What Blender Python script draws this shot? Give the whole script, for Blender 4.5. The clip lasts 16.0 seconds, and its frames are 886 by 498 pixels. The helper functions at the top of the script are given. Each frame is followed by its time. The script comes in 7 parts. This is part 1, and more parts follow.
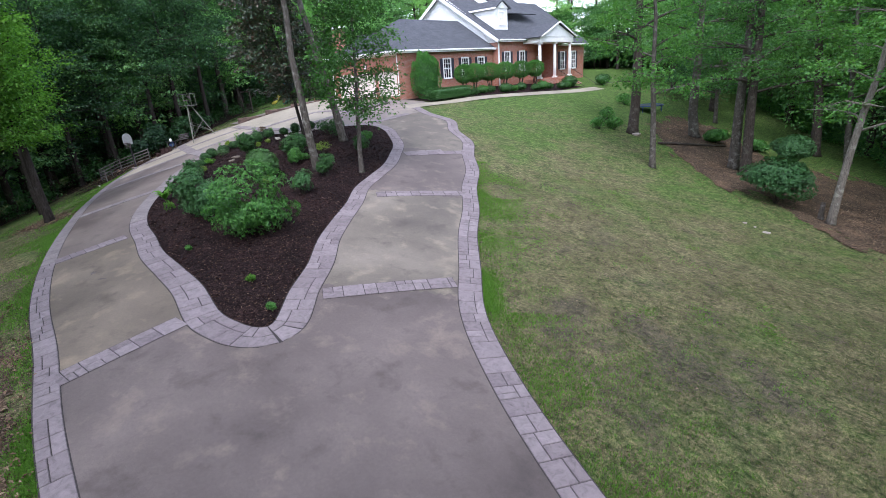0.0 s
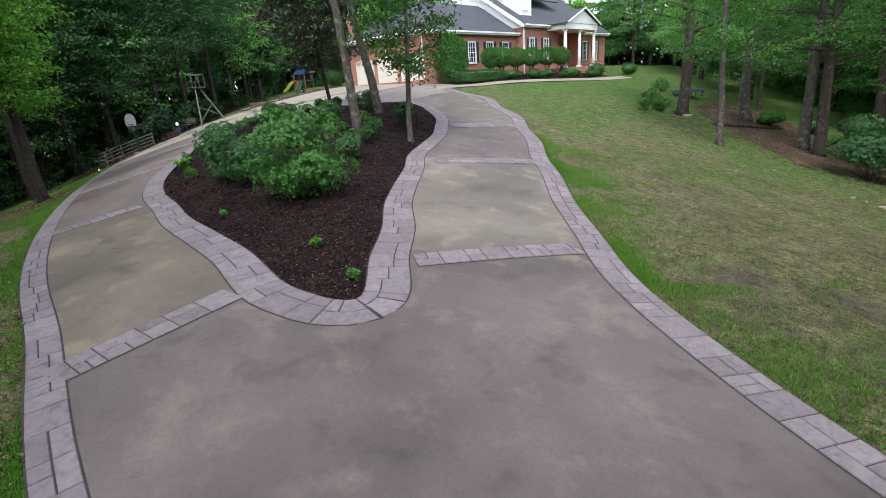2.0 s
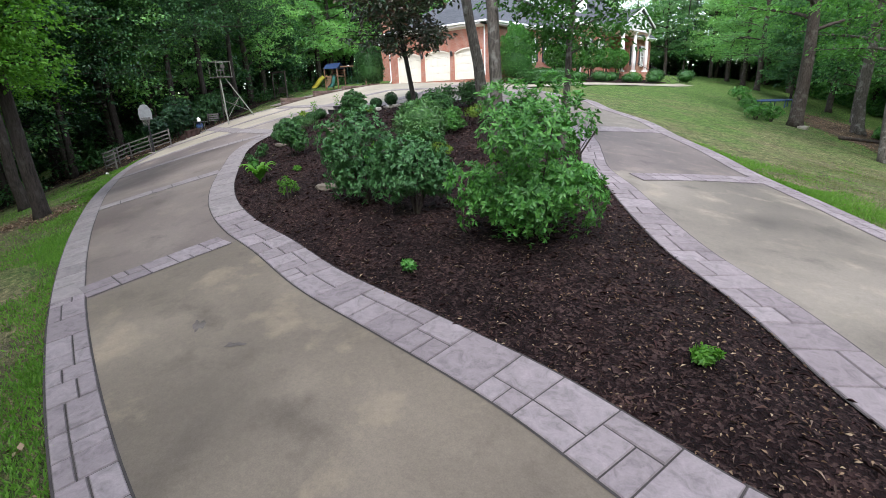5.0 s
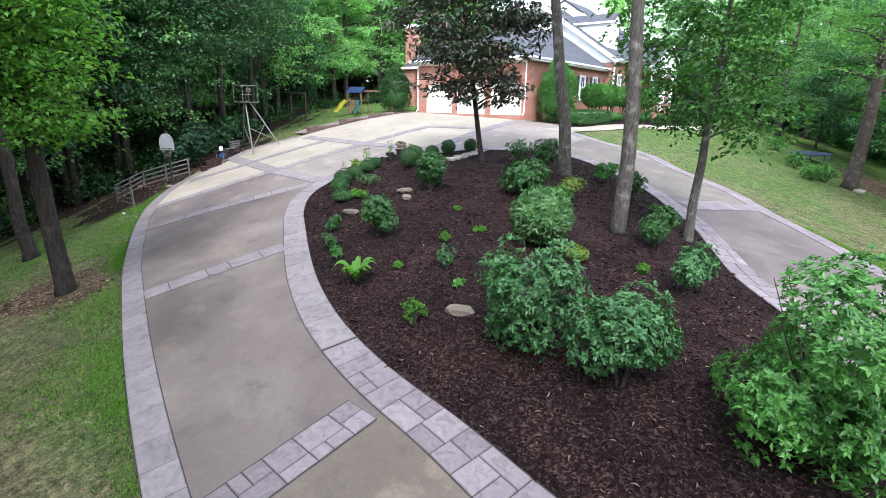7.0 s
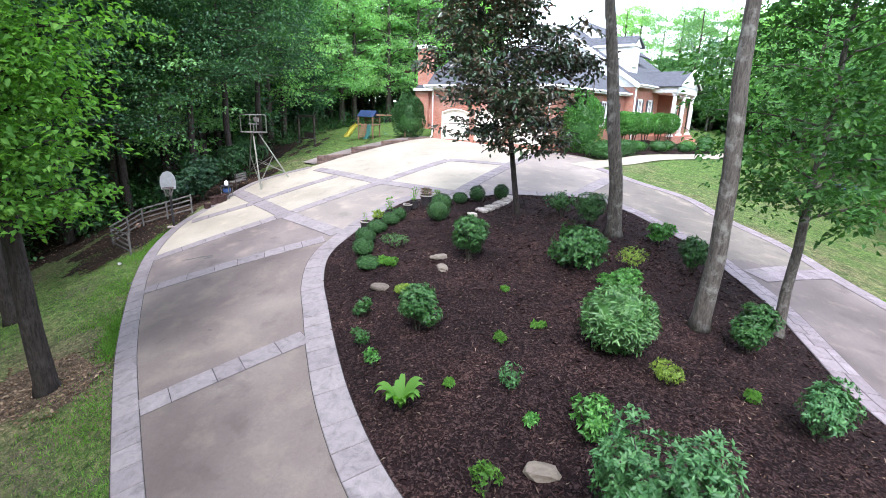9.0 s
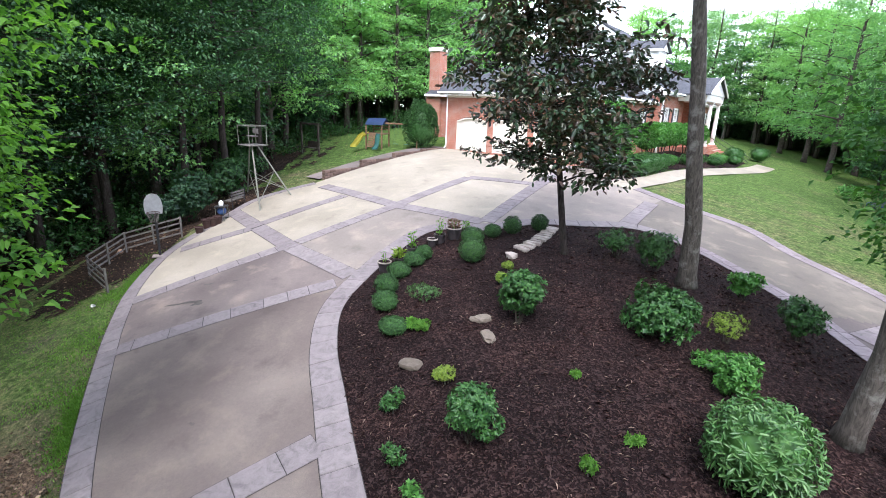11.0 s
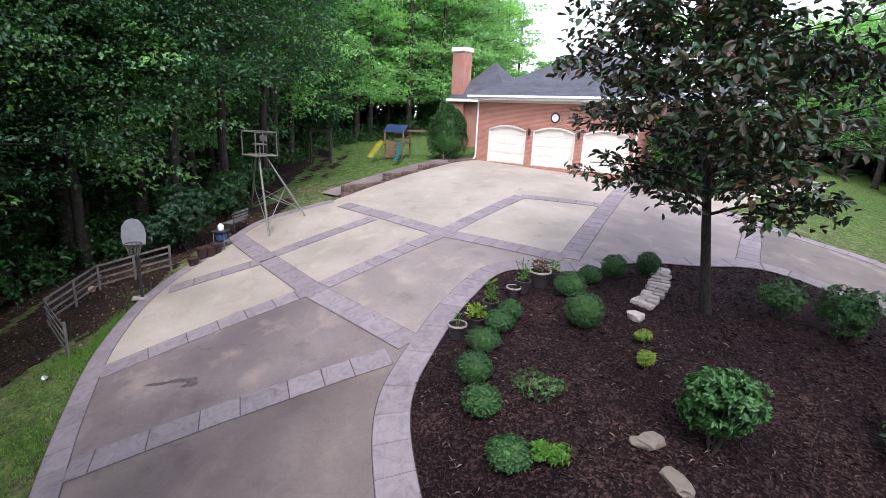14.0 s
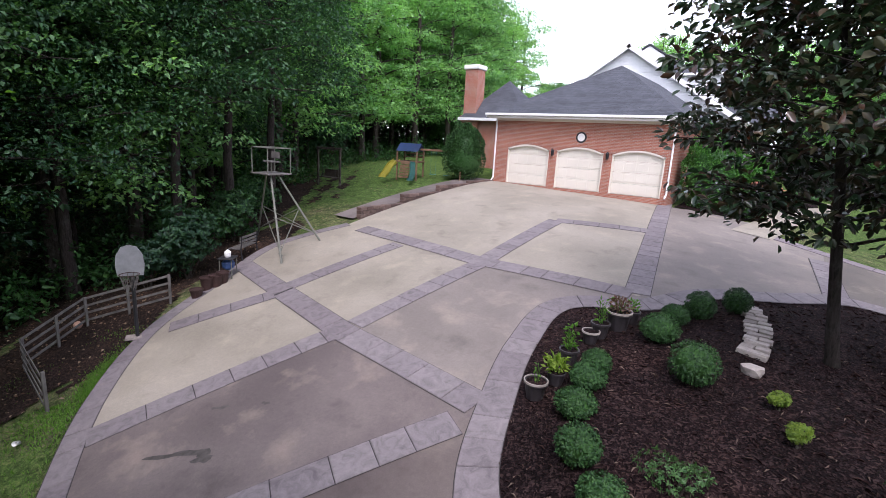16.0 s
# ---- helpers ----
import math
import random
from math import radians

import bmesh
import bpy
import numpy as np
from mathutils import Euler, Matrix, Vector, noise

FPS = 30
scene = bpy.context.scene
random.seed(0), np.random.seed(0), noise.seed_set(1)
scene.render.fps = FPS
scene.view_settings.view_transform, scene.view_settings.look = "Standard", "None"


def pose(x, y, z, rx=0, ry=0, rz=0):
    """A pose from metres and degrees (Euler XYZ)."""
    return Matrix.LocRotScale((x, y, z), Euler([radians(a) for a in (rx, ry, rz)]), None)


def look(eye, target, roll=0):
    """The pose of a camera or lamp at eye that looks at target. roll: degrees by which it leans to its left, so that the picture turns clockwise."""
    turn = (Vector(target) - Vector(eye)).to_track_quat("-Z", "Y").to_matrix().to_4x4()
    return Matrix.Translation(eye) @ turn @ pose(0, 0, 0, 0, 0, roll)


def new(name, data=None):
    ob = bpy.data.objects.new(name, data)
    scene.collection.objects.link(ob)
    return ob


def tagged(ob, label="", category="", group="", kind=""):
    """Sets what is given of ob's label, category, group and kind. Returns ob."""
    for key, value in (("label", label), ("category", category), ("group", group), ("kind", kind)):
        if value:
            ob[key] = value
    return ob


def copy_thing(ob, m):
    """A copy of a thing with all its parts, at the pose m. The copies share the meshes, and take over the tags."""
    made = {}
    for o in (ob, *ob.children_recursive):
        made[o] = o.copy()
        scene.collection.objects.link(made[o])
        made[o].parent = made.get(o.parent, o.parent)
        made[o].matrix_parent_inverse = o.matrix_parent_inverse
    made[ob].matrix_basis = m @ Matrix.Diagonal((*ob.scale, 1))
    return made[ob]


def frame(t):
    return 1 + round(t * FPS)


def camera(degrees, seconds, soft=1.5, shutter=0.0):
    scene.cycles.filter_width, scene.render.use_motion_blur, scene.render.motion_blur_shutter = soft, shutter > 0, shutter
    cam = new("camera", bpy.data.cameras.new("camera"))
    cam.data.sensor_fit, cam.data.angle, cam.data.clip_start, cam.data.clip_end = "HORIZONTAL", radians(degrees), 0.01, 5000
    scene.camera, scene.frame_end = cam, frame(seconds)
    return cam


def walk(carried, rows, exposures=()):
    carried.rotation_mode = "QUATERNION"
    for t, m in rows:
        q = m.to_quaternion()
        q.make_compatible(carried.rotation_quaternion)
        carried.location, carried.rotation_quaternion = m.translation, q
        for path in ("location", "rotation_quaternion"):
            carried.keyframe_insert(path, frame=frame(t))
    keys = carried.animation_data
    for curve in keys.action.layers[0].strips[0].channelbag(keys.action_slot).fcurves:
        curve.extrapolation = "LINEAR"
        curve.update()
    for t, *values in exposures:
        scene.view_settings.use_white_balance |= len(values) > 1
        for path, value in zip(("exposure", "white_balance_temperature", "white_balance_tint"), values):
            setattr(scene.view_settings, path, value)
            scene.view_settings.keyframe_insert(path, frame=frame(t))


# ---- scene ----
cam = camera(84.31, 16.0, 0.75)
PATH = [
    (0, (6.023, 5.206, 1.796), (4.730, 6.574, 1.121), -4.38),
    (0.5, (5.111, 4.979, 1.152), (3.821, 6.354, 0.486), -4.43),
    (1, (4.062, 4.884, 0.536), (2.777, 6.269, -0.119), -4.47),
    (1.5, (2.864, 4.961, -0.039), (1.582, 6.353, -0.684), -4.44),
    (2, (1.613, 5.241, -0.422), (0.332, 6.638, -1.061), -4.40),
    (2.5, (0.100, 5.542, -0.674), (-1.175, 6.947, -1.307), -4.17),
    (3, (-1.329, 5.675, -0.776), (-2.598, 7.086, -1.406), -3.88),
    (3.6, (-3.100, 5.788, -0.832), (-4.360, 7.211, -1.454), -3.69),
    (4.2, (-4.764, 5.857, -0.839), (-6.011, 7.293, -1.456), -3.20),
    (4.8, (-6.456, 5.951, -0.863), (-7.690, 7.401, -1.476), -2.71),
    (5.5, (-8.267, 5.991, -0.708), (-9.484, 7.456, -1.318), -1.94),
    (6, (-9.574, 5.934, -0.220), (-10.769, 7.416, -0.834), -0.65),
    (6.5, (-10.701, 5.891, 0.298), (-11.878, 7.395, -0.295), 0.58),
    (7, (-11.635, 6.091, 0.953), (-12.809, 7.604, 0.374), 0.89),
    (7.5, (-12.471, 6.326, 1.546), (-13.642, 7.845, 0.981), 1.12),
    (8, (-13.064, 6.504, 1.925), (-14.234, 8.026, 1.366), 1.32),
    (8.5, (-13.574, 6.835, 2.172), (-14.746, 8.357, 1.617), 1.52),
    (9, (-14.208, 7.315, 2.347), (-15.381, 8.837, 1.794), 1.66),
    (9.6, (-15.000, 7.900, 2.451), (-16.178, 9.422, 1.907), 1.73),
    (10.2, (-15.896, 8.463, 2.644), (-17.071, 9.986, 2.096), 1.91),
    (10.8, (-16.772, 8.993, 2.860), (-17.943, 10.517, 2.307), 2.06),
    (11.5, (-17.905, 9.673, 2.965), (-19.073, 11.200, 2.414), 2.56),
    (12, (-18.693, 10.144, 2.955), (-19.861, 11.672, 2.405), 2.71),
    (12.5, (-19.559, 10.525, 2.901), (-20.722, 12.059, 2.356), 2.76),
    (13, (-20.450, 10.909, 2.801), (-21.608, 12.449, 2.266), 2.83),
    (13.5, (-21.109, 11.173, 2.713), (-22.266, 12.716, 2.186), 2.60),
    (14, (-21.790, 11.375, 2.643), (-22.943, 12.924, 2.122), 2.75),
    (14.5, (-22.359, 11.583, 2.566), (-23.516, 13.138, 2.074), 2.51),
    (15, (-22.963, 11.651, 2.494), (-24.117, 13.216, 2.026), 2.69),
    (15.5, (-23.617, 11.747, 2.389), (-24.760, 13.326, 1.940), 2.96),
    (16, (-24.262, 12.066, 2.346), (-25.399, 13.652, 1.910), 3.26),
]
EXPOSURES = [(0.0, 1.17, 5900, 17), (2.5, 1.06, 6350, 11), (3.0, 1.06, 6350, 11), (5.5, 1.52, 6200, 11), (7.5, 1.9, 6000, 14), (9.0, 2.02, 6000, 15), (11.5, 1.69, 6100, 17), (12.5, 1.58, 6100, 21), (14.5, 1.25, 6100, 23), (16.0, 0.98, 6150, 24)]
walk(cam, [(t, look(eye, target, roll)) for t, eye, target, roll in PATH], EXPOSURES)

# ---- light: a bright hazy sky with a soft sun ----
SUN_ELEV, SUN_ROT = radians(56), radians(143)
world = bpy.data.worlds.new("sky")
scene.world = world
world.use_nodes = True
wn, wl = world.node_tree.nodes, world.node_tree.links
sky = wn.new("ShaderNodeTexSky")
sky.sky_type, sky.sun_disc = "NISHITA", False
sky.sun_elevation, sky.sun_rotation = SUN_ELEV, SUN_ROT
sky.air_density, sky.dust_density, sky.ozone_density = 1.0, 0.6, 1.0
pale = wn.new("ShaderNodeHueSaturation")
pale.inputs["Saturation"].default_value = 0.35
pale.inputs["Value"].default_value = 1.7
wl.new(sky.outputs["Color"], pale.inputs["Color"])
wl.new(pale.outputs["Color"], wn["Background"].inputs["Color"])
wn["Background"].inputs["Strength"].default_value = 0.15
sun = new("sun", bpy.data.lights.new("sun", "SUN"))
sun.data.energy, sun.data.angle, sun.data.color = 1.4, radians(22), (1.0, 0.97, 0.94)
sun.rotation_euler = (math.pi / 2 - SUN_ELEV, 0, math.pi - SUN_ROT)

# ---- materials ----
def material(name, rough=0.8, spec=0.3, metal=0.0):
    m = bpy.data.materials.new(name)
    m.use_nodes = True
    nt = m.node_tree
    b = nt.nodes["Principled BSDF"]
    b.inputs["Roughness"].default_value = rough
    b.inputs["Specular IOR Level"].default_value = spec
    b.inputs["Metallic"].default_value = metal
    return m, nt, b


def coords(nt, generated=False):
    n = nt.nodes.new("ShaderNodeTexCoord")
    return n.outputs["Object"]


def world_place(nt):
    return nt.nodes.new("ShaderNodeNewGeometry").outputs["Position"]


def noise_tex(nt, vec, scale, detail=6.0, rough=0.6, distort=0.0):
    n = nt.nodes.new("ShaderNodeTexNoise")
    n.inputs["Scale"].default_value, n.inputs["Detail"].default_value = scale, detail
    n.inputs["Roughness"].default_value, n.inputs["Distortion"].default_value = rough, distort
    nt.links.new(vec, n.inputs["Vector"])
    return n.outputs["Fac"]


def ramp(nt, fac, stops):
    r = nt.nodes.new("ShaderNodeValToRGB")
    while len(r.color_ramp.elements) < len(stops):
        r.color_ramp.elements.new(0.5)
    for e, (p, c) in zip(r.color_ramp.elements, stops):
        e.position, e.color = p, (*c, 1) if len(c) == 3 else c
    nt.links.new(fac, r.inputs["Fac"])
    return r.outputs["Color"]


def mixc(nt, fac, a, b, mode="MIX"):
    m = nt.nodes.new("ShaderNodeMix")
    m.data_type, m.blend_type = "RGBA", mode
    for sock, v in ((m.inputs["Factor"], fac), (m.inputs[6], a), (m.inputs[7], b)):
        if isinstance(v, (int, float)):
            sock.default_value = v
        elif isinstance(v, tuple):
            sock.default_value = (*v, 1)
        else:
            nt.links.new(v, sock)
    return m.outputs[2]


def math_node(nt, op, a, b=0.0):
    m = nt.nodes.new("ShaderNodeMath")
    m.operation = op
    for i, v in enumerate((a, b)):
        if isinstance(v, (int, float)):
            m.inputs[i].default_value = v
        else:
            nt.links.new(v, m.inputs[i])
    return m.outputs[0]


def bump(nt, b, height, strength=0.3, dist=0.02):
    n = nt.nodes.new("ShaderNodeBump")
    n.inputs["Strength"].default_value, n.inputs["Distance"].default_value = strength, dist
    nt.links.new(height, n.inputs["Height"])
    nt.links.new(n.outputs["Normal"], b.inputs["Normal"])


def grey(v):
    return (v, v, v)


def mat_concrete(name, dark, mid, light, blotch=0.55):
    m, nt, b = material(name, 0.75, 0.35)
    p = world_place(nt)
    big = noise_tex(nt, p, 0.3, 4, 0.55, 0.25)
    blot = noise_tex(nt, p, 0.95, 6, 0.6, 0.15)
    fine = noise_tex(nt, p, 60, 4, 0.7)
    c = ramp(nt, big, [(0.30, dark), (0.5, mid), (0.70, light)])
    c = mixc(nt, ramp(nt, blot, [(0.54, grey(0)), (0.70, grey(blotch))]), c, (light[0] * 1.5, light[1] * 1.45, light[2] * 1.3))
    c = mixc(nt, ramp(nt, blot, [(0.28, grey(0.6)), (0.44, grey(0))]), c, tuple(v * 0.7 for v in dark))
    grain = noise_tex(nt, p, 14, 6, 0.8)
    c = mixc(nt, 0.5, c, ramp(nt, grain, [(0.3, grey(0.72)), (0.7, grey(1.18))]), "MULTIPLY")
    c = mixc(nt, 0.35, c, ramp(nt, fine, [(0.3, grey(0.6)), (0.7, grey(1.3))]), "MULTIPLY")
    nt.links.new(c, b.inputs["Base Color"])
    scuff = noise_tex(nt, p, 3.6, 8, 0.78, 0.6)
    c = mixc(nt, ramp(nt, scuff, [(0.60, grey(0)), (0.70, grey(0.45))]), c, tuple(min(0.5, v * 1.7) for v in mid))
    c = mixc(nt, ramp(nt, scuff, [(0.30, grey(0.4)), (0.40, grey(0))]), c, tuple(v * 0.8 for v in dark))
    fleck = nt.nodes.new("ShaderNodeTexVoronoi")
    fleck.inputs["Scale"].default_value = 2.2
    nt.links.new(p, fleck.inputs["Vector"])
    c = mixc(nt, ramp(nt, fleck.outputs["Distance"], [(0.028, grey(0.55)), (0.05, grey(0))]), c, tuple(min(0.6, v * 2.0) for v in light))
    nt.links.new(ramp(nt, big, [(0.3, grey(0.62)), (0.7, grey(0.85))]), b.inputs["Roughness"])
    bump(nt, b, fine, 0.25, 0.004)
    return m


def mat_stone(name, cols, scale=1.0, rough=0.75, depth=0.012):
    """Stamped paving: slate-like relief, colour changing from piece to piece."""
    m, nt, b = material(name, rough, 0.35)
    p = world_place(nt)
    rnd = nt.nodes.new("ShaderNodeObjectInfo").outputs["Random"]
    c = ramp(nt, rnd, [(0.0, cols[0]), (0.5, cols[1]), (1.0, cols[2])])
    rel = noise_tex(nt, p, 5 * scale, 8, 0.65, 1.2)
    fine = noise_tex(nt, p, 45 * scale, 4, 0.7)
    c = mixc(nt, 0.75, c, ramp(nt, rel, [(0.3, grey(0.55)), (0.5, grey(1.0)), (0.72, grey(1.3))]), "MULTIPLY")
    c = mixc(nt, 0.4, c, ramp(nt, fine, [(0.3, grey(0.7)), (0.7, grey(1.2))]), "MULTIPLY")
    nt.links.new(c, b.inputs["Base Color"])
    bump(nt, b, rel, 0.7, depth)
    return m


def mat_plain(name, col, rough=0.6, var=0.25, scale=6.0, metal=0.0, spec=0.35, relief=0.15):
    m, nt, b = material(name, rough, spec, metal)
    p = coords(nt)
    n1 = noise_tex(nt, p, scale, 6, 0.65)
    n2 = noise_tex(nt, p, scale * 12, 3, 0.6)
    lo, hi = tuple(v * (1 - var) for v in col), tuple(min(1, v * (1 + var)) for v in col)
    c = ramp(nt, n1, [(0.3, lo), (0.7, hi)])
    c = mixc(nt, 0.3, c, ramp(nt, n2, [(0.3, grey(1 - var)), (0.7, grey(1 + var * 0.5))]), "MULTIPLY")
    nt.links.new(c, b.inputs["Base Color"])
    if relief:
        bump(nt, b, n2, relief, 0.01)
    return m


def mat_leaf(name, cols, gloss=0.45, through_share=0.3, spec=0.4, vary=0.0):
    """Leaves: every one an island of its own, with its own tint, light passing through."""
    m, nt, b = material(name, gloss, spec)
    rnd = nt.nodes.new("ShaderNodeNewGeometry").outputs["Random Per Island"]
    n = len(cols)
    c = ramp(nt, rnd, [(i / max(1, n - 1), col) for i, col in enumerate(cols)])
    big = noise_tex(nt, world_place(nt), 0.5, 3, 0.5)
    c = mixc(nt, 0.5, c, ramp(nt, big, [(0.3, grey(0.62)), (0.7, grey(1.3))]), "MULTIPLY")
    if vary:
        own = nt.nodes.new("ShaderNodeObjectInfo").outputs["Random"]
        c = mixc(nt, 1.0, c, ramp(nt, own, [(0.0, (1 - vary, 1 - vary, 1 - 0.6 * vary)), (0.5, grey(1.0)), (1.0, (1 + 1.3 * vary, 1 + vary, 1 + 0.4 * vary))]), "MULTIPLY")
    nt.links.new(c, b.inputs["Base Color"])
    t = nt.nodes.new("ShaderNodeBsdfTranslucent")
    nt.links.new(mixc(nt, 1.0, c, (1.3, 1.5, 0.6), "MULTIPLY"), t.inputs["Color"])
    mix = nt.nodes.new("ShaderNodeMixShader")
    mix.inputs["Fac"].default_value = through_share
    nt.links.new(b.outputs["BSDF"], mix.inputs[1])
    nt.links.new(t.outputs["BSDF"], mix.inputs[2])
    nt.links.new(mix.outputs["Shader"], nt.nodes["Material Output"].inputs["Surface"])
    return m


def mat_bark(name, dark, light, lichen=0.3):
    m, nt, b = material(name, 0.9, 0.15)
    p = coords(nt)
    mp = nt.nodes.new("ShaderNodeMapping")
    mp.inputs["Scale"].default_value = (1, 1, 0.18)
    nt.links.new(p, mp.inputs["Vector"])
    ridge = noise_tex(nt, mp.outputs["Vector"], 22, 6, 0.7, 0.4)
    patch = noise_tex(nt, p, 3.0, 5, 0.65)
    c = ramp(nt, ridge, [(0.32, dark), (0.62, light)])
    c = mixc(nt, ramp(nt, patch, [(0.52, grey(0)), (0.66, grey(lichen))]), c, (0.42, 0.42, 0.37))
    nt.links.new(c, b.inputs["Base Color"])
    bump(nt, b, ridge, 0.9, 0.03)
    return m


def mat_grass():
    m, nt, b = material("lawn", 0.95, 0.1)
    p = world_place(nt)
    big = noise_tex(nt, p, 0.16, 5, 0.6, 0.5)
    mid = noise_tex(nt, p, 0.7, 8, 0.75, 0.1)
    bare = noise_tex(nt, p, 0.5, 8, 0.72, 0.15)
    fine = noise_tex(nt, p, 42, 5, 0.8)
    tuft = noise_tex(nt, p, 8, 6, 0.75)
    green = ramp(nt, fine, [(0.34, (0.016, 0.038, 0.010)), (0.5, (0.068, 0.124, 0.030)), (0.66, (0.155, 0.225, 0.068))])
    dry = ramp(nt, fine, [(0.34, (0.036, 0.033, 0.019)), (0.5, (0.132, 0.120, 0.068)), (0.66, (0.285, 0.255, 0.160))])
    soil = ramp(nt, fine, [(0.34, (0.022, 0.019, 0.015)), (0.5, (0.075, 0.066, 0.052)), (0.66, (0.17, 0.15, 0.12))])
    f = math_node(nt, "ADD", math_node(nt, "MULTIPLY", big, 0.5), math_node(nt, "MULTIPLY", mid, 0.5))
    # drier ground to the south, greener by the house
    sep = nt.nodes.new("ShaderNodeSeparateXYZ")
    nt.links.new(p, sep.inputs[0])
    lush = nt.nodes.new("ShaderNodeMapRange")
    lush.inputs[1].default_value, lush.inputs[2].default_value = 24.0, 50.0
    lush.inputs[3].default_value, lush.inputs[4].default_value = 0.03, -0.17
    nt.links.new(sep.outputs["Y"], lush.inputs[0])
    west = nt.nodes.new("ShaderNodeMapRange")
    west.inputs[1].default_value, west.inputs[2].default_value = -34.0, -25.0
    west.inputs[3].default_value, west.inputs[4].default_value = -0.13, 0.0
    nt.links.new(sep.outputs["X"], west.inputs[0])
    f = math_node(nt, "ADD", f, lush.outputs[0])
    f = math_node(nt, "ADD", f, west.outputs[0])
    f = math_node(nt, "ADD", f, math_node(nt, "MULTIPLY", math_node(nt, "SUBTRACT", tuft, 0.5), 0.5))
    c = mixc(nt, ramp(nt, f, [(0.36, grey(0)), (0.55, grey(0.95))]), green, dry)
    worn = math_node(nt, "ADD", math_node(nt, "ADD", bare, lush.outputs[0]), math_node(nt, "MULTIPLY", math_node(nt, "SUBTRACT", tuft, 0.5), 0.6))
    # a trampled patch beside the drive, thin over stony soil
    gap = nt.nodes.new("ShaderNodeVectorMath")
    gap.operation = "DISTANCE"
    nt.links.new(p, gap.inputs[0])
    gap.inputs[1].default_value = (2.6, 16.4, -5.4)
    thin = nt.nodes.new("ShaderNodeMapRange")
    thin.inputs[1].default_value, thin.inputs[2].default_value = 0.5, 4.2
    thin.inputs[3].default_value, thin.inputs[4].default_value = 0.12, -0.03
    nt.links.new(gap.outputs["Value"], thin.inputs[0])
    worn = math_node(nt, "ADD", worn, thin.outputs[0])
    c = mixc(nt, ramp(nt, worn, [(0.55, grey(0)), (0.66, grey(0.85))]), c, soil)
    c = mixc(nt, 1.0, c, ramp(nt, tuft, [(0.34, (0.42, 0.42, 0.42)), (0.5, (1.0, 0.98, 0.95)), (0.64, (1.6, 1.52, 1.35))]), "MULTIPLY")
    clump = noise_tex(nt, p, 2.4, 7, 0.8, 0.2)
    c = mixc(nt, 1.0, c, ramp(nt, clump, [(0.38, grey(0.55)), (0.52, grey(1.0)), (0.66, (1.3, 1.28, 1.2))]), "MULTIPLY")
    nt.links.new(c, b.inputs["Base Color"])
    bump(nt, b, math_node(nt, "ADD", fine, math_node(nt, "MULTIPLY", tuft, 1.2)), 0.9, 0.045)
    return m


def mat_mulch(name, a, b_, c_):
    m, nt, b = material(name, 0.95, 0.1)
    p = world_place(nt)
    v = nt.nodes.new("ShaderNodeTexVoronoi")
    v.inputs["Scale"].default_value = 28
    warp = nt.nodes.new("ShaderNodeVectorMath")
    warp.operation = "MULTIPLY_ADD"
    nz = nt.nodes.new("ShaderNodeTexNoise")
    nz.inputs["Scale"].default_value = 9
    nt.links.new(p, nz.inputs["Vector"])
    nt.links.new(nz.outputs["Color"], warp.inputs[0])
    warp.inputs[1].default_value = (0.15, 0.15, 0.15)
    nt.links.new(p, warp.inputs[2])
    nt.links.new(warp.outputs[0], v.inputs["Vector"])
    sep = nt.nodes.new("ShaderNodeSeparateColor")
    nt.links.new(v.outputs["Color"], sep.inputs[0])
    col = ramp(nt, sep.outputs[0], [(0.0, a), (0.6, b_), (1.0, c_)])
    patch = noise_tex(nt, p, 0.7, 5, 0.6)
    col = mixc(nt, 0.7, col, ramp(nt, patch, [(0.3, grey(0.5)), (0.5, grey(1.0)), (0.7, (1.95, 1.8, 1.6))]), "MULTIPLY")
    nt.links.new(col, b.inputs["Base Color"])
    bump(nt, b, v.outputs["Distance"], 1.0, 0.03)
    return m


def mat_brick(name):
    m, nt, b = material(name, 0.85, 0.2)
    geo = nt.nodes.new("ShaderNodeNewGeometry")
    sep = nt.nodes.new("ShaderNodeSeparateXYZ")
    nt.links.new(geo.outputs["Position"], sep.inputs[0])
    along = math_node(nt, "ADD", sep.outputs["X"], sep.outputs["Y"])
    comb = nt.nodes.new("ShaderNodeCombineXYZ")
    nt.links.new(along, comb.inputs["X"])
    nt.links.new(sep.outputs["Z"], comb.inputs["Y"])
    t = nt.nodes.new("ShaderNodeTexBrick")
    t.inputs["Scale"].default_value = 1.0
    t.inputs["Brick Width"].default_value, t.inputs["Row Height"].default_value = 0.215, 0.075
    t.inputs["Mortar Size"].default_value = 0.008
    t.inputs["Color1"].default_value, t.inputs["Color2"].default_value = (0.31, 0.108, 0.068, 1), (0.40, 0.155, 0.105, 1)
    t.inputs["Mortar"].default_value = (0.42, 0.33, 0.27, 1)
    nt.links.new(comb.outputs[0], t.inputs["Vector"])
    n = noise_tex(nt, geo.outputs["Position"], 1.2, 5, 0.6)
    c = mixc(nt, 0.6, t.outputs["Color"], ramp(nt, n, [(0.3, grey(0.8)), (0.7, grey(1.15))]), "MULTIPLY")
    nt.links.new(c, b.inputs["Base Color"])
    bump(nt, b, t.outputs["Fac"], -0.4, 0.01)
    return m


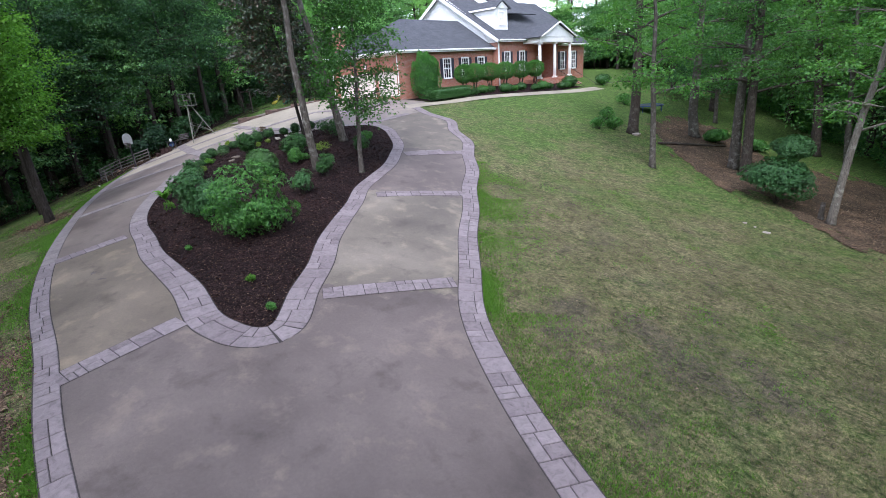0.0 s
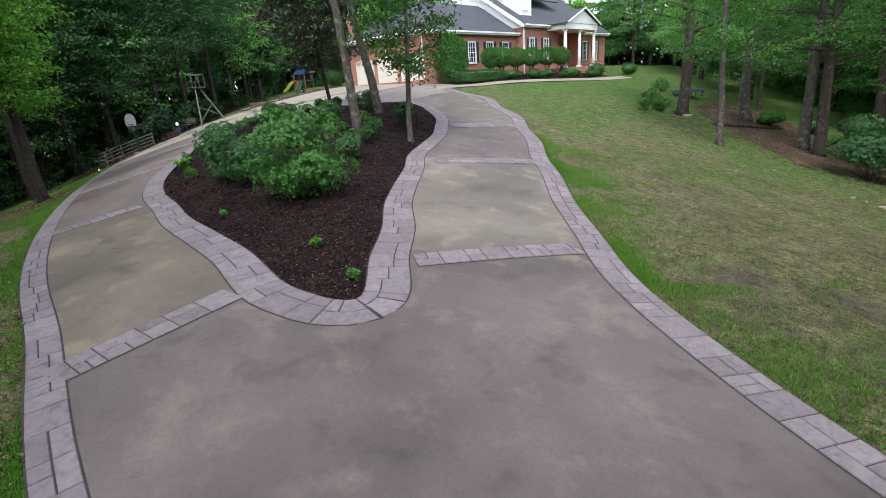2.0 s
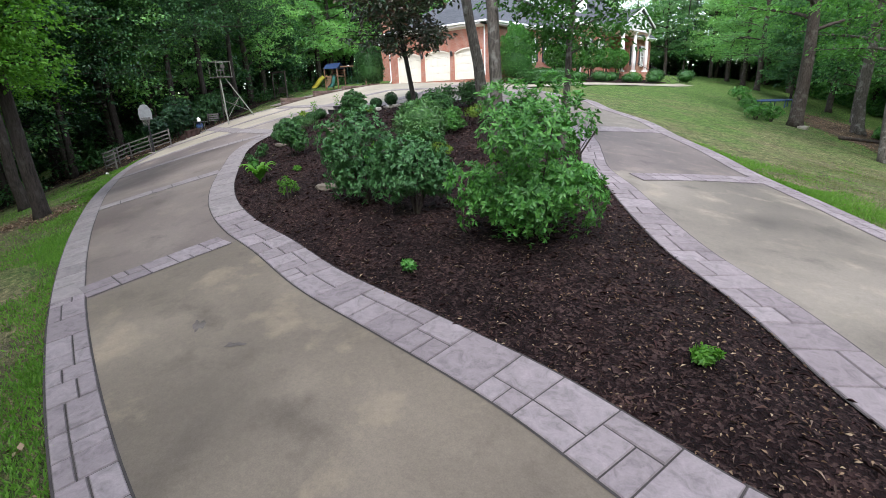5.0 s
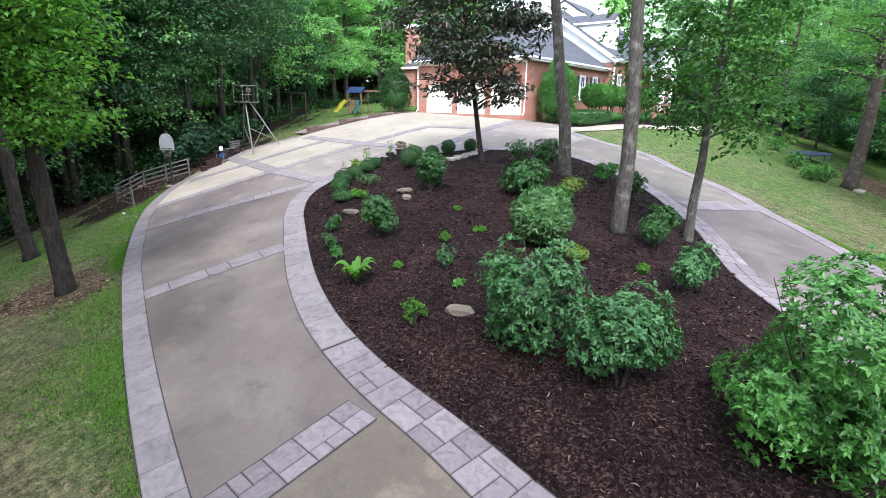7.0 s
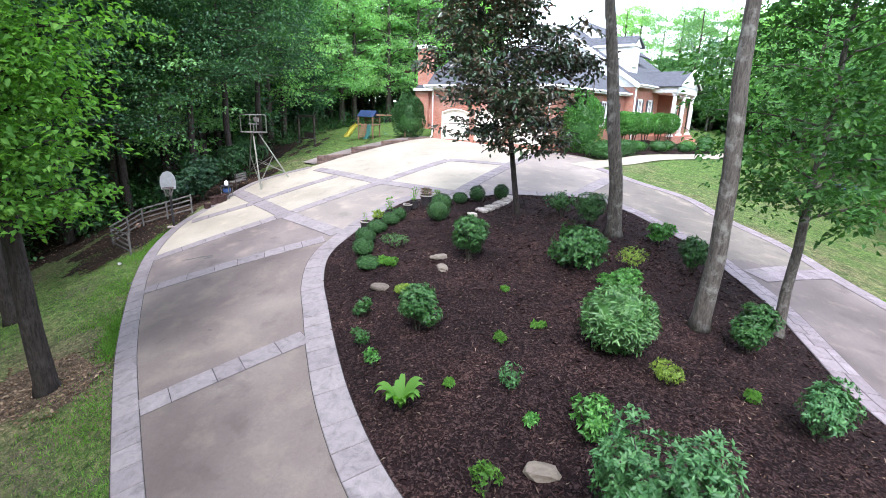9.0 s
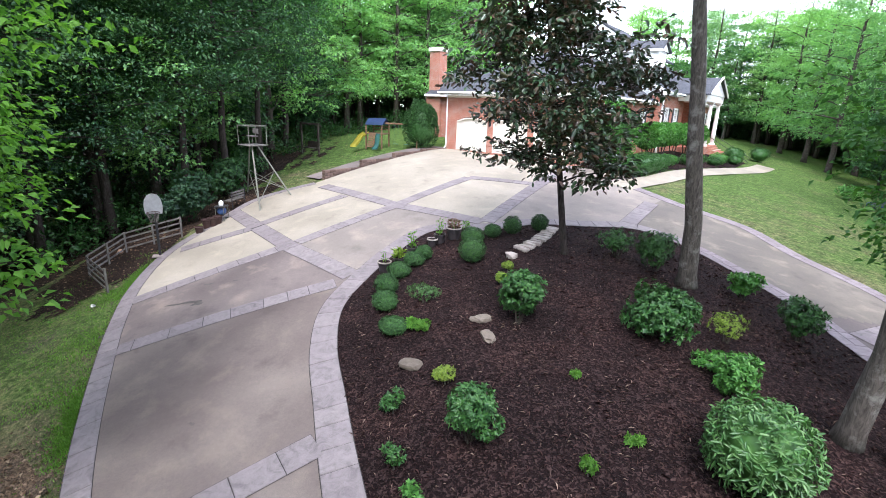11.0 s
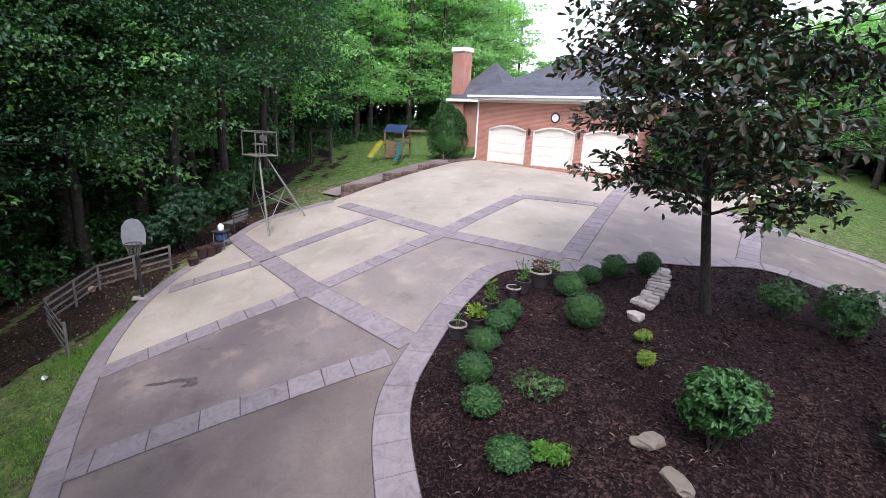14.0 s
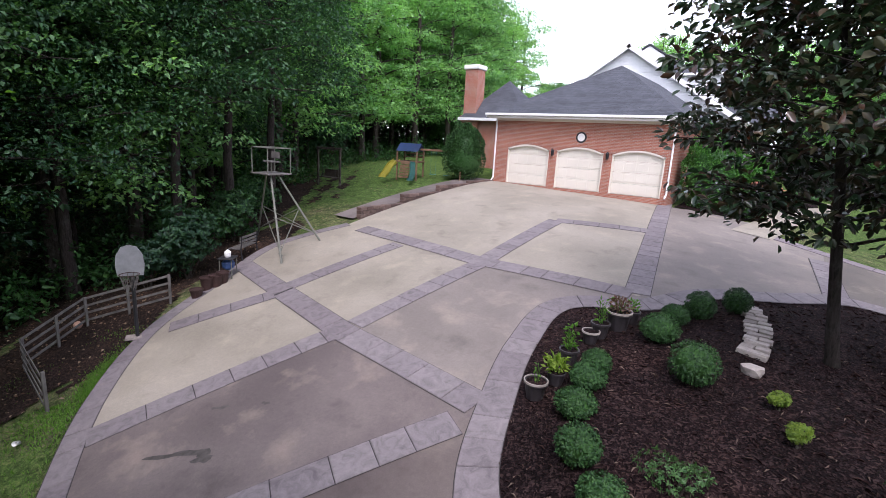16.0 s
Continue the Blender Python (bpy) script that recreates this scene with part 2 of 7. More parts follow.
def mat_shingle(name):
    m, nt, b = material(name, 0.9, 0.2)
    p = world_place(nt)
    sep = nt.nodes.new("ShaderNodeSeparateXYZ")
    nt.links.new(p, sep.inputs[0])
    comb = nt.nodes.new("ShaderNodeCombineXYZ")
    nt.links.new(math_node(nt, "ADD", sep.outputs["X"], sep.outputs["Y"]), comb.inputs["X"])
    nt.links.new(sep.outputs["Z"], comb.inputs["Y"])
    t = nt.nodes.new("ShaderNodeTexBrick")
    t.inputs["Scale"].default_value = 1.0
    t.inputs["Brick Width"].default_value, t.inputs["Row Height"].default_value = 0.3, 0.075
    t.inputs["Mortar Size"].default_value = 0.006
    t.inputs["Color1"].default_value, t.inputs["Color2"].default_value = (0.066, 0.070, 0.080, 1), (0.088, 0.093, 0.104, 1)
    t.inputs["Mortar"].default_value = (0.03, 0.03, 0.034, 1)
    nt.links.new(comb.outputs[0], t.inputs["Vector"])
    n = noise_tex(nt, p, 0.8, 6, 0.65)
    c = mixc(nt, 0.6, t.outputs["Color"], ramp(nt, n, [(0.3, grey(0.75)), (0.7, grey(1.25))]), "MULTIPLY")
    nt.links.new(c, b.inputs["Base Color"])
    bump(nt, b, t.outputs["Fac"], -0.5, 0.012)
    return m


def mat_glass(name):
    m, nt, b = material(name, 0.06, 0.6)
    n = noise_tex(nt, coords(nt), 1.5, 3)
    nt.links.new(ramp(nt, n, [(0.3, (0.012, 0.015, 0.018)), (0.7, (0.04, 0.045, 0.05))]), b.inputs["Base Color"])
    return m


# slab tones: own concrete tint, with tree shade or open light mixed in
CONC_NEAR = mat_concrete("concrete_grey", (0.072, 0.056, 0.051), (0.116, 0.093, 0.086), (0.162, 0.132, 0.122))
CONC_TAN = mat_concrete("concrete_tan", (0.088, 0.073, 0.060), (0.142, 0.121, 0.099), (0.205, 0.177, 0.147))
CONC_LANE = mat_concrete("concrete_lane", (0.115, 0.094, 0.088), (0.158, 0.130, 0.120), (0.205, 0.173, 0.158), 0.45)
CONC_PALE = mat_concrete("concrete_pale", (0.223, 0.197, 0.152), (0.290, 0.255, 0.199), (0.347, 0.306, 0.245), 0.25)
STAMP = mat_stone("stamped_stone", ((0.160, 0.131, 0.138), (0.190, 0.158, 0.165), (0.222, 0.187, 0.195)))
GROUT = mat_plain("groove", (0.042, 0.036, 0.035), 0.95, 0.3)
LAWN = mat_grass()
MULCH = mat_mulch("mulch", (0.0048, 0.0024, 0.0027), (0.0132, 0.0070, 0.0072), (0.0496, 0.0304, 0.0280))
LITTER = mat_mulch("leaf_litter", (0.032, 0.023, 0.016), (0.09, 0.064, 0.044), (0.19, 0.138, 0.098))
BRICK = mat_brick("red_brick")
SHINGLE = mat_shingle("shingles")
WHITE = mat_plain("white_paint", (0.80, 0.79, 0.76), 0.5, 0.06, 2.0, relief=0.03)
CREAM = mat_plain("cream_paint", (0.72, 0.67, 0.57), 0.5, 0.06, 1.0, relief=0.03)
SIDING = mat_plain("white_siding", (0.78, 0.78, 0.76), 0.6, 0.06, 1.5, relief=0.05)
SHUTTER = mat_plain("dark_shutter", (0.025, 0.027, 0.04), 0.5, 0.2)
GLASS = mat_glass("window_glass")
BARK_GREY = mat_bark("bark_grey", (0.034, 0.029, 0.024), (0.115, 0.10, 0.086), 0.32)
BARK_DARK = mat_bark("bark_dark", (0.020, 0.016, 0.013), (0.075, 0.060, 0.05), 0.12)
WOOD_GREY = mat_plain("weathered_wood", (0.125, 0.115, 0.105), 0.85, 0.4, 3.0, relief=0.4)
ROCK = mat_stone("rock", ((0.10, 0.082, 0.064), (0.14, 0.115, 0.09), (0.185, 0.155, 0.125)), 0.8, 0.85, 0.03)
STEPSTONE = mat_stone("pale_step_stone", ((0.25, 0.21, 0.185), (0.31, 0.27, 0.235), (0.37, 0.325, 0.29)), 0.8)
BLOCK = mat_stone("wall_block", ((0.085, 0.055, 0.046), (0.125, 0.082, 0.066), (0.17, 0.115, 0.095)), 1.5)
BLACK = mat_plain("black_metal", (0.02, 0.02, 0.022), 0.5, 0.2)
TERRA = mat_plain("terracotta", (0.042, 0.021, 0.018), 0.7, 0.25)
POT_DARK = mat_plain("dark_plastic_pot", (0.035, 0.03, 0.032), 0.45, 0.2)
STEEL = mat_plain("galvanised_pole", (0.16, 0.16, 0.13), 0.6, 0.2, metal=0.2)
YELLOW = mat_plain("yellow_plastic", (0.40, 0.36, 0.05), 0.4, 0.08)
TEAL = mat_plain("teal_plastic", (0.04, 0.14, 0.12), 0.4, 0.08)
BLUE = mat_plain("blue_tarp", (0.03, 0.06, 0.15), 0.5, 0.15)
CEDAR = mat_plain("play_timber", (0.17, 0.10, 0.06), 0.8, 0.3)

LEAF_TREE = mat_leaf("leaf_hardwood", [(0.045, 0.13, 0.040), (0.068, 0.175, 0.047), (0.10, 0.23, 0.058), (0.08, 0.19, 0.06)], 0.55, 0.45, 0.2, 0.2)
LEAF_LIME = mat_leaf("leaf_bright", [(0.061, 0.161, 0.029), (0.094, 0.221, 0.037), (0.139, 0.287, 0.049)], 0.55, 0.5, 0.2)
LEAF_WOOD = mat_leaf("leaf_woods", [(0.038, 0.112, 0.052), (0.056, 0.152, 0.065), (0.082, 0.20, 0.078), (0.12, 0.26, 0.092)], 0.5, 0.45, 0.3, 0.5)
LEAF_AZALEA = mat_leaf("leaf_azalea", [(0.036, 0.125, 0.026), (0.064, 0.19, 0.038), (0.11, 0.275, 0.055)], 0.42, 0.25, 0.3)
LEAF_BLUE = mat_leaf("leaf_bluegreen", [(0.032, 0.095, 0.034), (0.05, 0.138, 0.046), (0.085, 0.195, 0.068)], 0.45, 0.2, 0.3)
# dark shrub leaf; its dark tint also stands in for shade in undergrowth
LEAF_DARK = mat_leaf("leaf_dark_and_shaded", [(0.018, 0.062, 0.018), (0.032, 0.098, 0.024), (0.06, 0.15, 0.036)], 0.42, 0.15, 0.3)
LEAF_BOX = mat_leaf("leaf_boxwood", [(0.014, 0.044, 0.013), (0.025, 0.075, 0.020), (0.051, 0.123, 0.030)], 0.55, 0.08, 0.25)
LEAF_YEL = mat_leaf("leaf_yellowgreen", [(0.10, 0.17, 0.02), (0.16, 0.25, 0.03), (0.23, 0.32, 0.045)], 0.45, 0.3)
LEAF_MAGN = mat_leaf("leaf_magnolia", [(0.016, 0.042, 0.017), (0.026, 0.060, 0.023), (0.040, 0.080, 0.032), (0.085, 0.038, 0.022), (0.032, 0.062, 0.028), (0.06, 0.03, 0.02)], 0.3, 0.06, 0.5)
LEAF_RUST = mat_leaf("leaf_reddish", [(0.10, 0.045, 0.035), (0.15, 0.075, 0.05), (0.12, 0.10, 0.05), (0.20, 0.12, 0.09)], 0.5, 0.2)
LEAF_VAR = mat_leaf("leaf_variegated", [(0.032, 0.10, 0.026), (0.055, 0.145, 0.036), (0.10, 0.205, 0.06), (0.025, 0.08, 0.02)], 0.4, 0.15)
# lighter copy of the wood leaf, far sunlight put into its colour
LEAF_SUN = mat_leaf("leaf_woods_sunlit", [(0.13, 0.28, 0.125), (0.18, 0.36, 0.155), (0.24, 0.43, 0.19)], 0.5, 0.55, 0.3, 0.3)
LEAF_MAPLE = mat_leaf("leaf_maple", [(0.030, 0.088, 0.024), (0.046, 0.125, 0.03), (0.072, 0.17, 0.038)], 0.55, 0.35, 0.2)
BARK_BLACK = mat_bark("bark_blackish", (0.014, 0.011, 0.010), (0.05, 0.04, 0.035), 0.05)
# darker copy of the wood leaf, canopy shade put into its colour
LEAF_SHADED = mat_leaf("leaf_woods_shaded", [(0.016, 0.051, 0.027), (0.025, 0.073, 0.034), (0.039, 0.103, 0.042), (0.062, 0.144, 0.053)], 0.5, 0.35, 0.3, 0.45)
# dark earth, made darker still with the trees' deep shade in its colour
SOIL_SHADED = mat_mulch("woodland_soil_shaded", (0.008, 0.005, 0.004), (0.026, 0.017, 0.013), (0.07, 0.046, 0.035))
BAND = mat_stone("smooth_band", ((0.171, 0.145, 0.146), (0.190, 0.164, 0.164), (0.210, 0.182, 0.179)), 0.7, 0.75, 0.006)
BARK_PALE = mat_bark("bark_pale", (0.075, 0.065, 0.055), (0.21, 0.185, 0.16), 0.5)
# brown and mauve slabs: real tint, darkened further for shade over the lane
CONC_BROWN_SHADED = mat_concrete("concrete_brown_shaded", (0.097, 0.074, 0.066), (0.139, 0.111, 0.097), (0.186, 0.154, 0.133), 0.25)
CONC_SHADE = mat_concrete("concrete_mauve_shaded", (0.098, 0.078, 0.073), (0.144, 0.116, 0.106), (0.200, 0.164, 0.147), 0.6)
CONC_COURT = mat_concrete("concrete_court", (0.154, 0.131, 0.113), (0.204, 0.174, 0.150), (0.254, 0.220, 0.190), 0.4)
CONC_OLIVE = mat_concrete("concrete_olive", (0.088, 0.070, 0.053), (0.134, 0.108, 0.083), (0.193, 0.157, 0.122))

# ---- helpers of this place ----
GC = (-2.4371, 1.7284, -3.5978, 1.9354, 0.7255, -0.5799, -3.9527, -10.5306, 5.6154, 4.2924, -2.5079, -6.2175, 0.4889, 4.1768, -2.9369, 1.0968, 3.0424, -3.4012, 1.9160, 1.9519, 2.0873)


def gz(x, y):
    """Height of the ground: a gentle fall, bent further to fit the camera's view."""
    u, v = np.tanh((np.asarray(x, float) + 17) / 32), np.tanh((np.asarray(y, float) - 22) / 32)
    powers = [(i, j) for i in range(6) for j in range(6 - i)]
    z = sum(c * u**i * v**j for c, (i, j) in zip(GC, powers))
    return z - 0.36 * np.exp(-(((x + 35) / 7) ** 2) - ((y - 40.5) / 2.5) ** 2)


def gzf(x, y):
    return float(gz(x, y))


def mesh_ob(name, verts, faces, mat, parent=None, label="", smooth=False):
    me = bpy.data.meshes.new(name)
    me.from_pydata([tuple(map(float, v)) for v in verts], [], faces)
    me.materials.append(mat)
    if smooth:
        me.polygons.foreach_set("use_smooth", [True] * len(me.polygons))
    ob = new(name, me)
    if parent is not None:
        ob.parent = parent
    if label:
        ob["label"] = label
    return ob


def part(name, bm, mat, parent=None, label="", smooth=False):
    me = bpy.data.meshes.new(name)
    bmesh.ops.recalc_face_normals(bm, faces=bm.faces[:])
    bm.to_mesh(me)
    bm.free()
    me.materials.append(mat)
    if smooth:
        me.polygons.foreach_set("use_smooth", [True] * len(me.polygons))
    ob = new(name, me)
    if parent is not None:
        ob.parent = parent
    if label:
        ob["label"] = label
    return ob


def thing(name, at, label, category="", group="", kind="", turn=0.0):
    ob = new(name)
    ob.empty_display_size = 0.2
    ob.matrix_basis = pose(*at, 0, 0, turn)
    return tagged(ob, label, category, group, kind)


def add_box(bm, lo, hi, bevel=0.0, m=None):
    """A box between two corners, bevelled."""
    c = [(a + b) / 2 for a, b in zip(lo, hi)]
    s = [abs(b - a) for a, b in zip(lo, hi)]
    r = bmesh.ops.create_cube(bm, size=1, matrix=(m or Matrix()) @ Matrix.Translation(c) @ Matrix.Diagonal((*s, 1)))
    if bevel:
        edges = {e for v in r["verts"] for e in v.link_edges}
        bmesh.ops.bevel(bm, geom=list(edges), offset=bevel, segments=1, affect="EDGES")
    return bm


def box(lo, hi, bevel=0.0, m=None):
    return add_box(bmesh.new(), lo, hi, bevel, m)


def add_tube(bm, path, radii, sides=8, cap=True):
    """A round tube along 3D points."""
    path = [Vector(p) for p in path]
    rings = []
    for i, p in enumerate(path):
        d = (path[min(i + 1, len(path) - 1)] - path[max(i - 1, 0)]).normalized()
        a = d.cross(Vector((0.31, 0.95, 0.13))).normalized()
        b = d.cross(a)
        r = float(radii[i] if not isinstance(radii, (int, float)) else radii)
        rings.append([bm.verts.new(p + r * (math.cos(t) * a + math.sin(t) * b)) for t in (k * 2 * math.pi / sides for k in range(sides))])
    for r0, r1 in zip(rings, rings[1:]):
        for k in range(sides):
            bm.faces.new((r0[k], r0[(k + 1) % sides], r1[(k + 1) % sides], r1[k]))
    if cap:
        bm.faces.new(rings[0][::-1])
        bm.faces.new(rings[-1])
    return bm


def tube(path, radii, sides=8):
    return add_tube(bmesh.new(), path, radii, sides)


def add_lathe(bm, prof, sides=20, at=(0, 0, 0), cap=True):
    rings = [[bm.verts.new((at[0] + r * math.cos(k * 2 * math.pi / sides), at[1] + r * math.sin(k * 2 * math.pi / sides), at[2] + z)) for k in range(sides)] for r, z in prof]
    for r0, r1 in zip(rings, rings[1:]):
        for k in range(sides):
            bm.faces.new((r0[k], r0[(k + 1) % sides], r1[(k + 1) % sides], r1[k]))
    if cap:
        bm.faces.new(rings[0][::-1])
        bm.faces.new(rings[-1])
    else:
        for k in range(sides):
            bm.faces.new((rings[-1][k], rings[-1][(k + 1) % sides], rings[0][(k + 1) % sides], rings[0][k]))
    return bm


class Curve:
    """A smooth plan curve through a few points, by its length."""

    def __init__(self, pts, closed=False):
        pts = [np.array(p, float) for p in pts]
        n = len(pts)
        out = []
        for i in range(n if closed else n - 1):
            p = [pts[(i + k) % n] if closed else pts[min(max(i + k, 0), n - 1)] for k in (-1, 0, 1, 2)]
            for t in np.arange(0, 1, 0.05):
                out.append(0.5 * (2 * p[1] + (p[2] - p[0]) * t + (2 * p[0] - 5 * p[1] + 4 * p[2] - p[3]) * t * t + (3 * p[1] - p[0] - 3 * p[2] + p[3]) * t**3))
        out.append(pts[0] if closed else pts[-1])
        self.p = np.array(out)
        self.s = np.r_[0, np.cumsum(np.hypot(*np.diff(self.p, axis=0).T))]
        self.length, self.closed = self.s[-1], closed

    def at(self, s):
        if self.closed:
            s = s % self.length
        return np.array([np.interp(s, self.s, self.p[:, 0]), np.interp(s, self.s, self.p[:, 1])])

    def side_at(self, s):
        """The point and the normal to the right of the way."""
        d = self.at(s + 0.15) - self.at(s - 0.15) if self.closed else self.at(min(s + 0.15, self.length)) - self.at(max(s - 0.15, 0))
        d /= max(1e-9, np.hypot(*d))
        return self.at(s), np.array([d[1], -d[0]])

    def place(self, s, w):
        p, n = self.side_at(s)
        return p + w * n


def inside(poly, x, y):
    """Which of the points lie in a closed plan outline."""
    x, y = np.asarray(x, float), np.asarray(y, float)
    res = np.zeros(x.shape, bool)
    px, py = poly[:, 0], poly[:, 1]
    j = len(px) - 1
    for i in range(len(px)):
        cross = (py[i] > y) != (py[j] > y)
        with np.errstate(divide="ignore", invalid="ignore"):
            res ^= cross & (x < (px[j] - px[i]) * (y - py[i]) / (py[j] - py[i] + 1e-12) + px[i])
        j = i
    return res


def sheet(name, xs, ys, keep, height, mat, parent=None, label=""):
    """A sheet over the cells of a plan grid whose middles are kept."""
    gx, gy = np.meshgrid(xs, ys, indexing="ij")
    cx, cy = (gx[:-1, :-1] + gx[1:, 1:]) / 2, (gy[:-1, :-1] + gy[1:, 1:]) / 2
    k = keep(cx, cy)
    z = height(gx, gy)
    nx, ny = gx.shape
    ii, jj = np.nonzero(k)
    a = ii * ny + jj
    quads = np.stack([a, a + ny, a + ny + 1, a + 1], 1)
    used, inv = np.unique(quads, return_inverse=True)
    verts = np.stack([gx.ravel()[used], gy.ravel()[used], z.ravel()[used]], 1)
    return mesh_ob(name, verts, inv.reshape(-1, 4).tolist(), mat, parent, label, True)


def leaves_mesh(name, centre, axis, normal, size, mat, parent=None, label="", slim=0.5, fold=0.15, oval=False):
    """Many leaves in one mesh: each a folded diamond from its stalk, along its axis."""
    n = len(centre)
    axis = axis / (np.linalg.norm(axis, axis=1, keepdims=True) + 1e-9)
    side = np.cross(axis, normal)
    side /= np.linalg.norm(side, axis=1, keepdims=True) + 1e-9
    up = np.cross(side, axis)
    sz = np.asarray(size, float).reshape(-1, 1) * np.ones((n, 1))
    base = centre
    mid = centre + axis * sz * 0.45 - up * sz * fold * 0.0
    v = np.empty((n, 4, 3))
    v[:, 0] = base
    v[:, 1] = mid + side * sz * slim * 0.5 + up * sz * fold
    v[:, 2] = centre + axis * sz - up * sz * fold
    v[:, 3] = mid - side * sz * slim * 0.5 + up * sz * fold
    k = 4
    if oval:
        k = 6
        far = centre + axis * sz * 0.72
        near = centre + axis * sz * 0.32
        v = np.stack([base, near + side * sz * slim * 0.42 + up * sz * fold * 0.7, far + side * sz * slim * 0.46 + up * sz * fold * 0.6, centre + axis * sz - up * sz * fold,
                      far - side * sz * slim * 0.46 + up * sz * fold * 0.6, near - side * sz * slim * 0.42 + up * sz * fold * 0.7], 1)
    idx = np.arange(n * k).reshape(n, k)
    tris = np.concatenate([idx[:, [0, i, i + 1]] for i in range(1, k - 1)])
    me = bpy.data.meshes.new(name)
    me.vertices.add(n * k)
    me.vertices.foreach_set("co", v.ravel())
    me.loops.add(len(tris) * 3)
    me.loops.foreach_set("vertex_index", tris.ravel().astype(np.int32))
    me.polygons.add(len(tris))
    me.polygons.foreach_set("loop_start", np.arange(0, len(tris) * 3, 3, dtype=np.int32))
    me.update(calc_edges=True)
    me.materials.append(mat)
    ob = new(name, me)
    if parent is not None:
        ob.parent = parent
    if label:
        ob["label"] = label
    return ob


def unit(rng, n):
    v = rng.normal(size=(n, 3))
    return v / np.linalg.norm(v, axis=1, keepdims=True)


def tree_parts(root, rng, height, radius, crown_from, crown_r, mat_bark_, mat_leaf_, sprays, per, leaf, lean=(0, 0), spray_r=0.7, limbs=12, sides=12, shape="round", slim=0.6, side=None, wobble=0.05, oval=False, flat=0.35):
    """A tapered trunk with limbs, and a crown of flat leaf sprays on their ends."""
    bm = bmesh.new()
    path, rad = [], []
    steps = 9
    wob = rng.normal(0, wobble, (steps + 1, 2)).cumsum(0) * height / 14
    for i in range(steps + 1):
        t = i / steps
        path.append((lean[0] * t * height + wob[i, 0] * (i > 0), lean[1] * t * height + wob[i, 1] * (i > 0), t * height * 0.97 - 0.15 * (i == 0)))
        rad.append(radius * ((1 - t) ** 0.8 * 0.94 + 0.06) * (1.45 if i == 0 else 1.0))
    path.insert(1, tuple(np.array(path[0]) * 0.75 + np.array(path[1]) * 0.25))
    rad.insert(1, radius * 1.05)
    add_tube(bm, path, rad, sides)
    part("trunk", bm, mat_bark_, root, smooth=True)
    pz = np.array([p[2] for p in path])
    pxy = np.array([p[:2] for p in path])
    cx = lambda z: np.array([np.interp(z, pz, pxy[:, 0]), np.interp(z, pz, pxy[:, 1])])
    bm = bmesh.new()
    tips = []
    h0, h1 = crown_from * height, height
    for i in range(limbs):
        z = h0 + (h1 - h0) * (0.02 + 0.86 * i / limbs) * 0.95
        ang = i * 2.4 + rng.uniform(-0.5, 0.5)
        if side is not None:
            ang = side + 0.85 * math.sin(ang)
        twist = 0.0 if side is not None else 0.15
        f = (z - h0) / (h1 - h0)
        env = crown_r * {"round": math.sqrt(max(0.06, 1 - (2 * f - 0.75) ** 2 / 1.6)), "cone": 1.05 - 0.9 * f, "magnolia": (0.72 + 1.1 * f) if f < 0.25 else 1.25 - 1.0 * f, "wide": 1.0 - 0.45 * f}[shape]
        L = env * rng.uniform(0.75, 1.0)
        b = cx(z)
        r0 = max(0.012, np.interp(z, pz, rad) * 0.42)
        rise = L * rng.uniform(0.12, 0.45)
        pts = []
        for k in range(5):
            t = k / 4
            pts.append((b[0] + math.cos(ang + twist * k) * L * t, b[1] + math.sin(ang + twist * k) * L * t, z + rise * t ** 0.8 - 0.1 * L * t * t))
        add_tube(bm, pts, [r0 * (1 - 0.85 * k / 4) for k in range(5)], 5, False)
        tips.append((np.array(pts), env))
        for q in range(3):
            s = pts[1 + q]
            a2 = ang + rng.choice([-1, 1]) * rng.uniform(0.5, 1.1)
            l2 = L * rng.uniform(0.3, 0.5)
            p2 = [s, (s[0] + math.cos(a2) * l2 * 0.5, s[1] + math.sin(a2) * l2 * 0.5, s[2] + l2 * 0.15), (s[0] + math.cos(a2) * l2, s[1] + math.sin(a2) * l2, s[2] + l2 * rng.uniform(0, 0.3))]
            add_tube(bm, p2, [r0 * 0.4, r0 * 0.25, r0 * 0.08], 4, False)
            tips.append((np.array(p2), env))
    part("limb", bm, mat_bark_, root, smooth=True)
    # sprays: near the outer parts of limbs and twigs
    cen = []
    for _ in range(sprays):
        pts, env = tips[rng.integers(len(tips))]
        t = rng.uniform(0.3, 1.05) * (len(pts) - 1)
        k = min(int(t), len(pts) - 2)
        cen.append(pts[k] + (pts[k + 1] - pts[k]) * (t - k) + rng.normal(0, 0.16 * spray_r + 0.05 * env, 3))
    cen = np.array(cen)
    n = sprays * per
    c = np.repeat(cen, per, 0)
    tilt = np.repeat(rng.normal(0, flat, (sprays, 2)), per, 0)
    rr = spray_r * np.sqrt(rng.uniform(0, 1, n))
    aa = rng.uniform(0, 2 * np.pi, n)
    off = np.stack([np.cos(aa) * rr, np.sin(aa) * rr, rng.normal(0, 0.10 * spray_r, n)], 1)
    off[:, 2] += off[:, 0] * tilt[:, 0] + off[:, 1] * tilt[:, 1] - 0.25 * rr * rr / spray_r
    axis = np.stack([np.cos(aa), np.sin(aa), rng.normal(-0.25, 0.35, n)], 1) + rng.normal(0, 0.45, (n, 3))
    nrm = np.array([0, 0, 1.0]) + rng.normal(0, 0.45, (n, 3))
    leaves_mesh("crown", c + off, axis, nrm, leaf * rng.uniform(0.7, 1.25, n), mat_leaf_, root, "", slim, 0.15, oval)
    return root


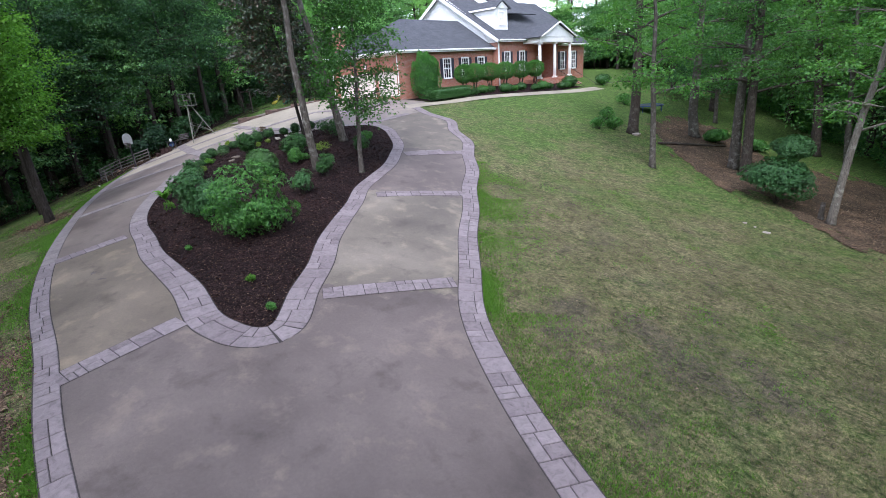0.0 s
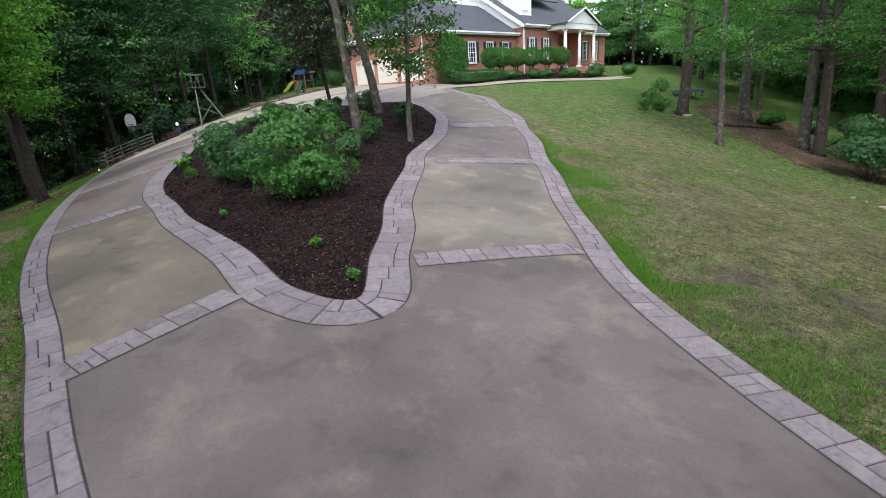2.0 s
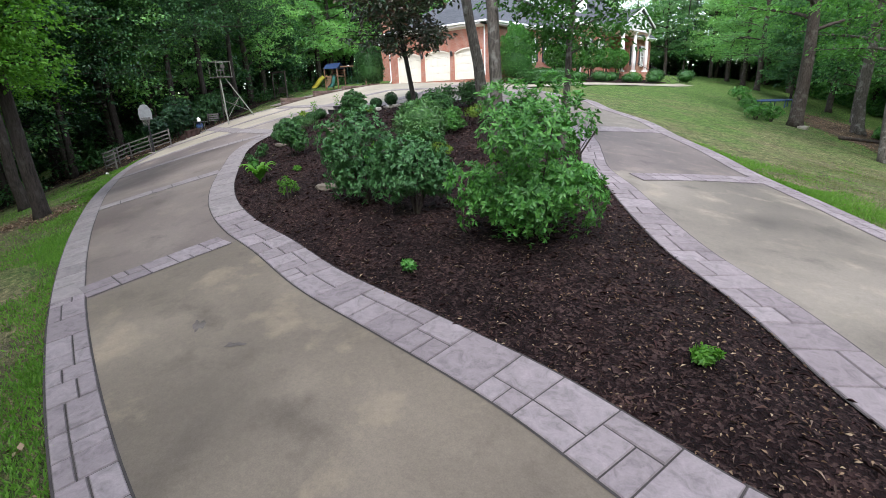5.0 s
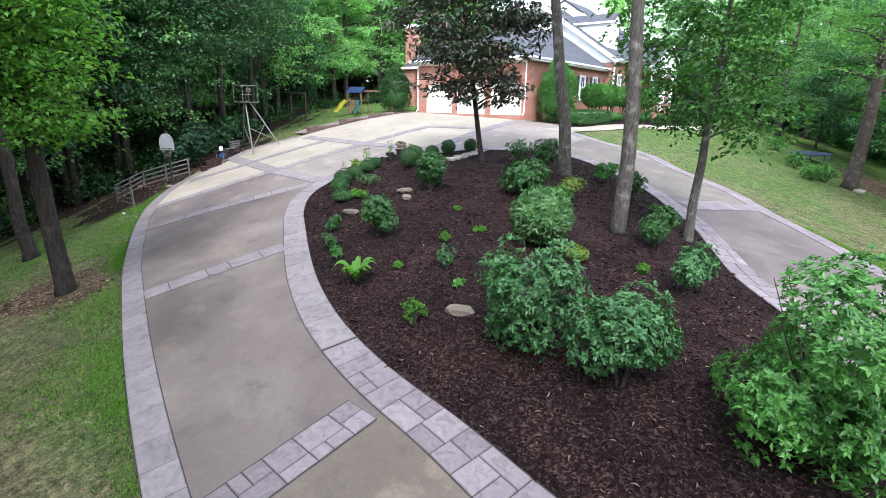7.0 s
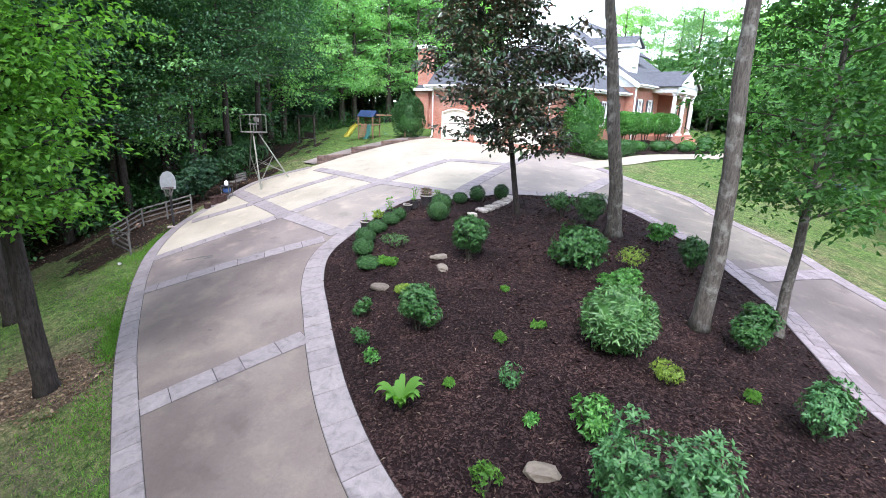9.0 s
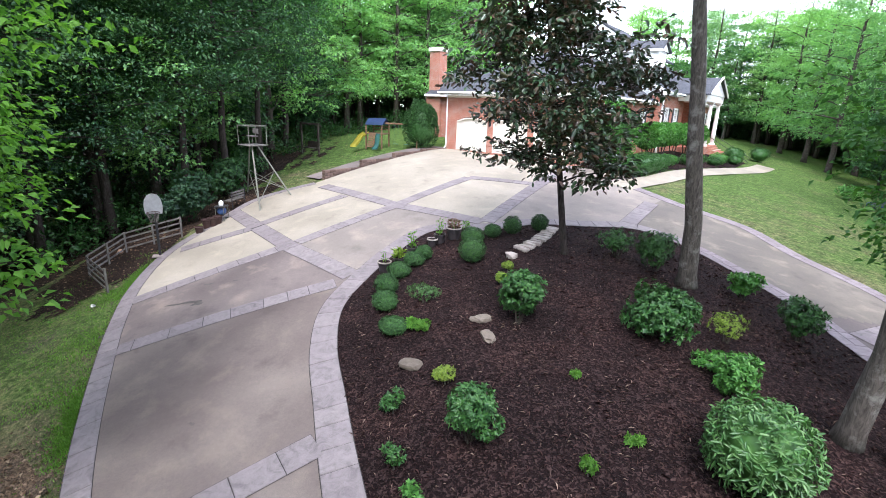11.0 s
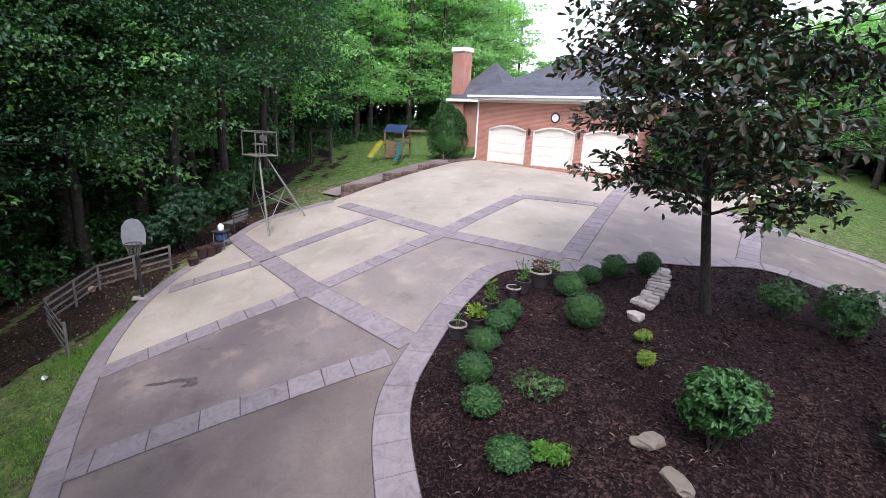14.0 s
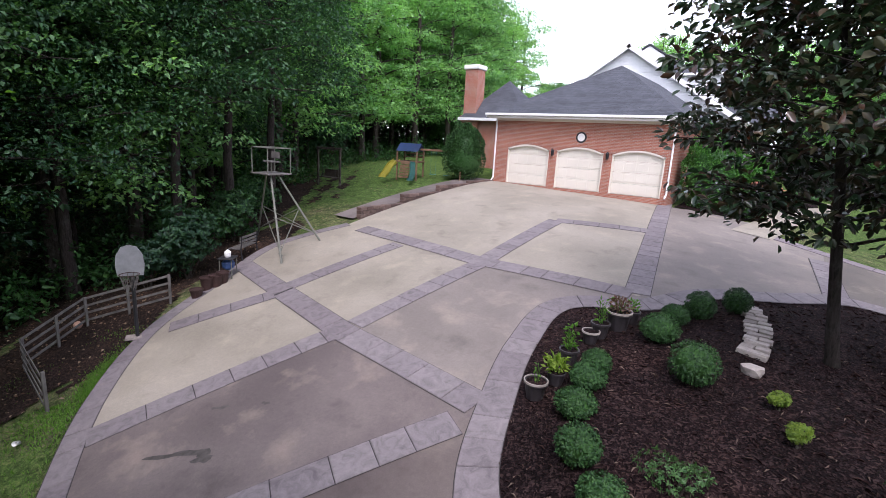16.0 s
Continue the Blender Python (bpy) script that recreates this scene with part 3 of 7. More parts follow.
def shrub_parts(root, rng, rx, ry, h, mat_leaf_, count, leaf, slim=0.42, ball=0.0, base=0.12, stems=7, lumps=8, fill=0.55, loose=False):
    """A shrub: stems from the base and leaves in whorls on a lumpy body. ball: how clipped it is."""
    bm = bmesh.new()
    for i in range(stems):
        a = i * 2.4 + rng.uniform(0, 1)
        r = rng.uniform(0.35, 0.75)
        tip = (math.cos(a) * rx * r, math.sin(a) * ry * r, h * rng.uniform(0.5, 0.8))
        add_tube(bm, [(math.cos(a) * 0.04, math.sin(a) * 0.04, -0.06), (tip[0] * 0.45, tip[1] * 0.45, tip[2] * 0.5), tip], [0.022, 0.014, 0.006], 5, False)
    part("stem", bm, BARK_DARK, root)
    per = 3 if ball else 7
    tufts = max(12, count // per)
    if ball:
        # added solid dark core, blocks light and darkens the gaps between leaves
        core = bmesh.new()
        bmesh.ops.create_icosphere(core, subdivisions=2, radius=0.8)
        for v in core.verts:
            v.co = Vector((v.co.x * rx, v.co.y * ry, h * (0.06 + 0.47 * (v.co.z + 0.95))))
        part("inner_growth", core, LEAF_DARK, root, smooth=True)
        d = unit(rng, tufts)
        r = 1 - fill * rng.uniform(0, 1, tufts) ** 2.4
        body = d * r[:, None] * (1 + 0.04 * np.sin(d[:, :1] * 9 + d[:, 2:] * 7))
        axis_t = d
    else:
        k = lumps
        lob = unit(rng, k) * rng.uniform(0.3, 0.62, (k, 1))
        lob[:, 2] = np.abs(lob[:, 2]) * rng.choice([1, 1, -1.1], k)
        lob[0] = 0
        lr = rng.uniform(0.30, 0.50, k)
        lr[0] = 0.6
        if loose:
            lob = unit(rng, k) * rng.uniform(0.5, 0.8, (k, 1))
            lr = rng.uniform(0.17, 0.34, k)
            lob[0], lr[0] = 0, 0.45
            for q in range(1, 7):
                lob[q] = (0.55 * math.cos(q * 1.05), 0.55 * math.sin(q * 1.05), -0.6)
                lr[q] = 0.33
        pick = rng.choice(k, tufts, p=lr**2 / (lr**2).sum())
        d = unit(rng, tufts)
        body = lob[pick] + d * (lr[pick] * (1 - fill * 0.5 * rng.uniform(0, 1, tufts) ** 2))[:, None]
        out = body / (np.linalg.norm(body, axis=1, keepdims=True) + 1e-6)
        axis_t = d * 0.6 + out * 0.6
    body[:, 2] = np.where(body[:, 2] < -0.8, -0.8 + 0.2 * rng.uniform(-1, 1, tufts), body[:, 2])
    axis_t = axis_t + np.array([0, 0, 0.45])
    axis_t /= np.linalg.norm(axis_t, axis=1, keepdims=True)
    p = np.stack([body[:, 0] * rx, body[:, 1] * ry, h * (0.06 + 0.47 * (body[:, 2] + 0.95))], 1)
    p[:, 2] = np.maximum(p[:, 2], 0.04)
    ci = np.repeat(np.arange(tufts), per)
    n = len(ci)
    ring = unit(rng, n)
    ring -= axis_t[ci] * (ring * axis_t[ci]).sum(1, keepdims=True)
    ring /= np.linalg.norm(ring, axis=1, keepdims=True) + 1e-6
    axis = ring + axis_t[ci] * rng.uniform(0.05, 0.9, (n, 1))
    nrm = axis_t[ci] + rng.normal(0, 0.15, (n, 3)) - ring * 0.2
    leaves_mesh("foliage", p[ci] + rng.normal(0, 0.012, (n, 3)), axis, nrm, leaf * rng.uniform(0.65, 1.2, n), mat_leaf_, root, "", slim, 0.08, leaf > 0.1)
    return root

# ---- ground, drive and island ----
ISLAND = Curve([(-5.38, 10.34), (-5.60, 10.11), (-6.10, 9.95), (-7.13, 9.88), (-9.09, 10.27), (-11.08, 10.44), (-13.07, 10.61), (-15.03, 11.03), (-16.99, 11.41), (-18.89, 12.04), (-20.68, 12.92), (-22.38, 13.97), (-24.03, 15.10), (-25.66, 16.26), (-27.04, 17.68), (-27.80, 19.53), (-28.32, 21.46), (-28.37, 23.43), (-26.69, 24.46), (-25.60, 26.12), (-24.00, 27.32), (-22.48, 28.60), (-20.55, 28.25), (-18.86, 27.20), (-17.25, 26.02), (-15.95, 24.51), (-14.73, 22.92), (-13.81, 21.15), (-12.88, 19.38), (-11.60, 17.85), (-10.44, 16.22), (-9.22, 14.64), (-7.81, 13.23), (-6.70, 11.85), (-5.98, 11.13), (-5.52, 10.66)], True)
LEFT_EDGE = Curve([(13.98, 3.76), (10.72, 3.86), (7.46, 4.03), (4.20, 4.27), (0.95, 4.56), (-2.30, 4.93), (-5.54, 5.34), (-8.75, 5.92), (-11.98, 6.38), (-15.17, 7.06), (-18.32, 7.92), (-21.44, 8.90), (-24.52, 9.97), (-27.58, 11.10), (-30.58, 12.40), (-33.52, 13.81), (-36.33, 15.48), (-38.69, 17.71), (-40.07, 20.66), (-41.18, 23.70), (-40.00, 26.72)])
RIGHT_EDGE = Curve([(14.18, 8.33), (11.30, 8.86), (8.43, 9.37), (5.67, 10.34), (3.07, 11.67), (0.58, 13.20), (-1.73, 14.99), (-3.63, 17.21), (-5.52, 19.44), (-7.24, 21.80), (-9.12, 24.03), (-10.81, 26.42), (-12.82, 28.54), (-14.67, 30.79), (-17.15, 32.33), (-19.25, 34.35), (-22.10, 34.94), (-24.74, 36.19)])
BORDER_W, EDGE_W, BAND_W = 0.74, 0.5, 0.66
FRONT_WALK = Curve([(-25.6, 35.2), (-25.0, 40), (-24.4, 46), (-23.0, 53), (-21.9, 58.5), (-21.6, 64)])
drive_outline = np.array([*LEFT_EDGE.p, (-39.9, 27.6), (-39.9, 38.9), (-29.4, 38.9), (-27.4, 39.2), (-25.8, 38.6), *RIGHT_EDGE.p[::-1]])
verge_outline = np.array([*[LEFT_EDGE.place(s, -1.0) for s in np.arange(0, LEFT_EDGE.length, 0.7)], (-41.0, 28.5), (-41, 39), (-29.4, 40), (-23.5, 39.5), *[RIGHT_EDGE.place(s, 1.0) for s in np.arange(RIGHT_EDGE.length, 0, -0.7)]])
island_outline = ISLAND.p[:-1]
island_mid = np.array([ISLAND.place(s, -0.4) for s in np.arange(0, ISLAND.length, 0.4)])
if not inside(island_outline, np.array([-10.0]), np.array([12.0]))[0]:
    raise ValueError("island outline is open")


OUT = 1.0 if not inside(island_outline, *[np.array([v]) for v in ISLAND.place(30.0, 0.3)])[0] else -1.0


def mound(x, y):
    """The planted island rises gently inside its kerb."""
    x, y = np.asarray(x, float), np.asarray(y, float)
    d = np.full(x.shape, 1e9)
    for px, py in ISLAND.p[::6]:
        d = np.minimum(d, np.hypot(x - px, y - py))
    d = np.where(inside(island_outline, x, y), d, 0.0)
    return gz(x, y) + 0.005 + 0.32 * (1 - np.exp(-np.maximum(d - 0.25, 0) / 1.5))


def mzf(x, y):
    return float(mound(np.array([x]), np.array([y]))[0])


# one sheet of ground out past the woods
axis_x = np.unique(np.r_[np.arange(-400, -90, 30), np.arange(-90, -46, 3), np.arange(-46, 8, 0.6), np.arange(8, 60, 3), np.arange(60, 420, 30)])
axis_y = np.unique(np.r_[np.arange(-300, -40, 30), np.arange(-40, 0, 3), np.arange(0, 60, 0.6), np.arange(60, 120, 3), np.arange(120, 480, 30)])


def swell(x, y):
    n = 0.05 * np.sin(x * 0.7 + 1.3 * np.sin(y * 0.4)) * np.sin(y * 0.55 + 0.8 * np.sin(x * 0.31))
    return gz(x, y) + np.where(inside(drive_outline, x, y), -0.06, np.where(inside(verge_outline, x, y), -0.02, n * 0.8 - 0.01))


ground = sheet("ground", axis_x, axis_y, lambda x, y: np.ones(x.shape, bool), swell, LAWN)
tagged(ground, "mown lawn, green with dry brown patches", "lawn", kind="structure")

STEP = 0.2
dx, dy = np.arange(-43, 14.1, STEP), np.arange(3.5, 39.4, STEP)
drive = tagged(new("driveway"), "broad concrete driveway with stamped stone borders and bands", "driveway", kind="structure")


def left_of(line, x, y):
    """Whether places lie to the left of a bent line, by its nearest stretch."""
    best, side = np.full(x.shape, 1e9), np.zeros(x.shape, bool)
    last = len(line) - 2
    for k, ((ax, ay), (bx_, by_)) in enumerate(zip(line, line[1:])):
        ux, uy = bx_ - ax, by_ - ay
        t = ((x - ax) * ux + (y - ay) * uy) / (ux * ux + uy * uy)
        t = np.clip(t, -9 if k == 0 else 0, 9 if k == last else 1)
        d = np.hypot(x - ax - t * ux, y - ay - t * uy)
        near = d < best
        best = np.where(near, d, best)
        side = np.where(near, ux * (y - ay) - uy * (x - ax) > 0, side)
    return side


COURT_FOOT = [(-31.51, 13.37), (-28.42, 18.52)]
LINE_UP, LINE_ACROSS, LINE_WEST, LINE_NORTH, LINE_EAST = [(-28.35, 19.12), (-32.73, 19.88), (-36.54, 20.88), (-40.35, 21.93)], [(-34.73, 15.00), (-32.91, 19.75), (-32.74, 20.26), (-32.02, 24.95), (-32.08, 30.78)], [(-38.05, 18.18), (-36.64, 20.65), (-36.68, 21.23), (-35.78, 25.32)], [(-38.69, 26.31), (-32.10, 25.08), (-27.40, 25.12)], [(-27.29, 25.20), (-30.01, 40.33)]


def region(x, y):
    """The slab that a place on the drive belongs to, between the bands."""
    u = -0.6 * x + 0.8 * y
    south = y < 11.0 + np.where(x < -4.5, -(x + 4.5) * 0.42, 0)
    key = np.zeros(x.shape, int)
    key = np.where(south & (x < -7.3), 1, key)
    key = np.where(south & (x < -16.2), 2, key)
    key = np.where(south & (x < -24.1), 3, key)
    court = (x < -24.2) & left_of(COURT_FOOT, x, y)
    bits = [left_of(line, x, y).astype(int) for line in (LINE_UP, LINE_ACROSS, LINE_WEST, LINE_NORTH)]
    cell = 40 + bits[0] + 2 * bits[1] + 4 * bits[2] + 8 * bits[3]
    right = ~south & ~court & (x > -28)
    key = np.where(right & (u > 13.9), 31, np.where(right, 0, key))
    key = np.where(right & (u > 23.0), 32, key)
    key = np.where(right & (u > 30.7), 33, key)
    east = ~left_of(LINE_EAST, x, y) & (y > 24)
    key = np.where(court & (x < -26.6) & ~east, cell, key)
    return np.where(east & (x < -23.2), 34, key)


gx, gy = np.meshgrid((dx[:-1] + dx[1:]) / 2, (dy[:-1] + dy[1:]) / 2, indexing="ij")
slab_outline = np.array([*[LEFT_EDGE.place(s, 0.3) for s in np.arange(0, LEFT_EDGE.length, 0.5)], (-39.8, 27.9), (-39.8, 38.9), (-29.4, 38.9), (-27.4, 39.2), (-25.8, 38.6), *[RIGHT_EDGE.place(s, -0.35) for s in np.arange(RIGHT_EDGE.length, 0, -0.5)]])
on_drive = inside(slab_outline, gx, gy) & ~inside(island_mid, gx, gy)
keys = region(gx, gy)
# tone by slab: shade-darkened tints on the lane, paler ones in the court
TONE = {0: CONC_NEAR, 1: CONC_OLIVE, 2: CONC_BROWN_SHADED, 3: CONC_BROWN_SHADED, 31: CONC_TAN, 32: CONC_NEAR, 33: CONC_TAN, 34: CONC_COURT, 40: CONC_COURT, 41: CONC_SHADE}
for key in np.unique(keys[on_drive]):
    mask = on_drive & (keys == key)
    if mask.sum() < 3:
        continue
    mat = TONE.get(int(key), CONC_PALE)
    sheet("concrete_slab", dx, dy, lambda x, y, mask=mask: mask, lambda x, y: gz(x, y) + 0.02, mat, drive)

bx, by = np.arange(-30, -3.5, 0.25), np.arange(9, 29.5, 0.25)
island_bed = sheet("planting_bed", bx, by, lambda x, y: inside(island_mid, x, y), lambda x, y: mound(x, y) + 0.1 * np.minimum(0.3, mound(x, y) - gz(x, y) - 0.005) * np.sin(x * 3.1 + np.sin(y * 2.3) * 2) * np.sin(y * 2.7), MULCH)
tagged(island_bed, "teardrop bed of dark shredded bark mulch inside the drive", "planting bed", kind="structure")

# ---- the house ----
house = thing("house", (0, 0, 0), "red brick house with dark shingle hip roofs and white trim", "house")
GX0, GX1, GY, FX1, FX2, FLOOR = -39.85, -29.75, 38.8, -29.75, -28.95, 0.0
EAVE = 3.95


def wall_with_openings(name, length, height, openings, thick, mat, m, arch=0.0):
    """A wall along x from 0, with openings (x0, x1, z0, z1); each may have a shallow arch."""
    bm = bmesh.new()
    cuts = {0.0, length}
    for o in openings:
        cuts |= {o[0] + (o[1] - o[0]) * i / (12 if arch else 1) for i in range(13 if arch else 2)}
    xs = sorted(cuts)

    def head(o, x):
        return o[3] + arch * (1 - (2 * (x - o[0]) / (o[1] - o[0]) - 1) ** 2)

    def quad(a, b, za0, zb0, za1, zb1):
        bm.faces.new([bm.verts.new(v) for v in ((a, 0, za0), (b, 0, zb0), (b, 0, zb1), (a, 0, za1))])

    for a, b in zip(xs, xs[1:]):
        cut = [o for o in openings if o[0] <= a + 1e-6 and o[1] >= b - 1e-6]
        if not cut:
            quad(a, b, BASE_Z, BASE_Z, height, height)
        else:
            o = cut[0]
            quad(a, b, BASE_Z, BASE_Z, o[2], o[2])
            quad(a, b, head(o, a), head(o, b), height, height)
    bmesh.ops.remove_doubles(bm, verts=bm.verts[:], dist=0.0005)
    grown = bmesh.ops.extrude_face_region(bm, geom=bm.faces[:])
    bmesh.ops.translate(bm, verts=[v for v in grown["geom"] if isinstance(v, bmesh.types.BMVert)], vec=(0, thick, 0))
    bmesh.ops.transform(bm, matrix=m, verts=bm.verts[:])
    return part(name, bm, mat, house)


def roof_from(name, verts, faces, mat=SHINGLE, thick=0.12, label=""):
    bm = bmesh.new()
    vs = [bm.verts.new(v) for v in verts]
    for f in faces:
        bm.faces.new([vs[i] for i in f])
    bmesh.ops.recalc_face_normals(bm, faces=bm.faces[:])
    r = bmesh.ops.solidify(bm, geom=bm.faces[:], thickness=thick)
    return part(name, bm, mat, house, label)


BASE_Z = -2.6
DOORS = [-37.65, -34.5, -31.35]
DW, DH = 2.66, 2.06
front = Matrix.Translation((GX0, GY, 0))
wall_with_openings("garage_wall", GX1 - GX0, EAVE, [(c - DW / 2 - GX0, c + DW / 2 - GX0, FLOOR, DH) for c in DOORS], 0.25, BRICK, front, 0.28)
part("side_wall", box((GX0, GY + 0.25, BASE_Z), (GX0 + 0.25, 53.5, EAVE)), BRICK, house)
part("frieze", box((GX0 - 0.02, GY - 0.04, EAVE - 0.28), (GX1 + 0.02, GY - 0.003, EAVE)), CREAM, house, "cream frieze board")


def garage_door(cx):
    d = thing("garage_door", (cx, GY + 0.12, FLOOR), "cream panelled garage door, closed", "")
    d.parent = house
    for r in range(4):
        z0, z1 = 0.02 + r * 0.58, 0.02 + r * 0.58 + 0.57
        bm = box((-DW / 2, 0, z0), (DW / 2, 0.05, z1), 0.006)
        for k in range(4):
            x0 = -DW / 2 + 0.1 + k * (DW - 0.14) / 4
            add_box(bm, (x0, -0.012, z0 + 0.09), (x0 + (DW - 0.14) / 4 - 0.1, 0.002, z1 - 0.09), 0.008)
        part("panel", bm, CREAM, d)
    for sx in (-1, 1):
        bm = box((sx * DW / 2 - 0.07 * (sx > 0), -0.14, 0), (sx * DW / 2 + 0.07 * (sx < 0), -0.02, DH + 0.05), 0.006)
        part("jamb", bm, CREAM, d)
    bm = bmesh.new()
    for i in range(12):
        a, b = -1 + i / 6, -1 + (i + 1) / 6
        za, zb = DH + 0.28 * (1 - a * a), DH + 0.28 * (1 - b * b)
        q = [(a * DW / 2, -0.14, za - 0.09), (b * DW / 2, -0.14, zb - 0.09), (b * DW / 2, -0.14, zb), (a * DW / 2, -0.14, za)]
        lo = [bm.verts.new(p) for p in q]
        hi = [bm.verts.new((p[0], -0.03, p[2])) for p in q]
        bm.faces.new(lo)
        bm.faces.new(hi[::-1])
        for k in range(4):
            bm.faces.new((lo[k], lo[(k + 1) % 4], hi[(k + 1) % 4], hi[k]))
    part("arch_trim", bm, CREAM, d)
    bm = bmesh.new()
    n = 17
    for i in range(n):
        t = -1 + (i + 0.5) * 2 / n
        z = DH + 0.28 * (1 - t * t)
        m = Matrix.Translation((t * (DW / 2 + 0.06), -0.15, z + 0.02)) @ Matrix.Rotation(t * 0.38, 4, "Y")
        add_box(bm, (-0.07, 0, 0), (0.07, 0.03, 0.22), 0.004, m)
    part("brick_arch", bm, BRICK, d, "soldier course of bricks over the door")


for c in DOORS:
    garage_door(c)
for x in (-36.07, -32.92):
    lamp = thing("wall_lantern", (x, GY, 1.95), "small dark wall lantern between the garage doors", "")
    lamp.parent = house
    part("bracket", box((-0.05, -0.06, -0.12), (0.05, 0, 0.12), 0.01), BLACK, lamp)
    part("shade", add_lathe(bmesh.new(), [(0.05, -0.16), (0.09, 0.12), (0.11, 0.14), (0.02, 0.24)], 8, (0, -0.14, 0)), BLACK, lamp)
roundel = thing("round_vent", (-34.5, GY, 2.88), "round wall clock with a white face and black ring")
roundel.parent = house
bm = bmesh.new()
bmesh.ops.create_cone(bm, cap_ends=True, segments=32, radius1=0.30, radius2=0.30, depth=0.06, matrix=Matrix.Rotation(math.pi / 2, 4, "X"))
part("ring", bm, BLACK, roundel)
bm = bmesh.new()
bmesh.ops.create_cone(bm, cap_ends=True, segments=32, radius1=0.21, radius2=0.21, depth=0.09, matrix=Matrix.Rotation(math.pi / 2, 4, "X"))
part("disc", bm, WHITE, roundel)
for x in (GX0 - 0.02, GX1 + 0.02):
    part("downspout", tube([(x, GY - 0.09, EAVE + 0.02), (x, GY - 0.07, EAVE - 0.4), (x, GY - 0.07, 0.25), (x - 0.03, GY - 0.25, 0.06)], 0.05, 6), WHITE, house, "white downspout")
for x0, x1 in ((-39.85, -38.98), (-36.32, -35.83), (-33.17, -32.68), (-30.02, -29.85)):
    part("brick_plinth", box((x0, GY - 0.04, BASE_Z), (x1, GY - 0.002, 0.55), 0.006), BRICK, house)

# front wings, facing the lawn
turned = Matrix.Rotation(math.pi / 2, 4, "Z")
W1 = [(45.2, 46.35), (48.15, 49.3), (50.95, 52.1)]
W2 = [(54.9, 56.0), (57.95, 59.1)]
W3 = [(67.6, 68.8), (70.6, 71.8)]


def front_wall(name, x, y0, y1, wins, z0, z1, top):
    wall_with_openings(name, y1 - y0, top, [(a - y0, b - y0, z0, z1) for a, b in wins], 0.25, BRICK, Matrix.Translation((x, y0, 0)) @ turned)


front_wall("front_wall", FX1, GY + 0.252, 53.6, W1, 1.3, 3.15, EAVE + 0.1)
front_wall("front_wall", FX2, 53.6, 61.0, W2, 1.45, 3.55, 4.75)
front_wall("front_wall", FX2, 67.0, 74.0, W3, 1.2, 3.3, 4.2)
part("return_wall", box((FX1 - 0.2, 53.602, BASE_Z), (FX2 - 0.252, 53.85, 4.75)), BRICK, house)
part("return_wall", box((-44.5, 53.6, BASE_Z), (FX1 - 0.2, 53.85, 5.6)), BRICK, house)
part("end_wall", box((-44.5, 74.0, BASE_Z), (FX2, 74.25, 4.2)), BRICK, house)
part("back_wall", box((-44.75, 53.6, BASE_Z), (-44.5, 74.25, 4.2)), BRICK, house)
part("porch_wall", box((-31.5, 61.0, BASE_Z), (-31.25, 67.0, 4.75)), BRICK, house)
part("porch_side", box((-31.25, 61.0, BASE_Z), (FX2, 61.25, 4.75)), BRICK, house)
part("porch_side", box((-31.25, 66.75, BASE_Z), (FX2, 67.0, 4.75)), BRICK, house)
part("front_door", box((-31.25, 63.2, 0.3), (-31.18, 64.6, 2.7), 0.02), SHUTTER, house, "dark panelled front door")


def window(x, y0, y1, z0, z1, shutters=True):
    w = thing("window", (x, (y0 + y1) / 2, z0), "white sash window with dark louvred shutters" if shutters else "white sash window", "")
    w.parent = house
    hw, h = (y1 - y0) / 2, z1 - z0
    bm = bmesh.new()
    for a, b in (((-0.05, -hw - 0.06, -0.06), (0.06, -hw + 0.06, h + 0.06)), ((-0.05, hw - 0.06, -0.06), (0.06, hw + 0.06, h + 0.06)),
                 ((-0.05, -hw, h - 0.05), (0.06, hw, h + 0.1)), ((-0.05, -hw - 0.05, -0.12), (0.1, hw + 0.05, 0.03)), ((-0.06, -hw, h / 2 - 0.035), (0.02, hw, h / 2 + 0.035))):
        add_box(bm, a, b, 0.005)
    part("window_frame", bm, WHITE, w)
    bm = bmesh.new()
    for k in (-0.33, 0.33):
        add_box(bm, (-0.06, k * hw - 0.012, 0), (0.0, k * hw + 0.012, h))
    for k in (0.25, 0.75):
        add_box(bm, (-0.06, -hw, h * k - 0.012), (0.0, hw, h * k + 0.012))
    part("glazing_bar", bm, WHITE, w)
    for k in (0, 1):
        part("pane", box((-0.10, -hw + 0.02, k * h / 2 + 0.03), (-0.08, hw - 0.02, (k + 1) * h / 2 - 0.03)), GLASS, w)
    if shutters:
        for sgn in (-1, 1):
            y = sgn * (hw + 0.3)
            bm = box((0.0, y - 0.2, -0.03), (0.05, y + 0.2, h + 0.03), 0.01)
            for k in range(12):
                z = 0.05 + k * (h - 0.1) / 12
                add_box(bm, (0.04, y - 0.16, z), (0.065, y + 0.16, z + 0.06))
            part("shutter", bm, SHUTTER, w, "dark louvred shutter")
    return w


for a, b in W1:
    window(FX1, a, b, 1.3, 3.15)
for a, b in W2:
    window(FX2, a, b, 1.45, 3.55)
for a, b in W3:
    window(FX2, a, b, 1.2, 3.3)
for y in (61.9, 65.4):
    window(-31.2, y, y + 0.8, 0.5, 2.9, False)

# eaves: fascia, gutter and soffit
def eave(y0, y1, x, z):
    part("gutter", box((x, y0, z - 0.02), (x + 0.13, y1, z + 0.12), 0.02), WHITE, house, "white gutter")
    part("soffit", box((x - 0.55, y0, z - 0.14), (x, y1, z - 0.03), 0.005), WHITE, house)


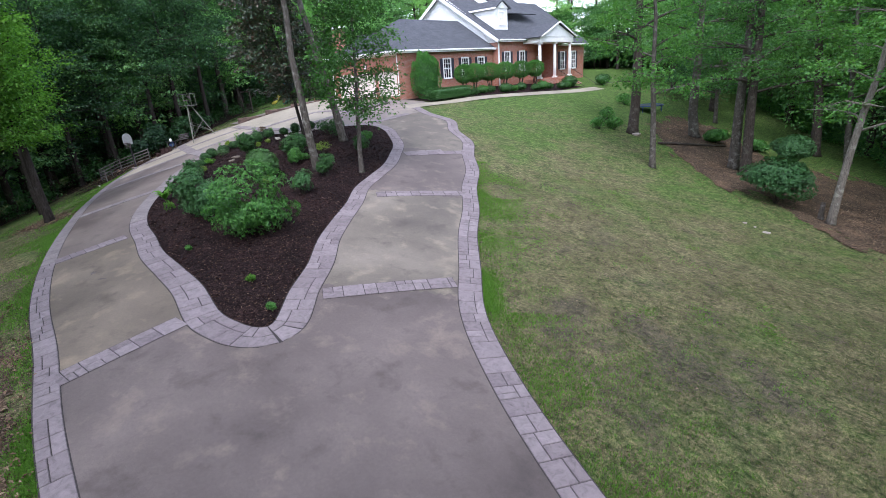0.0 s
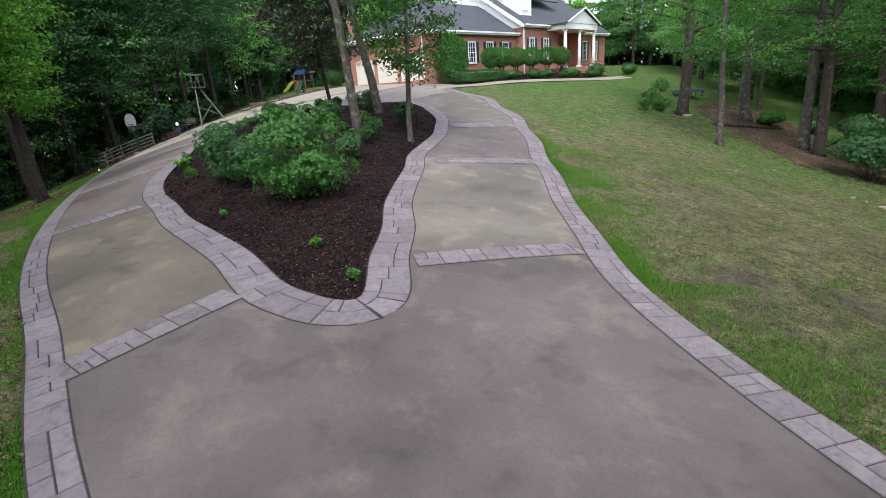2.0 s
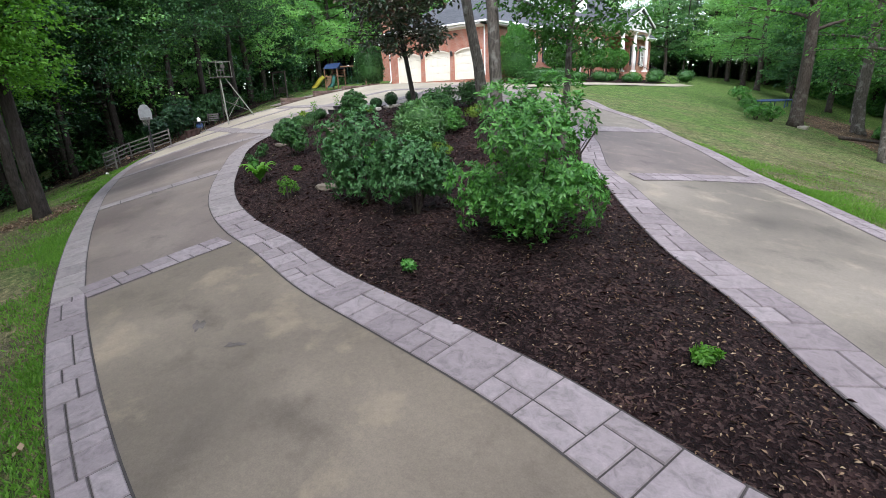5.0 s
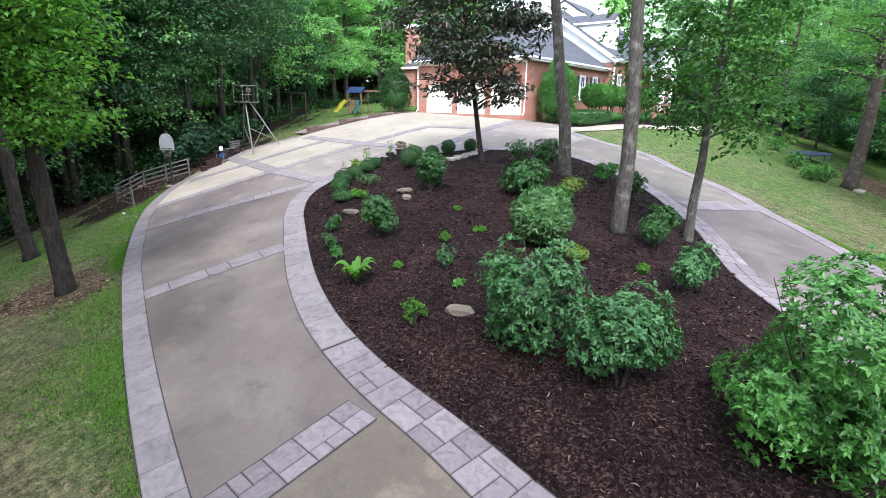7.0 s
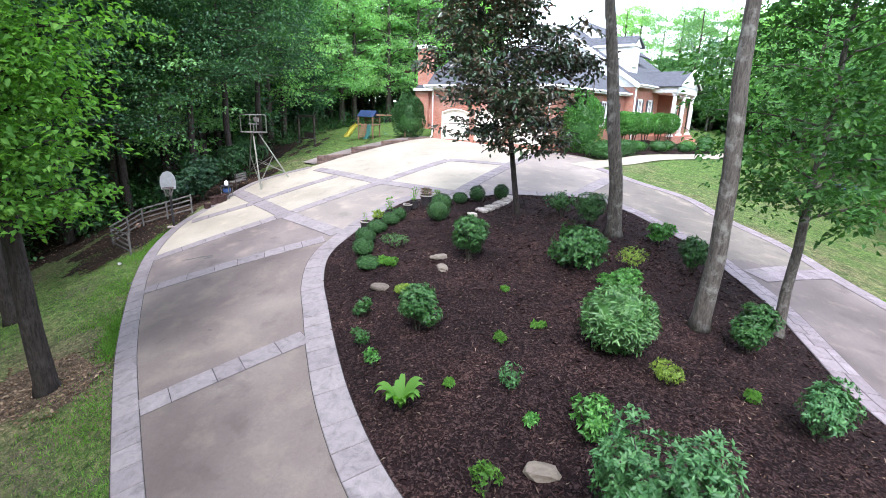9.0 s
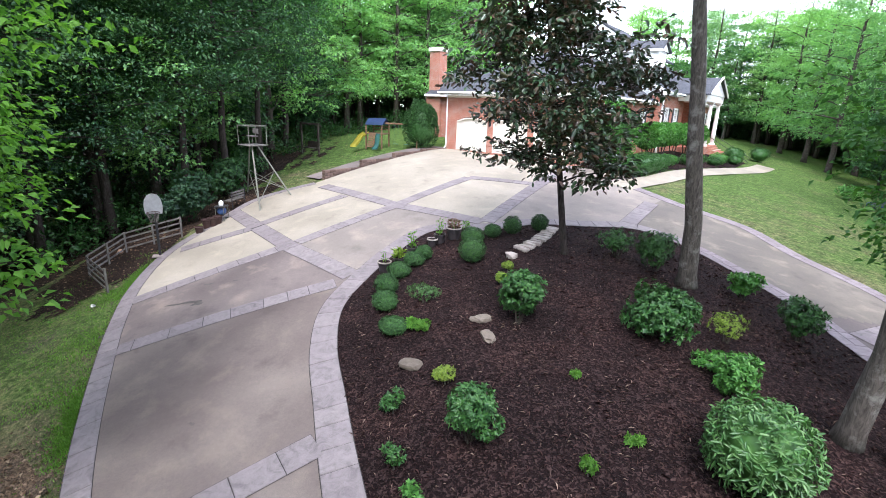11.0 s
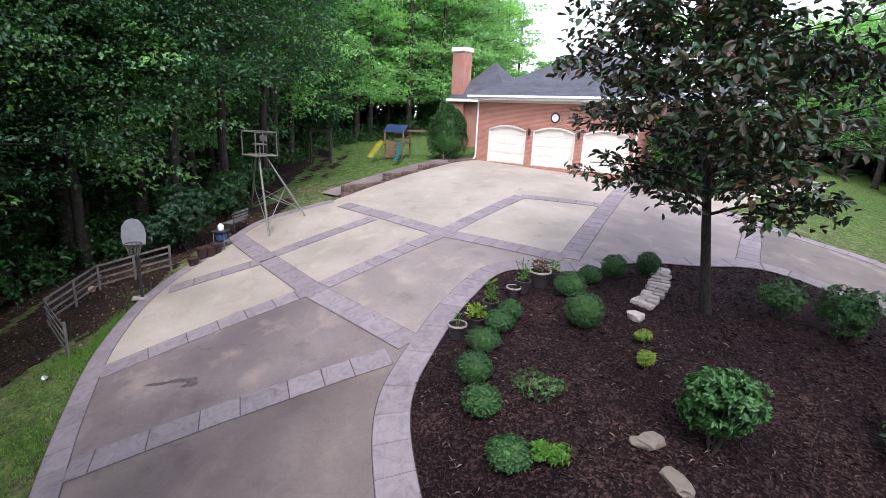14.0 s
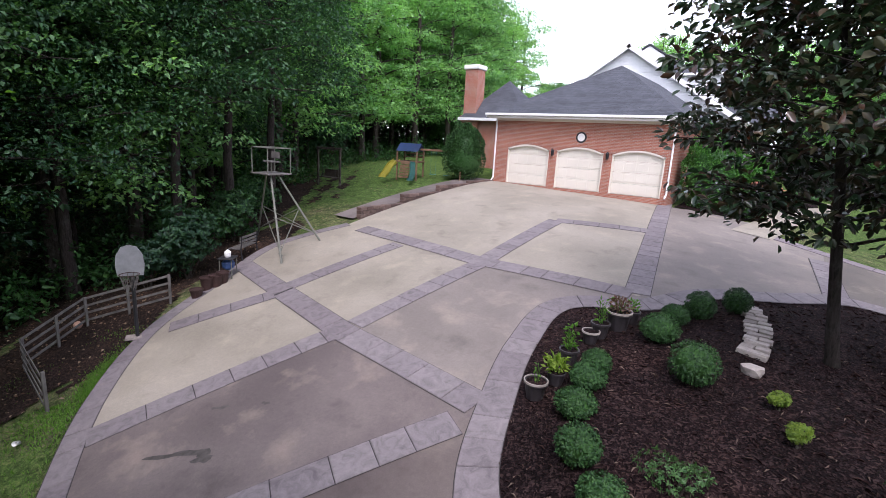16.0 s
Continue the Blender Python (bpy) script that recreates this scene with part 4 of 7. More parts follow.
OVER = 0.55
part("gutter", box((GX0 - OVER, GY - OVER - 0.13, EAVE - 0.02), (GX1 + OVER, GY - OVER, EAVE + 0.12), 0.02), WHITE, house, "white gutter")
part("soffit", box((GX0 - OVER, GY - OVER, EAVE - 0.14), (GX1 + OVER, GY, EAVE - 0.03), 0.005), WHITE, house)
eave(GY - OVER, 53.6, FX1 + OVER, EAVE)
eave(53.3, 61.0, FX2 + OVER, 4.75)
eave(67.0, 74.4, FX2 + OVER, 4.2)
part("corner_post", tube([(FX2 + 0.09, 53.72, 4.75), (FX2 + 0.09, 53.72, -0.9)], 0.085, 6), WHITE, house, "white downspout")
# garage wing: a hip roof whose ridge runs back to the main block
zx0, zx1, zy = GX0 - OVER, FX1 + OVER, GY - OVER
mid, rise = (GX0 + GX1) / 2 + 0.3, 3.35
AP = (mid, zy + 5.9, EAVE + 0.1 + rise)
roof_from("garage_roof", [(zx0, zy, EAVE + 0.1), (zx1, zy, EAVE + 0.1), AP, (mid, 55.0, AP[2]), (zx1, 55.0, EAVE + 0.1), (zx0, 55.0, EAVE + 0.1)],
          [(0, 1, 2), (1, 4, 3, 2), (0, 2, 3, 5)], label="dark grey shingle hip roof")
# rear turret roof beside the chimney
part("turret_wall", box((-45.6, 44.0, BASE_Z), (-40.2, 48.6, EAVE)), BRICK, house)
roof_from("turret_roof", [(-46.0, 43.5, EAVE + 0.1), (-40.6, 43.5, EAVE + 0.1), (-40.6, 49.0, EAVE + 0.1), (-46.0, 49.0, EAVE + 0.1), (-43.4, 46.2, 6.95)],
          [(0, 1, 4), (1, 2, 4), (2, 3, 4), (3, 0, 4)])
part("turret_fascia", box((-46.05, 43.4, EAVE - 0.1), (-40.6, 43.5, EAVE + 0.1)), WHITE, house, "white fascia board")
# main block: a gable with pale siding facing the garage
RX, RZ = -37.0, 10.4
zg = 53.5
roof_from("main_roof", [(FX2 + 0.6, zg - 0.4, 4.85), (FX2 + 0.6, 74.6, 4.35), (RX, zg - 0.4, RZ), (RX, 74.6, RZ), (-45.3, zg - 0.4, 4.85), (-45.3, 74.6, 4.35)],
          [(0, 1, 3, 2), (2, 3, 5, 4)], label="dark grey shingle gable roof")
bm = bmesh.new()
rows = 26
for i in range(rows):
    za, zb = 4.6 + (RZ - 4.75) * i / rows, 4.6 + (RZ - 4.75) * (i + 1) / rows
    t = (za - 4.6) / (RZ - 4.6)
    x0, x1 = -45.1 + (RX + 45.1) * t, FX2 + 0.45 + (RX - FX2 - 0.45) * t
    add_box(bm, (x0, zg, za), (x1, zg + 0.12, zb - 0.012), 0.0, Matrix())
part("gable_siding", bm, SIDING, house, "white lapped siding in the gable")
for sx, ex in ((FX2 + 0.62, 4.8), (-45.32, 4.8)):
    bm = bmesh.new()
    a, b = Vector((sx, zg - 0.42, ex)), Vector((RX, zg - 0.42, RZ + 0.05))
    d = (b - a).normalized()
    n = Vector((-d.z, 0, d.x)) * (1 if d.x > 0 else -1)
    if n.z > 0:
        n = -n
    vs = [bm.verts.new(p + Vector((0, q, 0))) for q in (0, -0.06) for p in (a, b, b + n * 0.34, a + n * 0.34)]
    for f in ((0, 1, 2, 3), (7, 6, 5, 4), (0, 4, 5, 1), (1, 5, 6, 2), (2, 6, 7, 3), (3, 7, 4, 0)):
        bm.faces.new([vs[i] for i in f])
    part("rake_board", bm, WHITE, house, "white rake board")
# second gable, farther back
roof_from("rear_roof", [(-31.6, 59.5, 8.1), (-31.6, 66.0, 8.1), (-37.2, 59.5, 11.6), (-37.2, 66.0, 11.6), (-42.8, 59.5, 8.1), (-42.8, 66.0, 8.1)], [(0, 1, 3, 2), (2, 3, 5, 4)])
roof_from("rear_gable", [(-31.9, 59.7, 8.0), (-37.2, 59.7, 11.4), (-42.5, 59.7, 8.0)], [(0, 1, 2)], SIDING, 0.1)
# dormer
part("dormer_wall", box((-34.0, 55.0, 5.4), (-30.2, 57.5, 8.3)), SIDING, house, "white lapped dormer cheek")
roof_from("dormer_roof", [(-29.8, 54.7, 8.3), (-29.8, 57.8, 8.3), (-29.9, 56.25, 9.2), (-35.6, 56.25, 9.25), (-35.6, 54.7, 8.35), (-35.6, 57.8, 8.35)], [(0, 2, 3, 4), (1, 5, 3, 2)])
roof_from("dormer_gable", [(-30.05, 54.9, 8.3), (-30.05, 57.6, 8.3), (-30.05, 56.25, 9.08)], [(0, 1, 2)], SIDING, 0.08)
part("dormer_eave", box((-34.2, 54.66, 8.16), (-29.8, 54.74, 8.34)), WHITE, house)
window(-30.18, 55.75, 56.75, 6.6, 7.95, False)
# porch: floor, columns, entablature and pediment
PX = -26.9
part("porch_floor", box((-31.3, 58.8, BASE_Z), (PX + 0.35, 67.2, 0.28), 0.02), BRICK, house, "brick porch base")
for y in (59.2, 62.65, 66.4):
    col = thing("porch_column", (PX, y, 0.28), "tall white round porch column", "")
    col.parent = house
    part("shaft", add_lathe(bmesh.new(), [(0.19, 0.2), (0.2, 1.2), (0.19, 2.6), (0.155, 3.85)], 20), WHITE, col, smooth=True)
    part("plinth", box((-0.26, -0.26, 0), (0.26, 0.26, 0.2), 0.02), WHITE, col)
    part("capital", box((-0.24, -0.24, 3.85), (0.24, 0.24, 4.05), 0.03), WHITE, col)
part("entablature", box((FX2 - 0.3, 58.8, 4.33), (PX + 0.3, 66.8, 4.95), 0.02), WHITE, house)
part("porch_soffit", box((-31.3, 61.0, 4.4), (FX2, 67.0, 4.5)), WHITE, house)
roof_from("porch_roof", [(PX + 0.6, 58.4, 4.95), (PX + 0.6, 67.2, 4.95), (PX + 0.6, 62.8, 6.55), (-33.5, 62.8, 6.55), (-33.5, 58.4, 4.95), (-33.5, 67.2, 4.95)], [(0, 2, 3, 4), (1, 5, 3, 2)])
roof_from("pediment", [(PX + 0.35, 58.7, 4.95), (PX + 0.35, 66.9, 4.95), (PX + 0.35, 62.8, 6.35)], [(0, 1, 2)], SIDING, 0.1, "pale pediment over the porch")
for y in (58.55, 67.05):
    a, b = Vector((PX + 0.62, y, 4.93)), Vector((PX + 0.62, 62.8, 6.58))
    part("pediment_rake", tube([a, b], 0.09, 4), WHITE, house)
# brick steps down to the walk
for i in range(12):
    part("step", box((PX + 0.35 + i * 0.30, 63.0, BASE_Z - 0.6), (PX + 0.35 + (i + 1) * 0.30, 66.2, 0.28 - (i + 1) * 0.175), 0.015), BRICK, house)
for y in (62.9, 66.3):
    part("handrail", tube([(PX + 0.3, y, 1.2), (PX + 3.9, y, -0.9), (PX + 3.9, y, -1.9)], 0.025, 6), BLACK, house, "black iron handrail")
# chimney
chim = thing("chimney", (-45.3, 44.3, 0), "red brick chimney stack with a pale cap")
chim.parent = house
part("chimney_shaft", box((-0.55, -0.5, -2), (0.55, 0.5, 7.5), 0.01), BRICK, chim)
part("shoulder", box((-0.75, -0.6, -2), (0.75, 0.6, 4.2), 0.01), BRICK, chim)
part("cap", box((-0.66, -0.61, 7.5), (0.66, 0.61, 7.82), 0.05), WHITE, chim, "pale concrete chimney cap")

# front walk
fw = []
for i in range(61):
    s = FRONT_WALK.length * i / 60
    for w in (-0.75, 0.75):
        p = FRONT_WALK.place(s, w)
        fw.append((*p, gzf(*p) + 0.045))
front_walk = mesh_ob("front_walk", fw, [(2 * i, 2 * i + 1, 2 * i + 3, 2 * i + 2) for i in range(60)], CONC_PALE)
tagged(front_walk, "pale curved concrete walk to the porch steps", "path", kind="structure")
bed_x, bed_y = np.arange(-29.4, -23, 0.3), np.arange(39.2, 74, 0.3)
wk = np.array([FRONT_WALK.place(s, -0.9) for s in np.linspace(0, FRONT_WALK.length, 60)])
house_bed = sheet("house_bed", bed_x, bed_y, lambda x, y: (x < np.interp(y, wk[:, 1], wk[:, 0])) & (y > 39.3) & (y < 62.6), lambda x, y: gz(x, y) + 0.05, MULCH)
tagged(house_bed, "mulched planting bed along the house front", "planting bed", kind="structure")

# ---- trees ----
def tree(at, seed, height, radius, label, bark=BARK_GREY, leaf_mat=LEAF_TREE, lean=(0, 0), crown_from=0.4, crown_r=4.0, sprays=260, per=26, leaf=0.16, spray_r=0.8, limbs=16, shape="round", base=None, slim=0.6, group="yard trees", side=None):
    z = gzf(*at) if base is None else base
    root = thing("tree", (*at, z), label, "tree", group)
    return tree_parts(root, np.random.default_rng(seed), height, radius, crown_from, crown_r, bark, leaf_mat, sprays, per, leaf, lean, spray_r, limbs, shape=shape, slim=slim, side=side)


# left of the drive
tree((-27.66, 9.69), 1, 15, 0.23, "tall dark-barked hardwood with bright low leafy sprays", BARK_BLACK, LEAF_LIME, (0.00, -0.02), 0.28, 2.45, 560, 34, 0.15, 0.72, 30, side=-0.25)
tree((-34.96, 10.50), 2, 13, 0.24, "dark leaning trunk of a hardwood at the lawn", BARK_BLACK, LEAF_LIME, (-0.02, 0.00), 0.3, 4.5, 300, 28, 0.17, 0.9, 16, side=3.3)
# island
tree((-15.89, 19.42), 3, 17, 0.205, "tall hickory with grey lichened bark in the mulch", BARK_GREY, LEAF_TREE, (0.00, -0.04), 0.55, 4.6, 300, 28, 0.17, 0.9, 16, base=mzf(-15.89, 19.42))
tree((-19.62, 24.06), 4, 17, 0.24, "tall straight grey-brown trunk in the mulch", BARK_GREY, LEAF_TREE, (-0.06, -0.16), 0.62, 4.4, 280, 28, 0.17, 0.9, 15, base=mzf(-19.62, 24.06))
tree((-14.39, 21.09), 5, 10, 0.13, "slender young maple with low green branches", BARK_GREY, LEAF_MAPLE, (0.00, 0.08), 0.27, 2.5, 360, 26, 0.16, 0.62, 26, base=mzf(-14.39, 21.09))
mag = thing("magnolia", (-23.20, 23.60, mzf(-23.20, 23.60)), "young magnolia with dark glossy leaves, rusty beneath", "tree")
tree_parts(mag, np.random.default_rng(6), 10.5, 0.115, 0.20, 3.4, BARK_BLACK, LEAF_MAGN, 720, 21, 0.2, (-0.15, -0.07), 0.4, 40, shape="magnolia", slim=0.5, wobble=0.02, oval=True)
# right lawn
RIGHT = [((-10.3, 46.4), 0.41, 21, (0.00, 0.00), BARK_DARK),
         ((-5.8, 38.8), 0.20, 17, (-0.04, 0.00), BARK_GREY),
         ((-7.0, 51.7), 0.39, 20, (-0.02, -0.02), BARK_GREY),
         ((-2.3, 45.1), 0.35, 20, (-0.02, -0.02), BARK_GREY),
         ((-1.3, 43.9), 0.34, 20, (-0.04, 0.04), BARK_DARK),
         ((4.2, 37.9), 0.21, 18, (0.06, 0.04), BARK_PALE),
         ((3.5, 56.1), 0.25, 18, (-0.12, -0.02), BARK_GREY),
         ((1.2, 56.4), 0.38, 20, (-0.12, -0.06), BARK_DARK)]
for i, (at, r, h, ln, bk) in enumerate(RIGHT):
    tree(at, 20 + i, h, r, "grey-barked woodland edge tree with layered green leaves", bk, LEAF_TREE, ln, 0.26, 4.2, 190, 38, 0.19, 0.85, 18, shape="wide")

# trees that lean over the fence, the wood's shade put into their leaf colour
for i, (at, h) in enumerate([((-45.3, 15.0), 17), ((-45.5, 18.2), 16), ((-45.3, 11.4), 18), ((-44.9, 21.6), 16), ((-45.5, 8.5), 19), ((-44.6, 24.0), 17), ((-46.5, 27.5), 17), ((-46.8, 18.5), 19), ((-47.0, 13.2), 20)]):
    tree(at, 320 + i, h, 0.22, "woodland tree leaning over the fence, shade in its leaf tint", BARK_BLACK, LEAF_SHADED, (0.03, 0.0), 0.34, 5.2, 320, 44, 0.18, 1.0, 20, shape="wide", group="woods round the garden")

# tall trees added on the south side, mostly out of view, to shade the drive
for i, (at, h) in enumerate([((-10.5, -0.8), 20), ((-2.5, -2.4), 21), ((7.0, -1.8), 20), ((-19.0, 1.0), 19), ((17.5, 13.5), 20), ((-27.5, 1.5), 20), ((-34.0, 3.0), 21), ((-40.5, 5.5), 20)]):
    tree(at, 300 + i, h, 0.3, "tall tree added to shade the south side of the drive", BARK_DARK, LEAF_TREE, (0.0, 0.04), 0.55, 6.0, 150, 22, 0.26, 1.2, 18)

# the woods all round: a few kinds, copied
kinds = []
# kind 2 is tinted as sunlit, kinds 4 and 5 as shaded
for i, (h, r, cr, bark, lm) in enumerate([(19, 0.26, 5.0, BARK_DARK, LEAF_WOOD), (16, 0.2, 4.4, BARK_GREY, LEAF_WOOD), (21, 0.3, 5.4, BARK_DARK, LEAF_SUN), (12, 0.13, 3.8, BARK_DARK, LEAF_WOOD), (18, 0.28, 4.8, BARK_DARK, LEAF_SHADED), (14, 0.2, 4.4, BARK_DARK, LEAF_SHADED)]):
    root = thing("woodland_tree", (0, 0, 0), "tall woodland tree in full green summer leaf", "tree", "woods round the garden")
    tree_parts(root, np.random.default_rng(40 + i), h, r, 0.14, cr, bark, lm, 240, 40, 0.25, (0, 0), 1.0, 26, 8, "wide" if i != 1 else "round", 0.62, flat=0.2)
    kinds.append(root)
rw = np.random.default_rng(77)
spots = []


def wood_belt(pts, depth, gap, turn=1, skip=0.0):
    """Spots scattered in a belt along a line, to one side of it."""
    c = Curve(pts)
    s = 0.0
    while s < c.length:
        for w in np.arange(0.5, depth, gap * 1.15):
            if rw.uniform() < skip:
                continue
            p = c.place(s + rw.uniform(-1, 1) * gap * 0.5, -turn * (w + rw.uniform(-0.4, 0.4) * gap))
            spots.append((float(p[0]), float(p[1])))
        s += gap


wood_belt([(-16, -9), (-30, -3), (-41, 5), (-47, 13), (-47.5, 22), (-52, 31), (-56, 44), (-54, 58)], 13, 3.4)
spots = [(x, y) for x, y in spots if not (x > -44.5 and y > 5 and x < -30)] 
# unseen belt behind the camera, added to close the place and shade the drive
wood_belt([(-16, -10), (-2, -9), (14, -6), (24, 4)], 10, 4.0, -1)
wood_belt([(22, 10), (20, 20), (17, 32), (13, 44), (8, 54), (4, 62), (-1, 69), (-6, 77), (-12, 88), (-20, 98)], 13, 3.4, -1)
wood_belt([(-56, 58), (-60, 72), (-58, 82)], 12, 3.6, 1)
side_n = len(spots)
wood_belt([(-58, 86), (-46, 92), (-32, 96), (-18, 98)], 9, 3.6, 1)
spots += [(-17.0, 76.0), (-13.0, 70.5), (-19.5, 82.0), (-14.5, 83.0), (-9.5, 66.0), (-7.5, 60.0), (-22.5, 88.0)]
fixed = []
for j, (x, y) in enumerate(spots):
    bad = inside(drive_outline, np.array([x]), np.array([y]))[0] or (-48 < x < -24 and 38 < y < 80)
    if not bad:
        fixed.append((x, y, j >= side_n))
for i, (x, y, low) in enumerate(fixed):
    # shaded tints mostly near the fence, sunlit tint mostly farther back
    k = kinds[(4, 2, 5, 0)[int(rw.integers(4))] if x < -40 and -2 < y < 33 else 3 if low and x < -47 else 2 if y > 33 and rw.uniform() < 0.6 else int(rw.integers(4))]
    m = pose(x, y, gzf(x, y) - 0.1, 0, 0, rw.uniform(0, 360))
    if i < 6:
        kinds[i].matrix_basis = m
        continue
    copy_thing(k, m)

# undergrowth that closes the woods
def undergrowth(name, pts, depth, count, seed, low, high, leaf, mat, label, turn=1):
    rng = np.random.default_rng(seed)
    c = Curve(pts)
    clumps = count // 40
    s, w = rng.uniform(0, c.length, clumps), rng.uniform(0, 1, clumps) ** 1.4 * depth
    cen = np.array([c.place(a, -turn * b) for a, b in zip(s, w)])
    hh = low + (high - low) * rng.uniform(0, 1, clumps) ** 1.8
    base = gz(cen[:, 0], cen[:, 1])
    n = clumps * 40
    ci = np.repeat(np.arange(clumps), 40)
    d = unit(rng, n) * (rng.uniform(0.2, 1, n) ** 0.5)[:, None]
    rad = rng.uniform(0.5, 1.1, clumps)[ci]
    p = np.stack([cen[ci, 0] + d[:, 0] * rad, cen[ci, 1] + d[:, 1] * rad, base[ci] + hh[ci] * rng.uniform(0.3, 1, n) + d[:, 2] * rad * 0.45], 1)
    p[:, 2] = np.maximum(p[:, 2], gz(p[:, 0], p[:, 1]) + 0.03)
    ax = d + rng.normal(0, 0.5, (n, 3))
    nr = np.array([0, 0, 1.0]) + rng.normal(0, 0.5, (n, 3))
    ob = leaves_mesh(name, p, ax, nr, leaf * rng.uniform(0.6, 1.3, n), mat, None, "", 0.6)
    return tagged(ob, label, "undergrowth", kind="stuff")


# dark leaf colour here replaces the shade beneath the fence trees
undergrowth("undergrowth", [(-20, -8), (-32, -1), (-42, 8), (-44.5, 14), (-44.5, 20), (-46, 25), (-50, 31), (-54, 44), (-53, 58)], 9, 22000, 5, 0.3, 2.2, 0.24, LEAF_DARK, "dense undergrowth at the wood's edge, shade in its dark tint")
undergrowth("undergrowth", [(18, 26), (14, 40), (9, 51), (4, 60), (-1, 67), (-6, 75), (-14, 88)], 10, 44000, 6, 0.4, 3.2, 0.28, LEAF_WOOD, "green undergrowth among the trees", -1)
undergrowth("far_foliage", [(-30, -22), (-58, -6), (-66, 30), (-68, 62), (-62, 80)], 5, 56000, 8, 0.4, 16.0, 0.7, LEAF_SHADED, "far wall of woodland foliage")
undergrowth("far_foliage", [(-62, 84), (-46, 100), (-30, 104), (-12, 104)], 5, 26000, 9, 0.4, 8.5, 0.7, LEAF_WOOD, "far wall of woodland foliage")
undergrowth("far_foliage", [(-12, 106), (8, 84), (26, 48), (34, 8)], 5, 56000, 10, 0.4, 16.0, 0.7, LEAF_WOOD, "far wall of woodland foliage", -1)

# ---- shrubs, stones and pots of the island ----
def shrub(at, seed, rx, h, mat, count, leaf, label, cat="shrub", ry=None, base=None, **kw):
    z = mzf(*at) if base is None else base
    root = thing("shrub", (*at, z), label, cat, "island shrubs")
    return shrub_parts(root, np.random.default_rng(seed), rx, ry or rx, h, mat, count, leaf, **kw)


BIG = [((-11.15, 13.45), 1.4, 2.7, LEAF_AZALEA, 19000, 0.095, "large open rhododendron with glossy mid-green leaves"),
       ((-13.50, 12.92), 0.89, 1.73, LEAF_BLUE, 8000, 0.095, "rounded soft blue-green azalea shrub"),
       ((-15.07, 12.98), 0.94, 2.35, LEAF_BLUE, 8500, 0.095, "tall soft blue-green azalea"),
       ((-13.45, 16.93), 0.63, 1.14, LEAF_BLUE, 2600, 0.09, "blue-green azalea near the kerb"),
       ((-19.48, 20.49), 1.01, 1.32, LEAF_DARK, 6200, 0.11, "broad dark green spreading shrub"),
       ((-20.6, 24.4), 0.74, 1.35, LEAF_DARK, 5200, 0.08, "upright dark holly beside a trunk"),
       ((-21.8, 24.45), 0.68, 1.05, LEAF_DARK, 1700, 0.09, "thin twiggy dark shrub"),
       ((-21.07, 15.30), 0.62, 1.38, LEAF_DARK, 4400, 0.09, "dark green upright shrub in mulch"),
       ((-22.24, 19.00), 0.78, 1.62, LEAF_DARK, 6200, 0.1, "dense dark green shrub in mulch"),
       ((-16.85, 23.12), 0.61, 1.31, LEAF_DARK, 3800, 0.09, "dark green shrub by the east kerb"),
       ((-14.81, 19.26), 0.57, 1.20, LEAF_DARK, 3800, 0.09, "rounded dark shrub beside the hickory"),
       ((-18.27, 24.62), 0.58, 0.86, LEAF_AZALEA, 1100, 0.12, "low mid-green leafy shrub"),
       ((-16.45, 14.33), 0.47, 0.82, LEAF_AZALEA, 1300, 0.1, "small mid-green azalea in mulch"),
       ((-17.66, 19.25), 0.50, 1.01, LEAF_AZALEA, 3400, 0.09, "mid-green rounded shrub in mulch"),
       ((-18.06, 20.02), 0.62, 0.43, LEAF_AZALEA, 1200, 0.09, "low mid-green plant behind a rounded shrub")]
for i, (at, r, h, mat, n, leaf, label) in enumerate(BIG):
    shrub(at, 100 + i, r, h, mat, n, leaf, label, ry=r * 1.4 if i == 0 else None, lumps=26 if r > 0.9 else 9, loose=r > 0.9 and mat is not LEAF_DARK)
BALLS = [((-24.68, 17.19), 0.37, 0.40), ((-25.66, 17.90), 0.35, 0.56), ((-26.27, 18.58), 0.35, 0.62), ((-26.71, 19.57), 0.36, 0.48), ((-26.81, 20.39), 0.34, 0.46), ((-25.26, 21.32), 0.45, 0.83),
         ((-26.14, 22.62), 0.41, 0.62), ((-26.08, 23.79), 0.31, 0.48), ((-25.69, 24.49), 0.35, 0.69), ((-25.03, 25.35), 0.33, 0.64), ((-26.83, 20.87), 0.28, 0.48)]
for i, (at, r, h) in enumerate(BALLS):
    shrub(at, 140 + i, r * 0.93, h * 0.96, LEAF_BOX, 3400, 0.055, "clipped round boxwood ball in mulch", "boxwood", ball=0.85, fill=0.3)
shrub((-17.03, 17.06), 160, 0.75, 1.45, LEAF_VAR, 3600, 0.13, "rounded mid-green shrub with narrow pale-edged leaves", ball=0.5, slim=0.26, fill=0.35)
